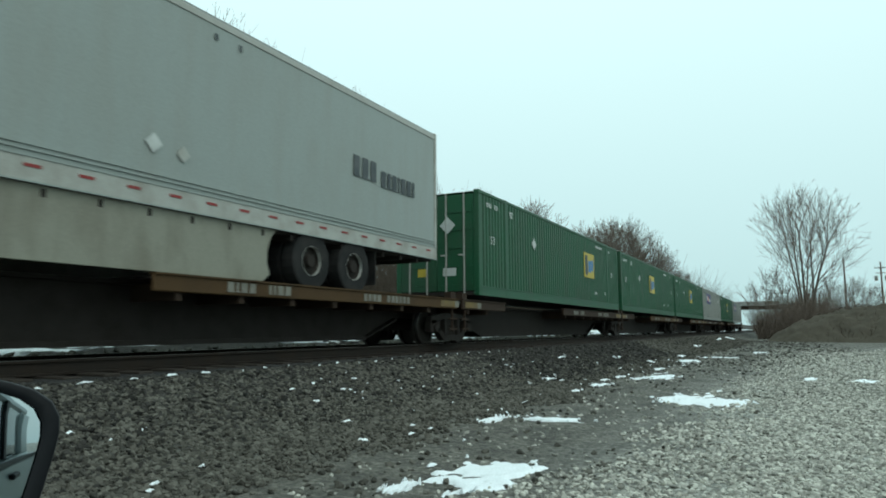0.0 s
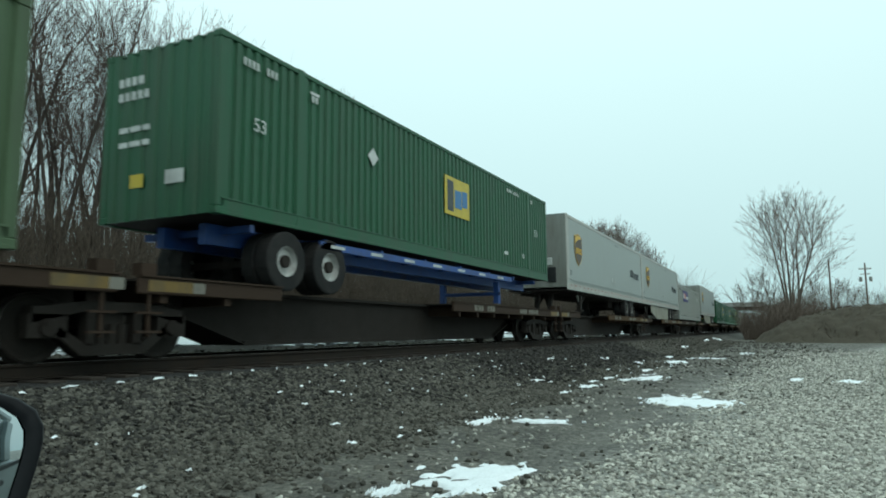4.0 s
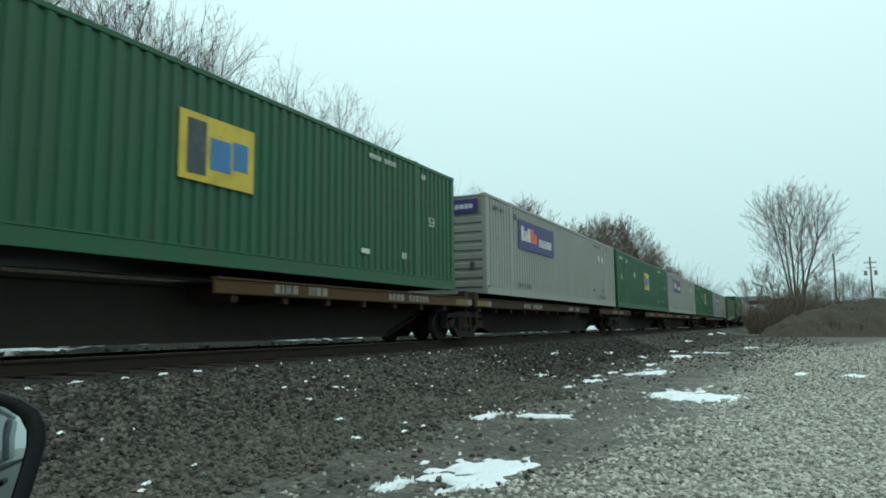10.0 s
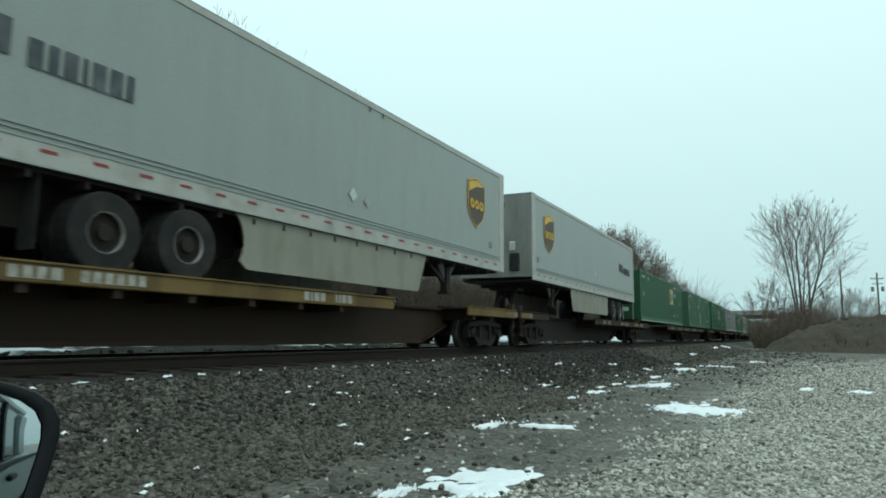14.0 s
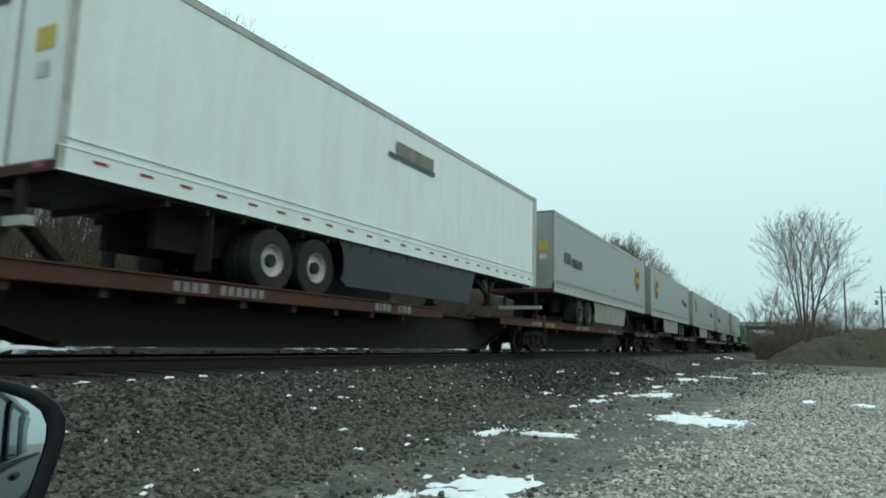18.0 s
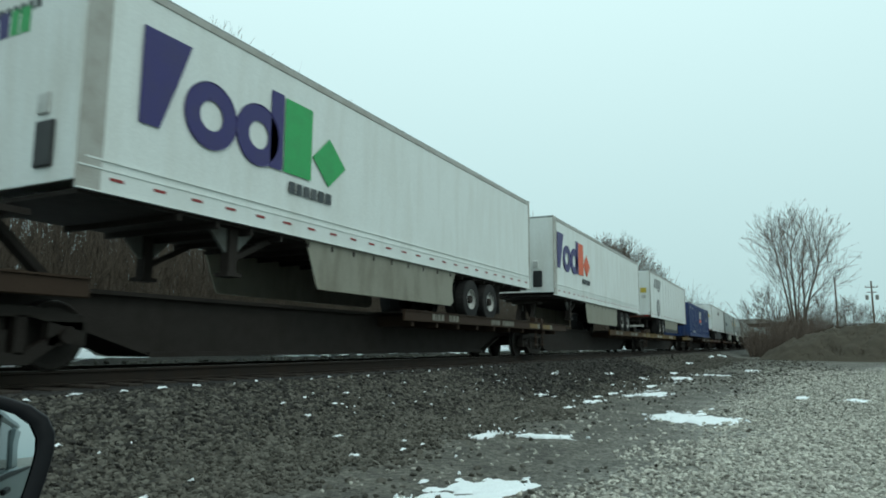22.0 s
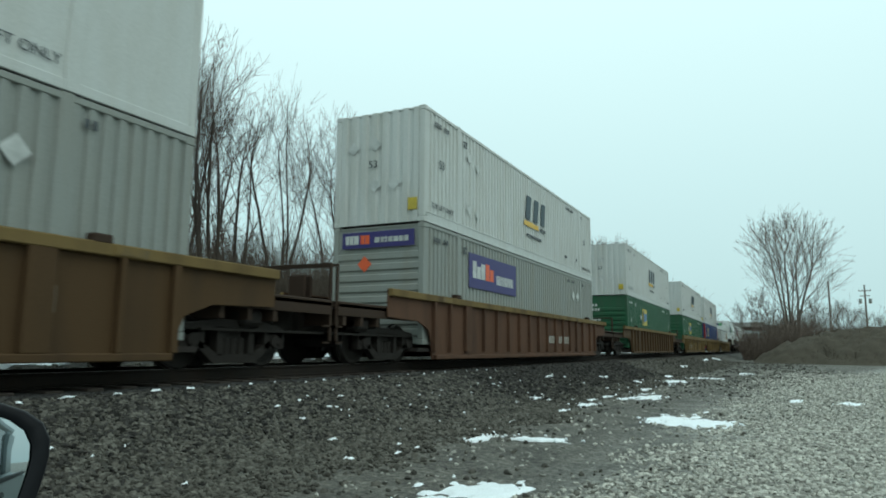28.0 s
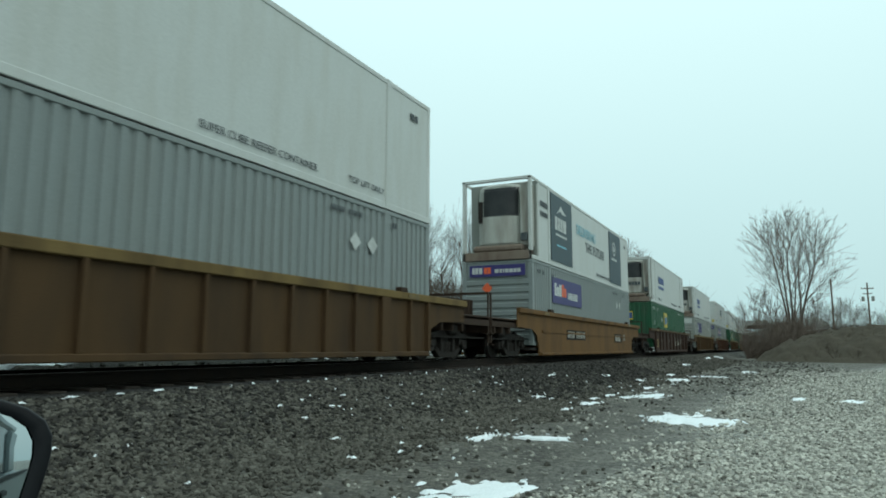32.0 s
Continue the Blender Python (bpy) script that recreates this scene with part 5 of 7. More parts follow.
    for x0, w in ((base, 1.02), (base + 1.2, 1.38)) if mark and paint is not BROWNCAR else ():
        plate = block("number_plate", (x0 - 0.08, x0 + w + 0.08, -1.407, -1.4, 1.32 + lift, 1.7 + lift), SOOT if paint in (OCHRE, ORANGECAR) else paint, c, "dark plate with plain pale bars")
        bars("marking", x0 + 0.04, 1.39 + lift, (0.18, 0.14, 0.14, 0.18) if w < 1.2 else (0.14, 0.14, 0.14, 0.14, 0.14, 0.14), 0.25, PALESTENCIL, plate, y=-1.411, gap=0.09, slant=0.2)
    if not ribs:
        block("name_plate", (a - 4.7, a - 3.0, -1.408, -1.4, 1.44, 1.86), SOOT, c, "dark plate with a plain pale mark")
        bars("marking", a - 4.45, 1.51, (0.3, 0.3, 0.3), 0.28, PALESTENCIL, c, y=-1.411, gap=0.1, slant=0.1)
    if paint is OCHRE:
        words("53", b + 8.5 if mark > 0 else b + 9.1, 1.4, 0.55, RUST if ribs else INK, c, y=-1.405)
    bars("marking", a - 2.6, 1.55, (0.35,), 0.3, STENCIL, c, y=-1.41)
    block("well_floor", (b, a, -1.3, 1.3, 1.1, 1.18), DARK, c)
    # end platforms over the trucks
    for x0, x1 in ((a + 0.2, -0.1), (-P + 0.1, b - 0.2)):
        lo, hi = min(x0, x1), max(x0, x1)
        if hi - lo < 0.2:
            continue
        block("end_platform", (lo, hi, -1.32, 1.32, 1.92, 2.05), RUST, c, bevel=0.02)
        mid = (lo + hi) / 2
        shaped("brake_cylinder", (round(mid, 2),), lambda bm: add_wheel(bm, mid, -0.95, -0.45, 1.72, 0.16, 0.0, 14), CAST, c)
        block("air_reservoir", (mid - 0.7, mid - 0.2, -1.2, -0.9, 1.5, 1.78), CAST, c, bevel=0.06)
        block("brake_rod", (lo, hi, -1.15, -1.1, 1.42, 1.46), CAST, c)
        for k in range(3):
            block("support_bracket", (lo + 0.2 + k * 0.6, lo + 0.3 + k * 0.6, -1.3, -0.4, 1.6, 1.92), RUST, c)
        block("end_beam", (lo, hi, -0.4, 0.4, 1.5, 1.95), DARK, c)
        xe = hi if lo > -P / 2 else lo
        for s in (-1, 1):
            y = s * 1.28
            block("grab_rail", (xe - 0.03, xe + 0.03, y - 0.02, y + 0.02, 1.3, 2.75), RUST, c)
            block("end_sill", (lo, hi, y - 0.04, y + 0.04, 1.78, 2.0), RUST, c)
        block("grab_bar", (xe - 0.02, xe + 0.02, -1.28, 1.28, 2.7, 2.75), RUST, c)
        block("hand_brake", (xe - 0.1, xe - 0.03, -0.75, -0.35, 2.1, 2.55), RUST, c, bevel=0.03)
        for z in (1.25, 1.55):
            block("step", (xe - 0.25, xe + 0.15, -1.32, -1.28, z, z + 0.03), RUST, c)
    for xt in front_trucks + rear_trucks:
        bogie(c, round(xt - F, 2))
    return c


# ---- train: what rides where (x of each front end at the start) ----
ZC = 2.11            # container floor on a spine car
ZW = 1.26            # container floor in a well
L53 = 16.15
G_EMB = "green corrugated container with a yellow sign panel"
PARCEL = "grey parcel trailer with a brown and gold shield emblem"
GREYL = "light grey corrugated container with a purple sign panel"

LAYOUT = [
    (116.0, "grey"), (99.4, "green"), (82.8, "grey"), (66.2, "green"), (49.4, "green"), (32.45, "green_doors"),
    (13.85, "parcel_low"), (-3.25, "grey"), (-19.8, "parcel_low"), (-36.0, "parcel_bare"), (-54.7, "chassis"), (-73.75, "green48"),
    (-93.0, "grey"), (-111.3, "green"), (-128.05, "grey"), (-144.7, "green"), (-161.5, "grey"), (-179.75, "green"),
    (-197.9, "green_smooth"), (-218.1, "green_tape"), (-236.1, "parcel"), (-255.0, "parcel_rev"), (-274.8, "parcel"), (-293.7, "parcel"),
    (-312.15, "parcel_rev"), (-330.9, "plain_trailer"), (-350.6, "blue"), (-369.5, "grey_trailer"), (-389.75, "courier_orange"), (-408.4, "courier_green"),
    (-429.3, "well_low"), (-449.15, "well_blue"), (-468.5, "well_green"), (-492.1, "well_green2"), (-516.1, "well_grey"), (-539.35, "reefer_grey"),
    (-563.1, "reefer_green"), (-586.4, "reefer_dark"), (-610.05, "reefer_last"),
]
TWO_TRUCKS = {9, 12, 20, 23, 26, 29}     # joints behind these units have a truck on each side


def load(F, kind):
    if kind == "grey":
        grey_box(F, ZC, GREYL)
    elif kind == "green":
        green_box(F, ZC, G_EMB, -8.9, end="vert")
    elif kind == "green_doors":
        green_box(F, ZC, "green corrugated container with locked doors and a red hazard placard", -5.85)
    elif kind == "green48":
        green_box(F, ZC, "faded green corrugated container with a small white panel", 0, end="vert", paint=GREEN_FADED, L=14.63)
    elif kind == "green_smooth":
        green_box(F, ZC, "green flat-panelled container with narrow seams on a spine car", 0, end="vert", paint=GREEN_OLD, smooth=True)
    elif kind == "green_tape":
        green_box(F, ZC, "green container with locked doors and white reflector tape", -5.9, tape=True)
    elif kind == "parcel_low":
        parcel_trailer(F, PARCEL, 2.83)
    elif kind == "parcel_bare":
        parcel_trailer(F, "grey parcel trailer without a skirt, on landing legs", 2.83, skirt=False)
    elif kind == "parcel":
        parcel_trailer(F, PARCEL, 3.02)
    elif kind == "parcel_rev":
        parcel_trailer(F, "grey parcel trailer with closed rear doors on a spine car", 3.02, tail_front=False)
    elif kind == "chassis":
        c = green_box(F, 2.98, "green corrugated container on a blue road chassis", -8.4, end="vert")
        t = thing("container_chassis", "blue steel road chassis carrying a green container", "trailer")
        MOVERS.append((t, F))
        for y in (-0.55, 0.4):
            block("main_beam", (-15.6, -0.5, y, y + 0.15, 2.62, 2.96), CHASSIS, t)
        block("edge_rail", (-13.5, -3.6, -1.27, -1.2, 2.72, 2.86), CHASSIS, t)
        for k in range(7):
            block("reflector", (-13.2 + k * 1.4, -12.75 + k * 1.4, -1.28, -1.265, 2.76, 2.82), CHALK, t)
        for x in (-12.9, -4.1):
            for y in (-1.0, 0.85):
                block("landing_leg", (x, x + 0.18, y, y + 0.16, 2.05, 2.7), CHASSIS, t)
            block("leg_brace", (x, x + 0.16, -1.0, 1.0, 2.3, 2.4), CHASSIS, t)
        for k in range(8):
            block("cross_member", (-15.3 + k * 2, -15.2 + k * 2, -1.2, 1.2, 2.8, 2.92), CHASSIS, t)
        for d in (13.2, 14.45):
            block("axle", (-d - 0.06, -d + 0.06, -1.0, 1.0, 2.34, 2.46), DARK, t)
            for s in (-1, 1):
                road_wheel(t, -d, s * 1.27, 2.4)
    elif kind == "blue":
        blue_box(F, ZC, "blue corrugated container with a plain white and orange mark")
    elif kind == "plain_trailer":
        t = trailer(F, "plain white trailer with closed rear doors on a spine car", 3.02, paint=BRIGHTWHITE, skirt=True, tail_front=False, wheels=(3.75, 4.9), dark_skirt=True)
        bars("word_mark", -8.75, 5.12, (0.5, 0.6, 0.5), 0.3, STENCIL, t, gap=0.04)
        bars("word_mark", -9.05, 5.02, (0.4, 1.6), 0.1, INK, t, gap=0.05)
        end_bars("word_mark", -L53 - 0.024, 0.9, 5.3, (0.5, 0.4), 0.16, INK, t)
    elif kind == "grey_trailer":
        t = trailer(F, "off-white panelled trailer with a round dark emblem", 3.02, paint=BRIGHTWHITE, panel_lines=True, tail_front=False)
        vinyl = material("grey_vinyl", (0.2, 0.21, 0.21), 0.6)
        for k, w in ((0, 0.6), (0.72, 0.5), (1.32, 0.52), (1.94, 0.55)):
            shaped("word_mark", ("slab", k), lambda bm: add_prism(bm, [(-14.75 + k, 4.95), (-14.75 + k + w * 0.7, 4.95), (-14.6 + k + w, 5.55), (-14.6 + k + w * 0.3, 5.55)], -1.306, -1.298), vinyl, t)
        bars("word_mark", -13.6, 4.78, (0.1, 0.1, 0.1, 0.1, 0.1), 0.1, vinyl, t, gap=0.12)
        shaped("word_mark", ("disc",), lambda bm: add_wheel(bm, -13.4, -1.312, -1.300, 3.68, 0.58, 0.0, 28), MATS["grey_vinyl"], t)
        words("25", -13.85, 3.42, 0.74, CHALK, t, y=-1.316)
    elif kind == "courier_orange":
        courier_trailer(F, "white courier trailer with a purple and orange word mark", 3.02, ORANGE)
    elif kind == "courier_green":
        courier_trailer(F, "white courier trailer with a purple and green word mark", 3.02, LIME)
    elif kind == "well_low":
        ribbed_white_box(F, ZW, "white panelled container standing low in a yellow well car")
    elif kind == "well_blue":
        blue_box(F, ZW, "blue corrugated container with a yellow sign panel in a well car", "yellow")
        white_box(F, ZW + 2.92, "white container stacked on a blue one")
    elif kind in ("well_green", "well_green2"):
        green_box(F, ZW, "green corrugated container in a well car", -11.7, end="ribs")
        white_box(F, ZW + 2.92, "white container stacked on a green one")
    elif kind == "well_grey":
        grey_box(F, ZW, "light grey container with a purple sign panel in a well car")
        white_box(F, ZW + 2.92, "white container stacked on a grey one")
    elif kind == "reefer_grey":
        grey_box(F, ZW, "light grey container with a peeled pale sign under a refrigerated one", pale_end=True, peeled=True)
        reefer_box(F, ZW + 2.92, "white refrigerated container with a stained cooling unit", "blue")
    elif kind == "reefer_green":
        green_box(F, ZW, "green container under a refrigerated one", -11.3, end="vert", end_sign=True)
        reefer_box(F, ZW + 2.92, "white refrigerated container with a blue word mark", "blue")
    elif kind == "reefer_dark":
        grey_box(F, ZW, "silver grey container with a purple sign under a refrigerated one", silver=True)
        reefer_box(F, ZW + 2.92, "white refrigerated container with two dark teal panels", "dark")
    elif kind == "reefer_last":
        grey_box(F, ZW - 0.07, "silver grey corrugated container without a sign", panel=False, silver=True)
        reefer_box(F, ZW + 2.85, "white refrigerated container with dark lettering", "blue")


def build_train():
    n = len(LAYOUT)
    ends = [(F, F - (14.63 if k == "green48" else L53)) for F, k in LAYOUT]
    joints = [ends[0][0] + 1.0] + [(ends[i][1] + ends[i + 1][0]) / 2 for i in range(n - 1)] + [ends[-1][1] - 3.0]
    for i, (F, kind) in enumerate(LAYOUT):
        load(F + {25: 0.45, 28: 0.45, 29: 0.33}.get(i, 0.0), kind)
        jf, jr = joints[i], joints[i + 1]
        well = i >= 30
        if well:
            ft = [jf - 2.3] if i >= 33 or i == 30 else [jf]
            rt = [jr + 2.3] if i >= 32 else []
            paint = OCHRE if i in (30, 31, 32) else ORANGECAR if i == 37 else RUSTORANGE if i == 34 else BROWNCAR if i in (33, 35, 38) else RUSTRED
            lab = "ochre yellow well car with a deep ribbed side" if paint is OCHRE else "rusty brown well car with an ochre top rail" if paint in (BROWNCAR, RUSTORANGE) else "red-brown rusty well car with a deep ribbed side"
            if i == 37:
                lab = "smooth orange-brown well car with a dark name plate"
            well_car(jf, ends[i][0], ends[i][1], jr, ft, rt, paint, lab, ribs=i != 37, tall=2.36 if i == 38 else 2.42, pitch=1.6 if i in (30, 31, 32, 36) else 0.95, mark=0 if i == 31 else -1 if i == 32 else 1)
        else:
            ft = [jf - 2.0] if (i - 1) in TWO_TRUCKS else [jf]
            rt = [jr + 2.0] if i in TWO_TRUCKS else []
            hitch = "trailer" in kind or "parcel" in kind or "courier" in kind
            trail = kind in ("parcel_low", "parcel", "parcel_bare", "courier_orange", "courier_green", "blue", "green", "green_doors", "green_tape", "chassis")
            sill = OCHRE if i in (21, 22, 27) else OXIDE if i in (24, 25) else BROWNCAR if kind in ("parcel_low", "parcel_bare", "green", "courier_orange") else RUST
            spine_car(jf, jr, ft, rt, sill, "rusty spine car with a deep centre beam", trail, hitch, RUST if i == 21 else DARK)


build_train()

# ---- ground, track ----
def uneven(x, y):
    """A slow irregular wave between -1 and 1."""
    return (np.sin(0.9 * x + 1.7 * y) + np.sin(2.3 * x - 1.1 * y + 1) + np.sin(0.37 * x + 2.9 * y + 2) + np.sin(4.1 * x + 3.3 * y)) / 3.2


def ground_height(x, y):
    """The lot is level; the ballast bank carries the track; a shallow ditch lies beyond."""
    x, y = np.asarray(x, float), np.asarray(y, float)
    bank = np.interp(y, [-4.6, -3.9, -2.45, -2.2, 2.0, 2.9, 4.0, 7.5, 10.0, 14.0, 30.0], [0.0, 0.09, 0.60, 0.64, 0.64, 0.88, 0.97, 1.3, 2.4, 3.5, 4.0])
    return bank + ((np.abs(x) < 60) & (y > -14) & (y < -2.3)) * 0.018 * np.sin(x * 0.9 + 1.3 * np.sin(y)) * np.cos(y * 1.1)


def build_ground():
    xs = np.concatenate([[-3000, -300, -60, -20, -8], np.arange(-4, 40, 0.4), np.arange(40, 120, 2.5), np.arange(120, 400, 12), [600, 1000, 2000, 4200]])
    ys = np.concatenate([[-3000, -600, -150, -60, -35], np.arange(-25, -8, 0.6), np.arange(-8, 4, 0.2), np.arange(4, 14, 1.0), [20, 35, 60, 150, 600, 3000]])
    X, Y = np.meshgrid(xs, ys, indexing="ij")
    rng = np.random.default_rng(3)
    Z = ground_height(X, Y)
    near = (np.abs(X) < 60) & (Y > -14) & (Y < 4)
    Z = Z + near * rng.normal(0, 0.004, Z.shape)
    nx, ny = X.shape
    verts = np.stack([X, Y, Z], -1).reshape(-1, 3).tolist()
    idx = np.arange(nx * ny).reshape(nx, ny)
    faces = np.stack([idx[:-1, :-1], idx[1:, :-1], idx[1:, 1:], idx[:-1, 1:]], -1).reshape(-1, 4).tolist()
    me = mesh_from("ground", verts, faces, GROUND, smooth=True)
    thing("ground", "gravel lot and ballast bank beside the railway", "ground", kind="structure", data=me)


build_ground()


def build_track():
    for y in (-0.755, 0.755):
        r = thing("rail", "worn steel rail with a bright head", "rail", "rails of the track", "structure")
        def prof(bm):
            o = [(u, RAIL_TOP - h) for u, h in ((-0.07, 0.18), (0.07, 0.18), (0.07, 0.165), (0.01, 0.15), (0.01, 0.04), (0.036, 0.032), (0.036, 0.005), (0.028, 0), (-0.028, 0), (-0.036, 0.005), (-0.036, 0.032), (-0.01, 0.04), (-0.01, 0.15), (-0.07, 0.165))]
            a = [bm.verts.new((-60, y + u, z)) for u, z in o]
            b = [bm.verts.new((900, y + u, z)) for u, z in o]
            bm.faces.new(a)
            bm.faces.new(b[::-1])
            for i in range(len(o)):
                j = (i + 1) % len(o)
                bm.faces.new((a[i], a[j], b[j], b[i]))
        shaped("rail_bar", (y,), prof, RAILSTEEL, r)
        block("rail_head", (-60, 900, y - 0.028, y + 0.028, RAIL_TOP - 0.004, RAIL_TOP + 0.0025), TREAD, r, "polished running surface")
    ties = thing("track_ties", "dark weathered timber ties under the rails", "railway ties", kind="structure")
    rng = random.Random(5)
    bm = bmesh.new()
    add_box(bm, -0.115, 0.115, -1.3, 1.3, 0.50, 0.672)
    bmesh.ops.bevel(bm, geom=bm.edges[:], offset=0.012, segments=1, affect="EDGES")
    base = part("tie", bm, TIE, ties)
    base.matrix_basis = pose(1.0, 0, 0)
    for i in range(1, 110):
        o = link("tie", base.data, ties)
        o.matrix_basis = pose(1.0 + i * 0.54 + rng.uniform(-0.02, 0.02), rng.uniform(-0.04, 0.04), rng.uniform(-0.008, 0.004), 0, 0, rng.uniform(-1, 1))


build_track()


# ---- stones, snow ----
ICO = None


def stones(name, label, category, count, where, size, mat, seed, coarse=False):
    """Loose stones as one joined sheet of small crushed lumps."""
    rng = np.random.default_rng(seed)
    bm = bmesh.new()
    if coarse:
        tip = [bm.verts.new(p) for p in ((1, 0, 0), (0, 1, 0), (-1, 0, 0), (0, -1, 0), (0, 0, 1))]
        for k in range(4):
            bm.faces.new((tip[k], tip[(k + 1) % 4], tip[4]))
        bm.verts.index_update()
    else:
        bmesh.ops.create_icosphere(bm, subdivisions=1, radius=1.0)
    base = np.array([v.co[:] for v in bm.verts])
    tri = np.array([[v.index for v in f.verts] for f in bm.faces])
    bm.free()
    xy = where(rng, count)
    n = len(xy)
    far = np.hypot(xy[:, 0], xy[:, 1] + 8.7)
    s = rng.uniform(size[0], size[1], n) * np.clip(0.8 + far / 22, 1.0, 2.6)
    v = base[None] * rng.uniform(0.45, 1.25, (n, len(base), 1))
    v = v * (s[:, None, None] * np.stack([rng.uniform(0.7, 1.3, n), rng.uniform(0.7, 1.3, n), rng.uniform(0.45, 0.9, n)], -1)[:, None, :])
    a = rng.uniform(0, math.tau, n)
    c, sn = np.cos(a)[:, None], np.sin(a)[:, None]
    v = np.stack([v[..., 0] * c - v[..., 1] * sn, v[..., 0] * sn + v[..., 1] * c, v[..., 2]], -1)
    tilt = rng.normal(0, 0.45, n)[:, None]
    v = np.stack([v[..., 0] * np.cos(tilt) + v[..., 2] * np.sin(tilt), v[..., 1], v[..., 2] * np.cos(tilt) - v[..., 0] * np.sin(tilt)], -1)
    z = ground_height(xy[:, 0], xy[:, 1]) + s * 0.3
    v = v + np.stack([xy[:, 0], xy[:, 1], z], -1)[:, None, :]
    f = tri[None] + (np.arange(n) * len(base))[:, None, None]
    me = bpy.data.meshes.new(name)
    V, Fc = v.reshape(-1, 3), f.reshape(-1, 3)
    me.vertices.add(len(V))
    me.vertices.foreach_set("co", V.ravel())
    me.loops.add(Fc.size)
    me.loops.foreach_set("vertex_index", Fc.ravel().astype(np.int32))
    me.polygons.add(len(Fc))
    me.polygons.foreach_set("loop_start", (np.arange(len(Fc)) * 3).astype(np.int32))
    me.materials.append(mat)
    me.update(calc_edges=True)
    me.shade_flat()
    thing(name, label, category, kind="stuff", data=me)


def in_view(xy):
    az = np.degrees(np.arctan2(xy[:, 1] + 8.75, xy[:, 0] + 0.32))
    return (az < 66) & (az > -14)


# patches of snow: x, y, half length, half width
PATCHES = [(4.98, -6.42, 0.5, 0.36), (4.3, -6.02, 0.2, 0.07), (11.8, -7.38, 1.0, 0.55), (11.7, -6.78, 0.3, 0.12), (17.5, -5.68, 0.85, 0.3), (16.6, -5.3, 0.25, 0.1), (7.98, -5.18, 0.3, 0.1), (8.3, -5.88, 0.17, 0.34), (14.1, -5.03, 0.42, 0.15), (12.6, -4.94, 0.2, 0.09), (14.3, -3.9, 0.35, 0.09),
           (30.2, -5.9, 0.5, 0.6), (37.0, -7.09, 1.0, 0.3), (17.8, -8.98, 0.4, 0.16), (17.5, -10.04, 0.4, 0.26), (24.3, -4.2, 0.6, 0.16), (30.4, -4.37, 0.9, 0.2), (20.5, -5.1, 0.5, 0.14), (26.6, -5.0, 0.9, 0.35), (17.0, -4.78, 0.35, 0.12), (15.6, -4.75, 0.3, 0.09), (22.6, -3.4, 0.7, 0.1), (18.0, -3.0, 0.4, 0.08), (69.6, -3.2, 3.2, 0.45), (60.0, -3.1, 2.5, 0.2), (42.0, -3.6, 2.0, 0.15)]


def clear_of_snow(x, y, rng):
    bare = np.ones(len(x), bool)
    for px, py, lx, ly in PATCHES:
        bare &= ((x - px) / lx) ** 2 + ((y - py) / ly) ** 2 > 0.8
    return bare | (rng.random(len(x)) < 0.08)


def spread(rng, n, x0, x1, power):
    return x0 + rng.random(n) ** power * (x1 - x0)


def ballast_cover(x, y):
    """Full by the track, thinning out into the mud, sparse beyond."""
    thin = np.clip((y + 5.15 + 0.05 * np.clip(x - 5, -3, 6) + 0.35 * uneven(x, y)) / 0.9, 0, 1) ** 1.4
    stray = 0.006 + 0.06 * np.clip((x - 14) / 10, 0, 1) + 0.02 * uneven(x * 0.3, y * 0.5)
    return np.maximum(thin, stray * np.clip((y + 9.5 + 0.5 * uneven(x * 0.4, y)) / 2.5 + np.clip((x - 24) / 12, 0, 1), 0, 1))


def lot_cover(x, y):
    edge = np.maximum(-6.65 - 0.11 * (x - 4.6), -7.1)
    full = np.clip((edge + 0.6 * uneven(x * 0.6, y) - y) / (1.3 + 0.04 * x), 0, 1)
    return np.maximum(full, 0.025 * (y < -5.2)) * np.clip((46 - x + 4 * uneven(x, y * 0.4)) / 22, 0, 1)


def area(x0, x1, power, y0, y1, cover):
    def place(rng, n):
        x = spread(rng, n, x0, x1, power)
        low = y0 if y0 > -8.3 else np.maximum(y0, -8.1 - 0.36 * x)
        y = low + rng.random(n) * (y1 - low)
        xy = np.stack([x, y], -1)
        return xy[in_view(xy) & (rng.random(n) < cover(x, y)) & clear_of_snow(x, y, rng)]
    return place


def far_ballast(rng, n):
    x = rng.uniform(-3, 45, n)
    y = rng.uniform(1.35, 2.6, n)
    return np.stack([x, y], -1)


def dust_shade_cover(x, y):
    """Stones darkened for brake dust and shade lie thick next to the track and thin out down the bank."""
    return np.clip((y + 4.3 + 0.3 * uneven(x, y)) / 1.7, 0, 1)


stones("ballast_stones", "dusty ballast stones next to the track, darkened for shade", "ballast", 26000, area(0.4, 30, 1.5, -4.4, -2.1, dust_shade_cover), (0.022, 0.042), DUSTSHADE, 16)
stones("ballast_stones", "dark grey crushed stone ballast beside the track", "ballast", 80000, area(0.4, 13, 1.35, -8.2, -2.25, ballast_cover), (0.016, 0.038), BALLAST, 11)
stones("ballast_stones", "dark grey crushed ballast farther along the track", "ballast", 70000, area(13, 75, 1.5, -16, -2.25, ballast_cover), (0.017, 0.036), BALLAST, 14, True)
stones("gravel_stones", "pale grey gravel of the parking lot", "gravel", 42000, area(2.2, 12, 1.3, -12, -5.2, lot_cover), (0.012, 0.028), PEBBLE, 12)
stones("gravel_stones", "pale grey gravel farther out on the lot", "gravel", 70000, area(12, 48, 1.4, -25, -5.2, lot_cover), (0.013, 0.028), PEBBLE, 15, True)
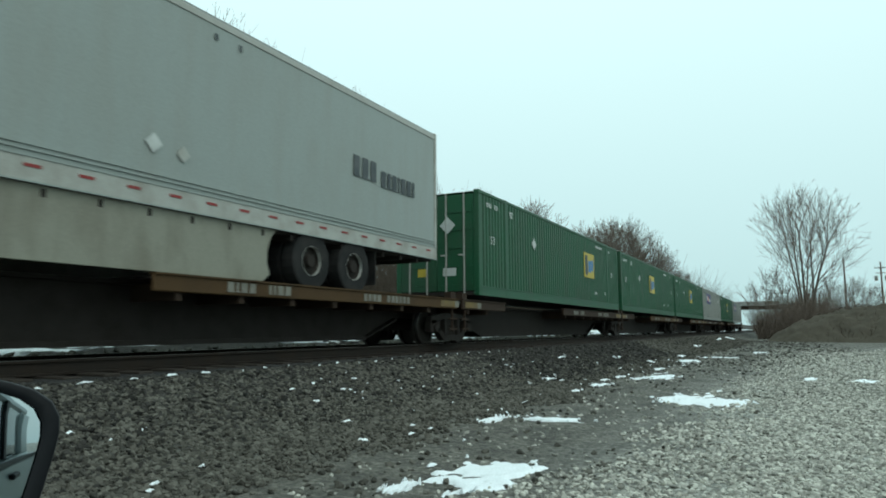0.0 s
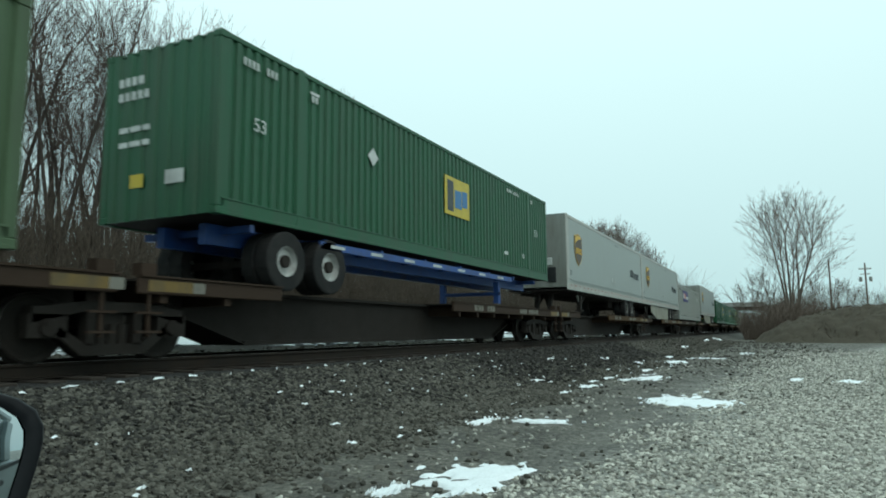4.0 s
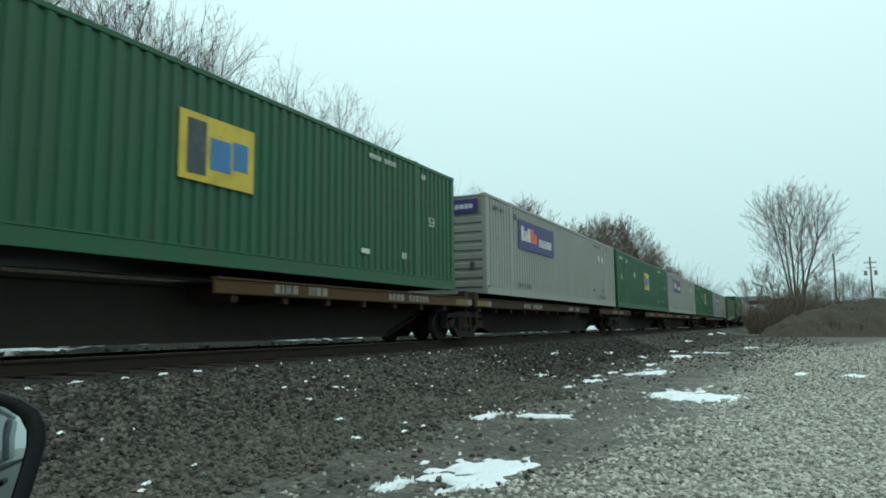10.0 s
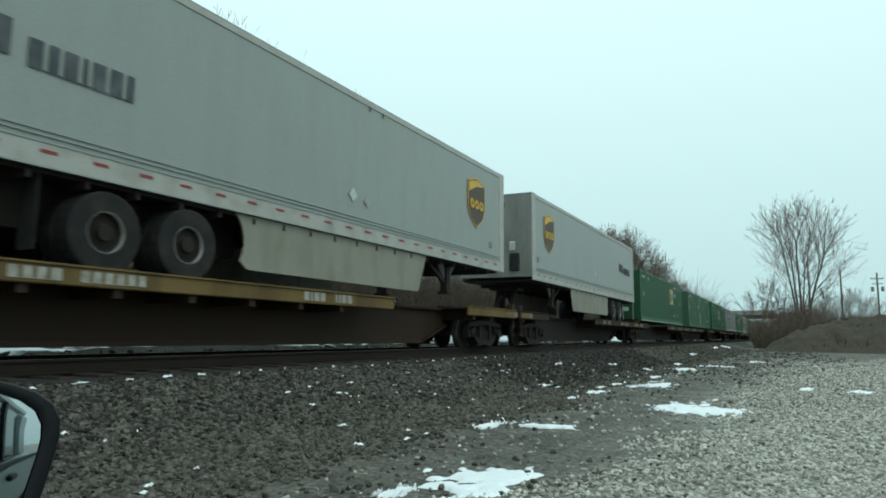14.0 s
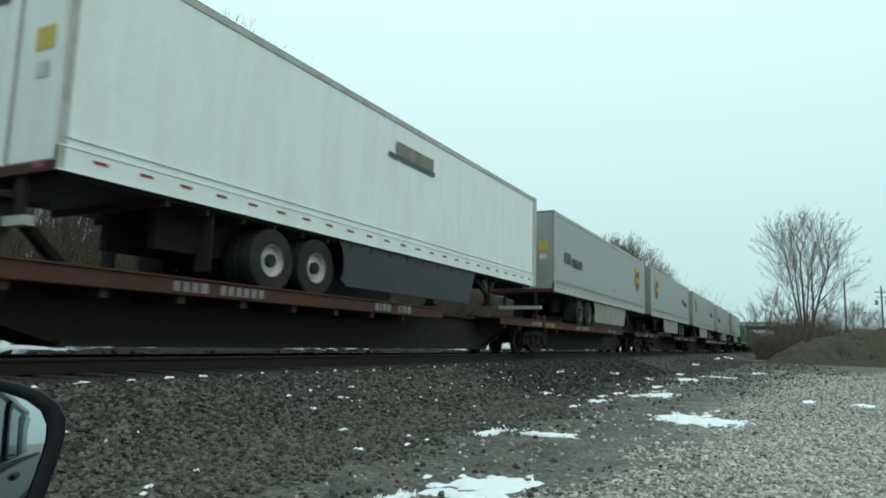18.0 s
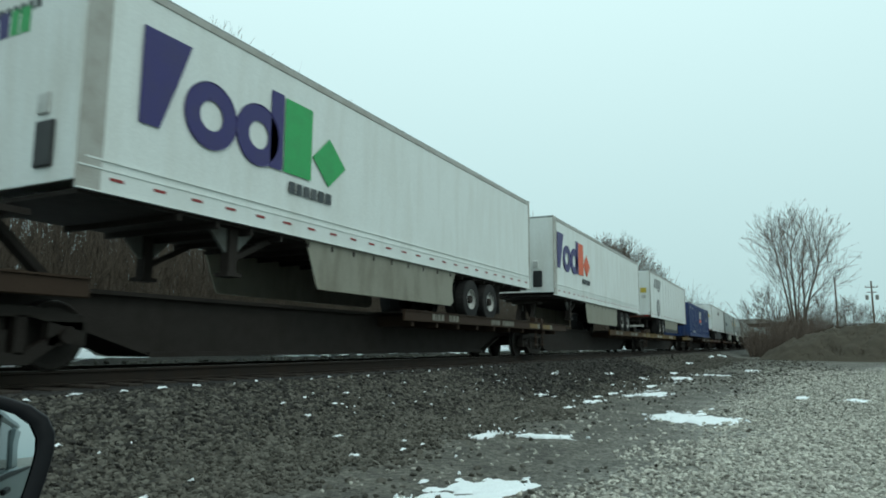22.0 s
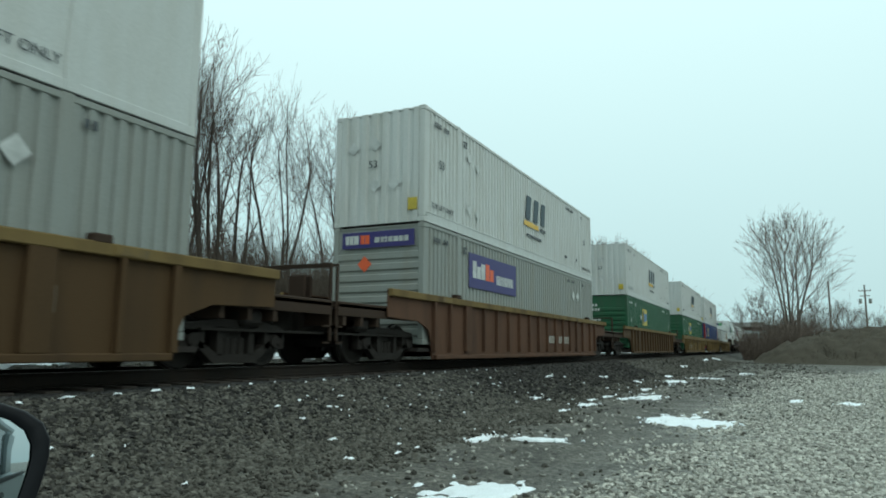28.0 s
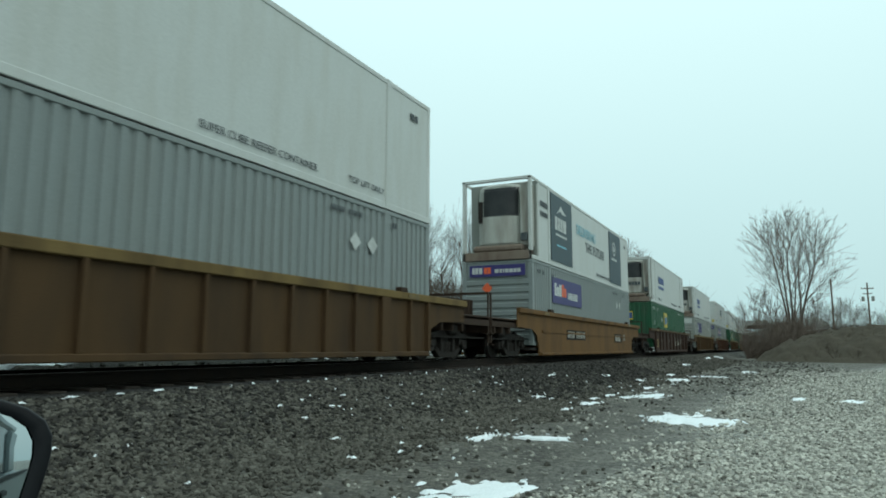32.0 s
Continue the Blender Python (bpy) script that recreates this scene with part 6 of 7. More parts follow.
def around(rng, n):
    x, y = rng.uniform(-14, 13, n), rng.uniform(-16, -2.25, n)
    xy = np.stack([x, y], -1)
    return xy[~in_view(xy) | (x < 2.3)]


def pale(rng, n):
    xy = around(rng, n)
    return xy[rng.random(len(xy)) < np.clip((-6.6 + 0.5 * uneven(xy[:, 0], xy[:, 1]) - xy[:, 1]) / 1.3, 0.02, 1)]


def dark(rng, n):
    xy = around(rng, n)
    return xy[rng.random(len(xy)) < ballast_cover(xy[:, 0], xy[:, 1])]


stones("gravel_stones", "pale grey gravel round the parked car", "gravel", 60000, pale, (0.015, 0.032), PEBBLE, 17, True)
stones("ballast_stones", "dark ballast stones behind the parked car", "ballast", 30000, dark, (0.02, 0.045), BALLAST, 18, True)
stones("ballast_far_side", "dark ballast stones behind the track", "ballast", 3000, far_ballast, (0.03, 0.06), BALLAST, 13)


def snow_patch(name, x, y, lx, ly, seed, thick=0.026, label="thin patch of old melting snow on gravel"):
    """A ragged patch of melting snow: a low sheet that dips under the stones at its rim and in its holes."""
    rng = np.random.default_rng(seed)
    n = 54
    g = np.linspace(-1.55, 1.55, n)
    U, V = np.meshgrid(g, g, indexing="ij")
    field = 1.0 - (U ** 2 + V ** 2)
    for k in range(22):
        f, a = rng.uniform(2, 17), rng.uniform(0, math.tau)
        field = field + (1.1 / (2.2 + f * 0.55)) * np.sin(f * (U * math.cos(a) + V * math.sin(a)) + rng.uniform(0, math.tau))
    X, Y = x + U * lx, y + V * ly
    Z = ground_height(X, Y) + np.clip(field * 0.07, -0.03, thick) + 0.003 * np.sin(X * 40 + Y * 31)
    keep = field > -0.25
    idx = np.arange(n * n).reshape(n, n)
    cell = (keep[:-1, :-1] | keep[1:, :-1] | keep[1:, 1:] | keep[:-1, 1:])
    faces = np.stack([idx[:-1, :-1], idx[1:, :-1], idx[1:, 1:], idx[:-1, 1:]], -1)[cell].tolist()
    return thing(name, label, "snow", "snow patches", data=mesh_from(name, np.stack([X, Y, Z], -1).reshape(-1, 3).tolist(), faces, SNOW, True))


for i, q in enumerate(PATCHES):
    snow_patch("snow_patch", *q, seed=40 + i)


def snow_bits():
    """Small leftovers of snow between the stones and on the tie ends."""
    rng = np.random.default_rng(21)
    verts, faces = [], []
    spots = [(3.2 + i * 0.54, -2.3 + rng.normal(0, 0.04), rng.uniform(0.03, 0.11) if i < 6 else rng.uniform(0.0, 0.045), 0.022) for i in range(24)]
    for _ in range(95):
        x = 2.5 + rng.random() ** 1.4 * 26
        y = rng.uniform(-5.6, -2.5)
        s = rng.uniform(0.01, 0.027) * (1 + x / 14)
        spots.append((x, y, s * rng.uniform(1, 2.4), s))
    for i in range(30):
        spots.append((6.6 + i * 0.36 + rng.normal(0, 0.3), -3.15 + rng.normal(0, 0.12), rng.uniform(0.02, 0.06), 0.02))
    for x, y, lx, ly in PATCHES[:12]:
        for _ in range(9):
            a = rng.uniform(0, 6.28)
            spots.append((x + lx * rng.uniform(1.0, 1.7) * math.cos(a), y + ly * rng.uniform(1.0, 1.7) * math.sin(a), lx * rng.uniform(0.04, 0.14), ly * rng.uniform(0.05, 0.14)))
    for x, y, lx, ly in spots:
        o = len(verts)
        n = 8
        z = float(ground_height(x, y)) + (0.055 if y > -2.5 else 0.034)
        turn = rng.uniform(-0.5, 0.5)
        for k, h in ((1.0, -0.012), (0.55, 0.006)):
            for i in range(n):
                a = i * math.tau / n
                r = rng.uniform(0.2, 1.5) * k
                u, v = 1.25 * lx * r * math.cos(a), 0.7 * ly * r * math.sin(a)
                verts.append((x + u * math.cos(turn) - v * math.sin(turn), y + u * math.sin(turn) + v * math.cos(turn), z + h + rng.normal(0, 0.006)))
        faces += [(o + i, o + (i + 1) % n, o + n + (i + 1) % n, o + n + i) for i in range(n)]
        faces.append(tuple(o + n + i for i in range(n)))
    thing("snow_bits", "small scraps of snow between dark ballast stones", "snow", kind="stuff", data=mesh_from("snow_bits", verts, faces, SNOW, True))


snow_bits()


def snow_field():
    """The snow-covered strip behind the track."""
    rng = np.random.default_rng(8)
    xs = np.concatenate([np.arange(-30, 60, 0.5), np.arange(60, 240, 4)])
    ys = np.array([3.05, 3.1, 3.15, 3.2, 3.3, 3.5, 4.0, 4.6, 5.2, 5.8, 6.4, 6.9, 7.2])
    X, Y = np.meshgrid(xs, ys, indexing="ij")
    Y = Y + (0.25 * np.sin(X * 0.7) + rng.normal(0, 0.14, X.shape)) * (Y < 4)
    Z = ground_height(X, Y) + 0.02 + rng.normal(0, 0.01, X.shape) + 0.02 * np.sin(X * 0.31 + Y)
    Z[:, 0] -= 0.12
    Z[:, -1] -= 0.2
    Z[:, 5:-1] += rng.normal(-0.01, 0.035, Z[:, 5:-1].shape)
    nx, ny = X.shape
    idx = np.arange(nx * ny).reshape(nx, ny)
    faces = np.stack([idx[:-1, :-1], idx[1:, :-1], idx[1:, 1:], idx[:-1, 1:]], -1).reshape(-1, 4).tolist()
    thing("snow_field", "snow lying on the strip behind the track", "snow", kind="stuff", data=mesh_from("snow_field", np.stack([X, Y, Z], -1).reshape(-1, 3).tolist(), faces, SNOW, True))


snow_field()


# ---- trees ----
def limb_mesh(segs, sides):
    """Tapered prisms along segments (a, b, radius a, radius b), joined with numpy."""
    A = np.array([s[0] for s in segs])
    B = np.array([s[1] for s in segs])
    ra, rb = np.array([s[2] for s in segs]), np.array([s[3] for s in segs])
    d = B - A
    d /= np.linalg.norm(d, axis=1)[:, None] + 1e-9
    ref = np.where(np.abs(d[:, 2:3]) > 0.9, np.array([[1.0, 0, 0]]), np.array([[0, 0, 1.0]]))
    u = np.cross(d, ref)
    u /= np.linalg.norm(u, axis=1)[:, None]
    w = np.cross(d, u)
    ring = [(math.cos(k * math.tau / sides), math.sin(k * math.tau / sides)) for k in range(sides)]
    V = np.concatenate([np.stack([P + r[:, None] * (c * u + s * w) for c, s in ring], 1) for P, r in ((A, ra), (B, rb))], 1)
    n = len(segs)
    base = (np.arange(n) * 2 * sides)[:, None]
    F = np.concatenate([base + np.array([[k, (k + 1) % sides, sides + (k + 1) % sides, sides + k]]) for k in range(sides)], 0)
    return V.reshape(-1, 3), F


def tree_segments(rng, height, trunk_r, lean, stems, fork, spread, depth, thin=0.009, wide=0.34):
    """Stems that fork upwards into a rounded crown; twigs end at its uneven outline."""
    trunk, crown = [], []

    def inside(p, slack):
        return (math.hypot(p[0], p[1]) / (wide * height)) ** 2 + ((p[2] - 0.58 * height) / (0.43 * height)) ** 2 < slack

    def turned(d, angle):
        side = rng.normal(0, 1, 3)
        side -= d * side.dot(d)
        side /= np.linalg.norm(side) + 1e-6
        e = d * math.cos(angle) + side * math.sin(angle)
        return e / np.linalg.norm(e)

    def grow(p, d, r, length, level):
        steps = (7, 5, 4, 3, 2)[min(level, 4)]
        slack = rng.uniform(0.6, 1.4)
        for i in range(steps):
            q = p + d * (length / steps) * rng.uniform(0.8, 1.2)
            r2 = max(r * (0.88 if level == 0 else 0.84), thin * 0.6)
            (trunk if level == 0 else crown).append((p, q, r, r2))
            if (level > 0 or q[2] > 0.62 * height) and not inside(q, slack):
                return
            if level < depth and i >= (2 if level == 0 else 0) and rng.random() < (0.95, 0.85, 0.7, 0.5)[level]:
                for _ in range(1 if rng.random() < 0.85 else 2):
                    nd = turned(d, rng.uniform(0.45, 0.95) * spread) + np.array([0, 0, 0.2])
                    grow(q, nd / np.linalg.norm(nd), max(r2 * rng.uniform(0.34, 0.52), thin), height * (0.34, 0.2, 0.12, 0.07)[level] * rng.uniform(0.6, 1.25), level + 1)
            p, r = q, r2
            d = d + rng.normal(0, 0.05 + 0.035 * level, 3) + np.array([0, 0, 0.03])
            d = d / np.linalg.norm(d)
        if level < depth:
            for _ in range(fork):
                grow(p, turned(d, rng.uniform(0.2, 0.5) * spread), max(r * 0.8, thin), height * (0.3, 0.18, 0.1, 0.06)[level] * rng.uniform(0.7, 1.2), level + 1)

    for k in range(stems):
        a = k * math.tau / max(stems, 1) + rng.uniform(0, 1)
        out = lean * rng.uniform(0.5, 1.3)
        d0 = np.array([out * math.cos(a), out * math.sin(a), 1.0])
        grow(np.array([0.25 * math.cos(a) * (stems > 1), 0.25 * math.sin(a) * (stems > 1), -0.3]), d0 / np.linalg.norm(d0), trunk_r * rng.uniform(0.7, 1.0), height * rng.uniform(0.58, 0.74), 0)
    return trunk, crown


TREE_LABEL = "bare grey-brown deciduous tree with fine twigs"


# pale picks the bark and twig colours lightened for haze.
def make_tree(seed, height, trunk_r=0.16, lean=0.08, stems=1, fork=2, spread=1.0, depth=4, label=TREE_LABEL, thin=0.0075, pale=False, wide=0.34):
    rng = np.random.default_rng(seed)
    trunk, crown = tree_segments(rng, height, trunk_r, lean, stems, fork, spread, depth, thin, wide)
    t = thing("tree", label, "tree", "bare trees")
    V, F = limb_mesh(trunk, 7)
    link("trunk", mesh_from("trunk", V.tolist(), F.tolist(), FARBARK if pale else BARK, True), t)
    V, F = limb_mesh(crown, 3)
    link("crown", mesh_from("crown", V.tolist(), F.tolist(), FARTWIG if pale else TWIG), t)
    return t


def build_woods():
    rng = random.Random(77)
    kinds = [make_tree(100 + k, 12.6 + k * 0.35, 0.13 + 0.02 * (k % 3), 0.16, 1 + k % 3, 2, 0.85 + 0.1 * (k % 2), 3 if k % 2 else 4, wide=0.27 + 0.03 * (k % 3)) for k in range(6)]
    # Far trees carry their haze in the pale bark and twig colours.
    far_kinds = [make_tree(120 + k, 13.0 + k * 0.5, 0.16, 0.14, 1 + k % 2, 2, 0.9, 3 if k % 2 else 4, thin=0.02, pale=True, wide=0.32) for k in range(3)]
    spots = []
    for i in range(46):                       # the wood behind the train, beside the camera
        x = rng.uniform(1, 25.5)
        spots.append((x, rng.uniform(11, 25), rng.uniform(0.88, 1.0) * (1.0 if x < 9 else 0.96 if x < 20 else 0.9)))
    spots += [(26.5, 13, 0.86), (28.5, 15, 0.88), (30.5, 13.5, 0.86), (33, 14, 0.88), (36, 14, 0.88), (38.5, 14.5, 0.8), (41, 17, 0.68), (43, 15, 0.68), (48, 18, 0.7), (53, 15, 0.76), (58, 17, 0.8), (62, 14, 0.76)]
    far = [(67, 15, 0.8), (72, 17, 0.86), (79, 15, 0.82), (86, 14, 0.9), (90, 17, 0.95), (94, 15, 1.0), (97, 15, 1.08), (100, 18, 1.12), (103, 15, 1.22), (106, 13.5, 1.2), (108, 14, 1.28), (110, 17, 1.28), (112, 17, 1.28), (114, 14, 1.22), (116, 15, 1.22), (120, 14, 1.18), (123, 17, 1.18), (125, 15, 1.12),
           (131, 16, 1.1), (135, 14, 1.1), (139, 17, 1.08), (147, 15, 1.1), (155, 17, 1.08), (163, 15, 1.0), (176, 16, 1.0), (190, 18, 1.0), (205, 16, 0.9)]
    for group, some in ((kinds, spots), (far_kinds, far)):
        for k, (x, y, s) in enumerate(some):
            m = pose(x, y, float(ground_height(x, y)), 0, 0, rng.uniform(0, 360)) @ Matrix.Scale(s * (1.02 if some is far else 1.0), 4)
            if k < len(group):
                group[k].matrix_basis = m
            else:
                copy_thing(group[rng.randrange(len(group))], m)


build_woods()


def thicket(name, label, category, n, area, height, seed, mat=None, r=0.012):
    """Upright dry stems and side twigs, joined."""
    rng = np.random.default_rng(seed)
    segs = []
    for _ in range(n):
        x, y, z = area(rng)
        h = height * rng.uniform(0.5, 1.1)
        p = np.array([x, y, z - 0.1])
        d = np.array([rng.normal(0, 0.25), rng.normal(0, 0.25), 1.0])
        rr = r * rng.uniform(0.6, 1.3)
        for k in range(3):
            q = p + d * h / 3
            segs.append((p, q, rr, rr * 0.75))
            for _ in range(2):
                e = d + rng.normal(0, 0.6, 3)
                segs.append((q, q + e * h * 0.22, rr * 0.6, rr * 0.3))
            p, rr = q, rr * 0.75
            d = d + rng.normal(0, 0.15, 3)
    V, F = limb_mesh(segs, 3)
    thing(name, label, category, kind="stuff", data=mesh_from(name, V.tolist(), F.tolist(), mat or BRUSH))


def wood_edge(rng):
    x = 1 + rng.random() ** 1.2 * 120
    y = rng.uniform(7.6, 14)
    return x, y, float(ground_height(x, y))


thicket("undergrowth", "dry brown brush at the edge of the wood", "brush", 13000, wood_edge, 2.6, 31)
thicket("wood_stems", "slender bare stems deeper in the wood", "far trees", 1500, lambda g: (lambda x, y: (x, y, float(ground_height(x, y))))(g.uniform(-6, 75), g.uniform(20, 46)), 6.5, 38, mat=TWIG, r=0.045)
thicket("far_brush", "hazy brown brush along the far railway", "brush", 4200, lambda g: (90 + g.random() * 140, g.uniform(9, 24), 1.2), 8.0, 32, r=0.05)


def mound_height(x, y):
    """An earth bank to the lot's far side."""
    a = np.clip((x - 84) / 22, 0, 1)
    b = np.clip((-5.0 - 0.02 * (x - 84) - y) / 7.5, 0, 1)
    s = lambda q: q * q * (3 - 2 * q)
    return 3.3 * s(a) * s(b) * np.clip((190 - x) / 30, 0, 1) * (1 + 0.08 * np.sin(y * 0.6) + 0.05 * np.sin(x * 0.4 + y)) * np.clip(1.0 - 0.012 * np.maximum(-y - 14, 0), 0.7, 1)


def build_mound():
    xs, ys = np.arange(72, 200, 1.5), np.arange(-60, -3, 0.8)
    X, Y = np.meshgrid(xs, ys, indexing="ij")
    rng = np.random.default_rng(9)
    Z = mound_height(X, Y) - 0.06 + (mound_height(X, Y) > 0.1) * rng.normal(0, 0.09, X.shape)
    nx, ny = X.shape
    idx = np.arange(nx * ny).reshape(nx, ny)
    faces = np.stack([idx[:-1, :-1], idx[1:, :-1], idx[1:, 1:], idx[:-1, 1:]], -1).reshape(-1, 4).tolist()
    thing("earth_mound", "brown earth bank with dry grass at the end of the lot", "mound", kind="structure", data=mesh_from("earth_mound", np.stack([X, Y, Z], -1).reshape(-1, 3).tolist(), faces, SCRUB, True))


build_mound()


def build_pile():
    """A heap of earth and gravel dumped on the lot before the bank."""
    U, V = np.meshgrid(np.linspace(0, 1, 46), np.linspace(0, math.tau, 170), indexing="ij")
    rng = np.random.default_rng(19)
    swell = 1 + 0.05 * np.sin(3 * V + 1) + 0.03 * np.sin(7 * V)
    X, Y = 76 + 10.5 * U * swell * np.cos(V), -19.4 + 13.6 * U * swell * np.sin(V)
    rise = np.clip((1 - U) / 0.5, 0, 1)
    Z = 3.0 * rise * (1.45 - 0.45 * rise) * (1 + 0.05 * np.sin(Y * 0.7 + 1) + 0.04 * np.sin(X * 0.9)) + (U < 0.97) * (rng.normal(0, 0.1, U.shape) + 0.2 * np.sin(X * 1.7 + 2 * np.sin(Y * 1.3)) * np.sin(Y * 1.9)) - 0.1 * U
    idx = np.arange(U.size).reshape(U.shape)
    faces = np.stack([idx[:-1, :-1], idx[1:, :-1], idx[1:, 1:], idx[:-1, 1:]], -1).reshape(-1, 4).tolist()
    thing("spoil_mound", "grey-brown heap of dumped earth on the lot", "earth heap", data=mesh_from("spoil_mound", np.stack([X, Y, Z], -1).reshape(-1, 3).tolist(), faces, PILE, True))


build_pile()


def on_mound(x, y):
    return float(mound_height(np.array(x), np.array(y)))


thicket("heap_weeds", "dry weeds growing on the earth heap", "grass", 6000, lambda g: (lambda r, a: (76 + 10.3 * r * math.cos(a), -19.4 + 13.4 * r * math.sin(a), 2.95 * min(1, (1 - r) / 0.5) ** 0.8 - 0.1))(math.sqrt(g.random()), g.uniform(0, 6.28)), 0.5, 36, r=0.014)
thicket("mound_grass", "dry grass and weeds on the earth bank", "grass", 3200, lambda g: (lambda x, y: (x, y, on_mound(x, y)))(84 + g.random() * 40, -5 - g.random() * 26), 0.7, 33, r=0.012)
thicket("bank_brush", "reddish brown brush round the foot of the big tree", "brush", 2000, lambda g: (lambda x, y: (x, y, on_mound(x, y)))(g.uniform(87, 106), np.clip(g.normal(-8.8, 2.8), -26, -4.8)), 3.6, 34, mat=REDBRUSH, r=0.02)

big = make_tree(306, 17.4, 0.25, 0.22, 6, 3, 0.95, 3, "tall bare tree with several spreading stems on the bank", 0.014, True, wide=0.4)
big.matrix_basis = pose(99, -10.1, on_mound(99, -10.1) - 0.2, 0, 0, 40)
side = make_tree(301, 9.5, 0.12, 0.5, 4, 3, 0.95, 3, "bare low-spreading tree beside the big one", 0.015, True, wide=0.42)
side.matrix_basis = pose(97, -6.4, on_mound(97, -6.4) - 0.2, 0, 0, 10)
for x, y, s, rz in ((101, -14.0, 0.62, 80), (104, -16.2, 0.5, 200), (112, -19, 0.45, 20), (118, -22.5, 0.42, 150), (122, -25, 0.4, 300), (110, -7.5, 0.7, 120)):
    copy_thing(side, pose(x, y, on_mound(x, y) - 0.2, 0, 0, rz) @ Matrix.Scale(s, 4))
thicket("far_wood", "hazy far trees beyond the bank", "far trees", 900, lambda g: (g.uniform(190, 330), g.uniform(-75, -20), 2.0), 8.0, 35, r=0.07)


# ---- pole, bridge ----
def build_pole():
    x, y = 111.0, -19.7
    z = on_mound(x, y)
    p = thing("utility_pole", "weathered wooden utility pole with a crossarm and transformer", "utility pole")
    p.matrix_basis = pose(x, y, z - 1.1)
    shaped("shaft", ("pole",), lambda bm: add_cone(bm, 0, 0, 0, 8.3, 0.15, 0.1), POLEWOOD, p)
    block("crossarm", (-0.05, 0.05, -0.75, 0.75, 7.4, 7.5), POLEWOOD, p, bevel=0.01)
    block("crossarm", (-0.05, 0.05, -0.6, 0.6, 6.7, 6.8), POLEWOOD, p, bevel=0.01)
    for yy in (-0.68, -0.3, 0.3, 0.68):
        shaped("insulator", (yy,), lambda bm: add_wheel_z(bm, 0, yy, 7.5, 7.66, 0.05), CONCRETE, p)
    for yy in (-0.6, 0.6):
        shaped("transformer", (yy,), lambda bm: add_wheel_z(bm, 0.1, yy, 5.7, 6.35, 0.2, 12), GREY, p)


def build_old_pole():
    x, y = 104.0, -14.9
    p = thing("utility_pole", "dark old wooden pole standing beside the bare tree", "utility pole")
    p.matrix_basis = pose(x, y, on_mound(x, y) - 1.2)
    shaped("shaft", ("old",), lambda bm: add_cone(bm, 0, 0, 0, 8.4, 0.14, 0.1), POLEWOOD, p)
    shaped("stub", ("old",), lambda bm: add_prism(bm, [(0.0, 5.2), (0.9, 6.3), (0.86, 6.36), (0.0, 5.4)], -0.05, 0.05), POLEWOOD, p)


def add_cone(bm, x, y, z0, z1, r0, r1, seg=10):
    a = [bm.verts.new((x + r0 * math.cos(k * math.tau / seg), y + r0 * math.sin(k * math.tau / seg), z0)) for k in range(seg)]
    b = [bm.verts.new((x + r1 * math.cos(k * math.tau / seg), y + r1 * math.sin(k * math.tau / seg), z1)) for k in range(seg)]
    bm.faces.new(a)
    bm.faces.new(b[::-1])
    for i in range(seg):
        j = (i + 1) % seg
        bm.faces.new((a[i], a[j], b[j], b[i]))


build_pole()
build_old_pole()


def build_bridge():
    b = thing("road_bridge", "grey concrete road bridge over the railway", "bridge")
    b.matrix_basis = pose(225, 0, 0)
    block("deck", (-5, 5, -5, 60, 8.0, 8.5), CONCRETE, b, bevel=0.05)
    for x in (-5, 4.7):
        block("parapet", (x, x + 0.3, -5, 60, 8.5, 9.3), CONCRETE, b)
    for k in range(4):
        block("girder", (-4.4 + k * 2.7, -4.0 + k * 2.7, -5, 60, 7.1, 8.0), RUST, b)
    block("abutment", (-5.5, 5.5, -12, -5, -0.5, 8.5), CONCRETE, b, bevel=0.1)
    for y in (10, 26):
        block("pier_cap", (-4.6, 4.6, y - 0.6, y + 0.6, 6.4, 7.1), CONCRETE, b)
        for x in (-3.5, 0, 3.5):
            shaped("pier", (x, y), lambda bm: add_cone(bm, x, y, -0.5, 6.4, 0.5, 0.5, 14), CONCRETE, b)


build_bridge()


def add_ring_x(bm, x0, x1, y, z, r, r_in, seg=24):
    rings = [[bm.verts.new((x, y + q * math.cos(k * math.tau / seg), z + q * math.sin(k * math.tau / seg))) for k in range(seg)] for x, q in ((x0, r_in), (x0, r), (x1, r), (x1, r_in))]
    for a, b in zip(rings, rings[1:] + rings[:1]):
        for k in range(seg):
            bm.faces.new((a[k], a[(k + 1) % seg], b[(k + 1) % seg], b[k]))


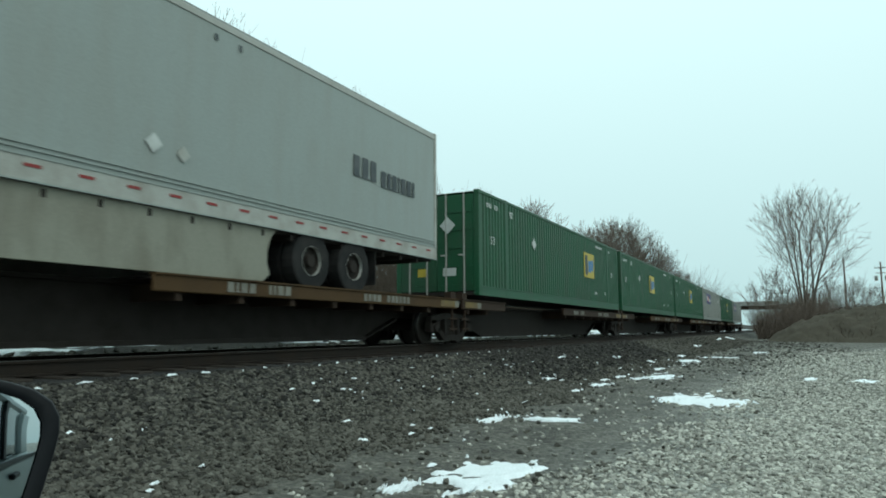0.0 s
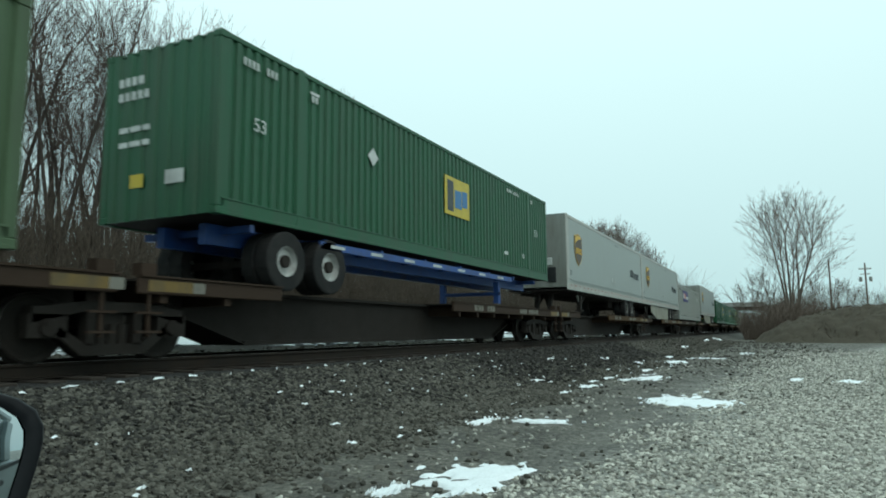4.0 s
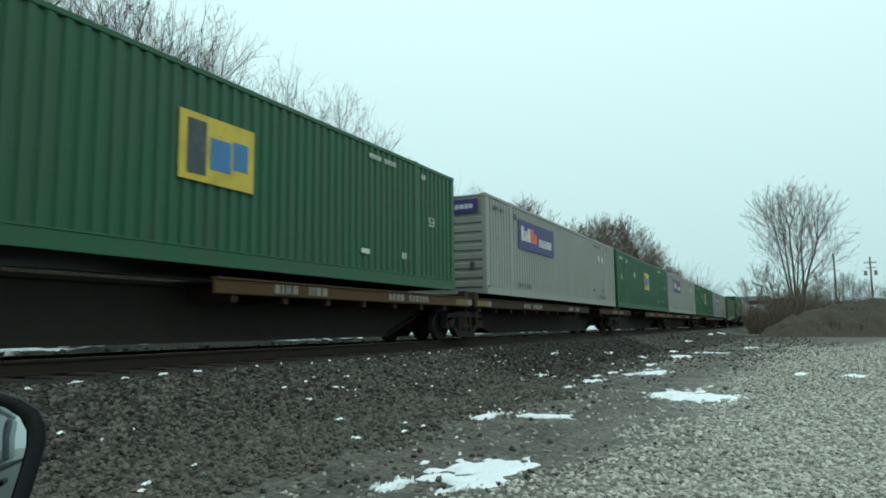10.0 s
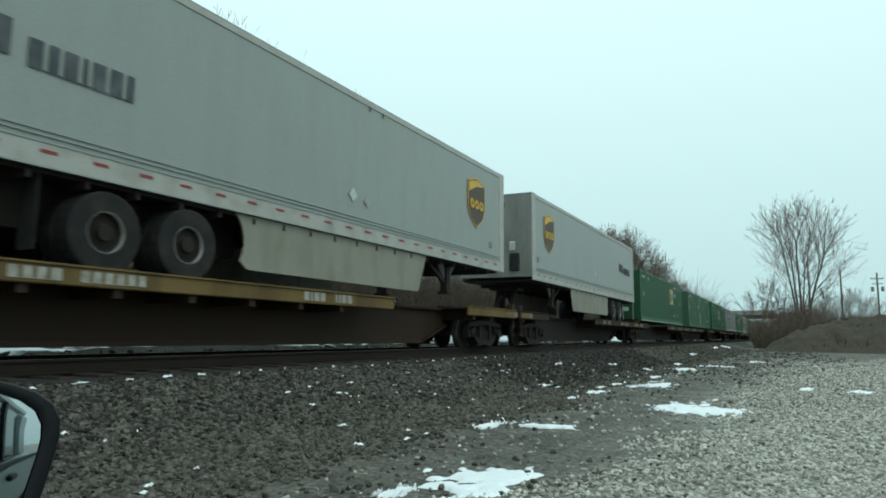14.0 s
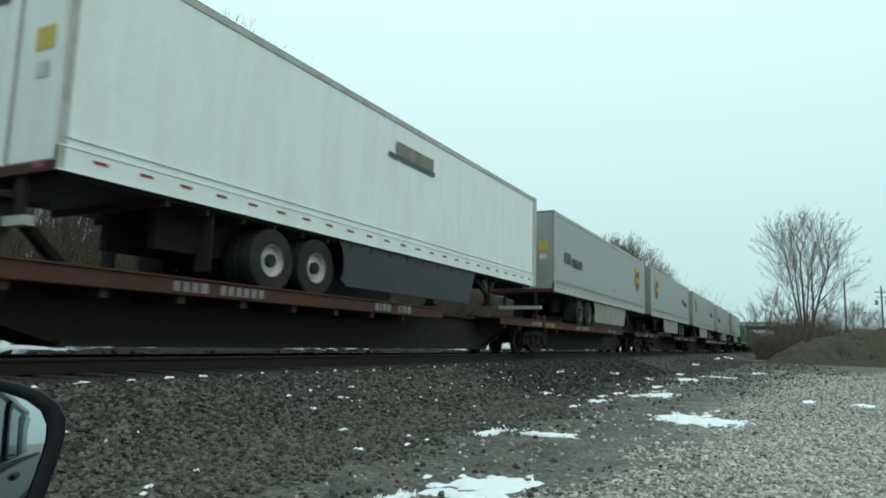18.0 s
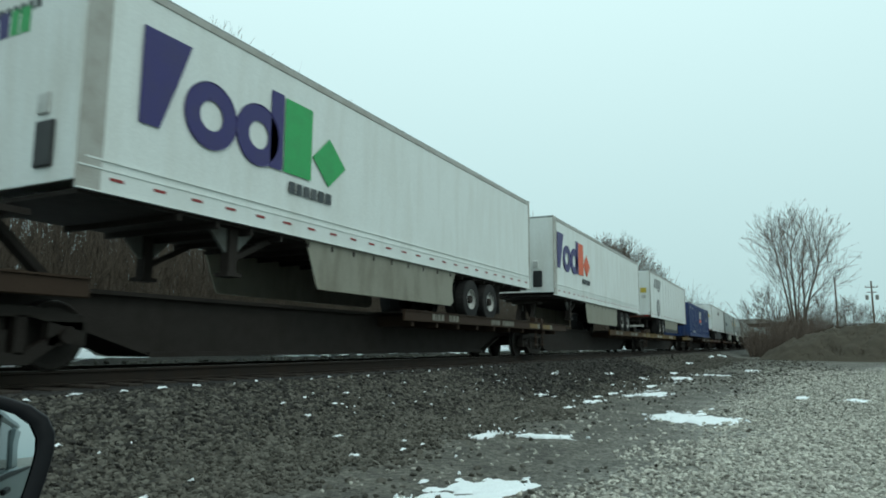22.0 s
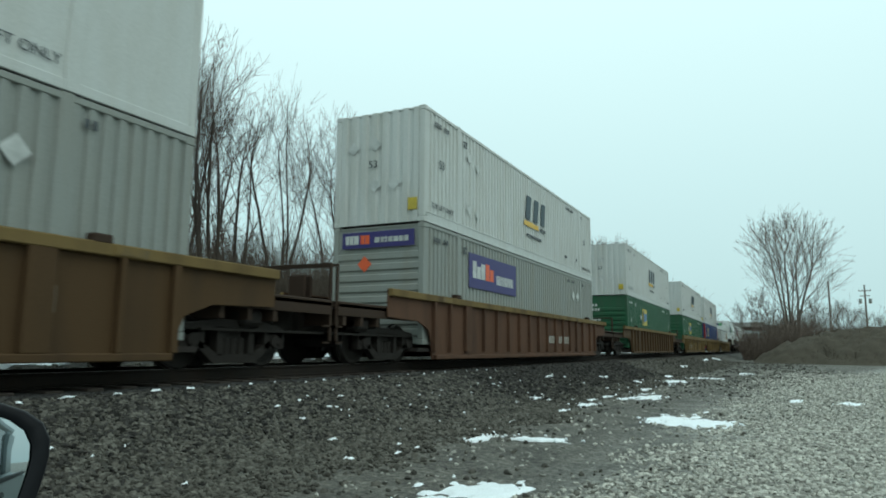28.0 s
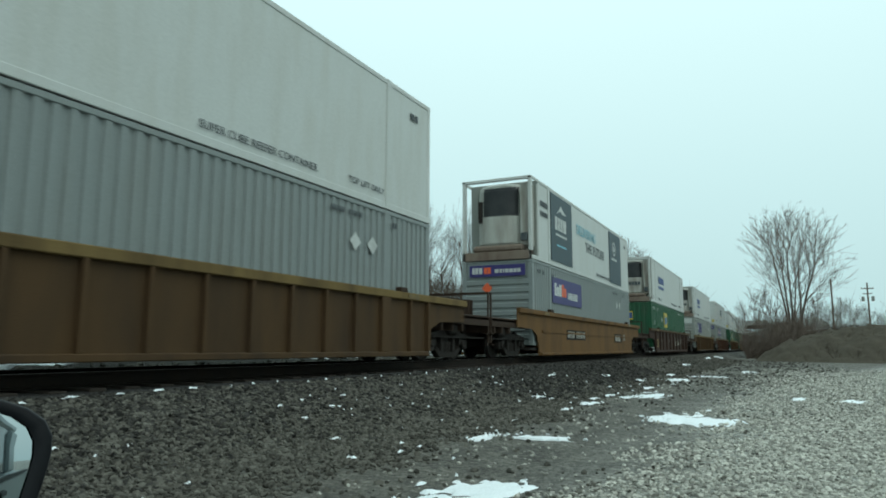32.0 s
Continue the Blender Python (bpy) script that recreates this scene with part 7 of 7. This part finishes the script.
# ---- the parked car the view is from: only its side and door mirror show ----
def build_car():
    c = thing("parked_car", "silver-blue car with its black door mirror", "car")
    block("door_panel", (-0.16, -0.05, -11.6, -8.0, 0.3, 0.92), CARPAINT, c, bevel=0.03)
    block("side_moulding", (-0.06, -0.035, -11.4, -8.1, 0.55, 0.6), SHELL, c)
    block("belt_moulding", (-0.06, -0.035, -11.4, -8.3, 0.905, 0.935), SHELL, c)
    block("rear_window", (-0.2, -0.17, -10.9, -9.55, 0.94, 1.38), TINTED, c)
    block("roof_rail", (-0.32, -0.16, -11.3, -9.45, 1.38, 1.47), CARPAINT, c, bevel=0.03)
    block("window_pillar", (-0.24, -0.15, -10.05, -9.95, 0.93, 1.4), SHELL, c)
    block("rear_pillar", (-0.26, -0.14, -11.3, -10.85, 0.92, 1.4), CARPAINT, c, bevel=0.03)
    block("door_handle", (-0.05, -0.02, -9.75, -9.55, 0.8, 0.84), SHELL, c, bevel=0.008)
    block("sill", (-0.3, -0.12, -11.2, -8.2, 0.22, 0.32), SHELL, c)
    block("roof", (-1.72, -0.33, -11.2, -9.0, 1.42, 1.47), CARPAINT, c, bevel=0.02)
    block("door_panel", (-1.9, -1.79, -11.6, -8.0, 0.3, 0.92), CARPAINT, c, bevel=0.03)
    block("roof_rail", (-1.8, -1.64, -11.3, -9.45, 1.38, 1.47), CARPAINT, c, bevel=0.03)
    block("rear_window", (-1.79, -1.76, -10.9, -9.3, 0.94, 1.38), TINTED, c)
    block("bonnet", (-1.78, -0.2, -7.95, -6.75, 0.74, 0.9), CARPAINT, c, bevel=0.05)
    block("front_bumper", (-1.8, -0.16, -6.75, -6.58, 0.28, 0.72), CARPAINT, c, bevel=0.05)
    block("grille", (-1.3, -0.66, -6.6, -6.56, 0.45, 0.65), GRILLE, c)
    for x in (-1.72, -0.5):
        block("headlight", (x, x + 0.28, -6.64, -6.56, 0.6, 0.72), CHALK, c, "clear headlight", bevel=0.02)
        block("tail_light", (x, x + 0.28, -12.36, -12.3, 0.68, 0.86), RED, c, bevel=0.02)
    shaped("windscreen", ("front",), lambda bm: add_box(bm, -1.68, -0.4, -8.02, -7.98, 0.9, 0.93), TINTED, c)
    block("boot", (-1.78, -0.2, -12.3, -11.25, 0.35, 0.93), CARPAINT, c, bevel=0.06)
    block("rear_bumper", (-1.8, -0.16, -12.42, -12.28, 0.28, 0.55), CARPAINT, c, bevel=0.05)
    block("front_wing", (-0.24, -0.1, -7.95, -6.75, 0.55, 0.86), CARPAINT, c, bevel=0.03)
    block("front_wing", (-1.9, -1.76, -7.95, -6.75, 0.55, 0.86), CARPAINT, c, bevel=0.03)
    shaped("tyre", ("far rear",), lambda bm: add_ring_x(bm, -1.88, -1.7, -11.1, 0.32, 0.32, 0.19), RUBBER, c)
    shaped("tyre", ("far front",), lambda bm: add_ring_x(bm, -1.88, -1.7, -7.3, 0.32, 0.32, 0.19), RUBBER, c)
    shaped("tyre", ("rear",), lambda bm: add_ring_x(bm, -0.26, -0.08, -11.1, 0.32, 0.32, 0.19), RUBBER, c)
    shaped("tyre", ("front",), lambda bm: add_ring_x(bm, -0.26, -0.08, -7.3, 0.32, 0.32, 0.19), RUBBER, c)
    return c


build_car()


def build_mirror():
    """The door mirror: a rounded black housing with a silvered glass set in it."""
    eye = Vector((-0.321, -8.747, 1.159))
    way = Vector((0.4465, 0.8845, -0.130)).normalized()
    centre = eye + way * 0.95
    out = Vector((-0.40, -0.915, -0.01)).normalized()
    normal = (out - way).normalized()
    right = Vector((0, 0, 1)).cross(normal).normalized()
    up = normal.cross(right)
    m = Matrix((right, up, normal)).transposed().to_4x4()
    m.translation = centre
    h = thing("door_mirror", "black car door mirror reflecting the car's side", "car mirror")
    h.matrix_basis = m

    def outline(w, ht, cut):
        pts = []
        for k in range(40):
            a = k * math.tau / 40
            ca, sa = math.cos(a), math.sin(a)
            r = (abs(ca) ** cut + abs(sa) ** cut) ** (-1 / cut)
            px, py = w * r * ca, ht * r * sa
            pts.append((px * 0.97 + py * 0.24, py * 0.97 - px * 0.24))
        return pts

    def shell(bm):
        rings = []
        for k, z in ((0.86, 0.002), (0.97, 0.012), (1.0, -0.005), (0.95, -0.04), (0.7, -0.075), (0.2, -0.09)):
            rings.append([bm.verts.new((x * k, y * k, z)) for x, y in outline(0.133, 0.098, 4.4)])
        for a, b in zip(rings, rings[1:]):
            for i in range(len(a)):
                j = (i + 1) % len(a)
                bm.faces.new((a[i], a[j], b[j], b[i]))
        bm.faces.new(rings[-1])
    shaped("housing", ("m",), shell, SHELL, h, "black plastic housing", smooth=True)

    def glass(bm):                        # convex, as on a passenger's side
        o = outline(0.133, 0.098, 4.4)
        rings = [[bm.verts.new((x * k, y * k, 0.006 - ((x * k) ** 2 + (y * k) ** 2) / 1.8)) for x, y in o] for k in (0.87, 0.7, 0.5, 0.3, 0.1)]
        for a, b in zip(rings, rings[1:]):
            for q in range(len(a)):
                bm.faces.new((a[q], a[(q + 1) % len(a)], b[(q + 1) % len(b)], b[q]))
        bm.faces.new(rings[-1])
    shaped("mirror_glass", ("m",), glass, MIRROR, h, "silvered mirror glass", smooth=True)


build_mirror()


def motions():
    """The whole train rolls away at one steady speed."""
    for ob, x in MOVERS:
        walk(ob, [(t, pose(x + SPEED * t, 0, 0)) for t in (0.0, 16.0, 32.0)])
    for w, x, z, start in ROLLERS:           # the wheels roll while they pass the camera
        turn = math.degrees(SPEED / 0.42)
        t0, t1 = (-16 - start - x) / SPEED, (44 - start - x) / SPEED
        first, last = max(0.0, t0), min(32.0, t1)
        times = [0.0] if first > 0 else []
        if last > first:
            times += [first + k / 30 for k in range(int((last - first) * 30) + 1)]
        times.append(32.0)
        walk(w, [(t, pose(x, 0, z, 0, turn * (min(max(t, first), last) - first), 0)) for t in sorted(set(times))])


motions()
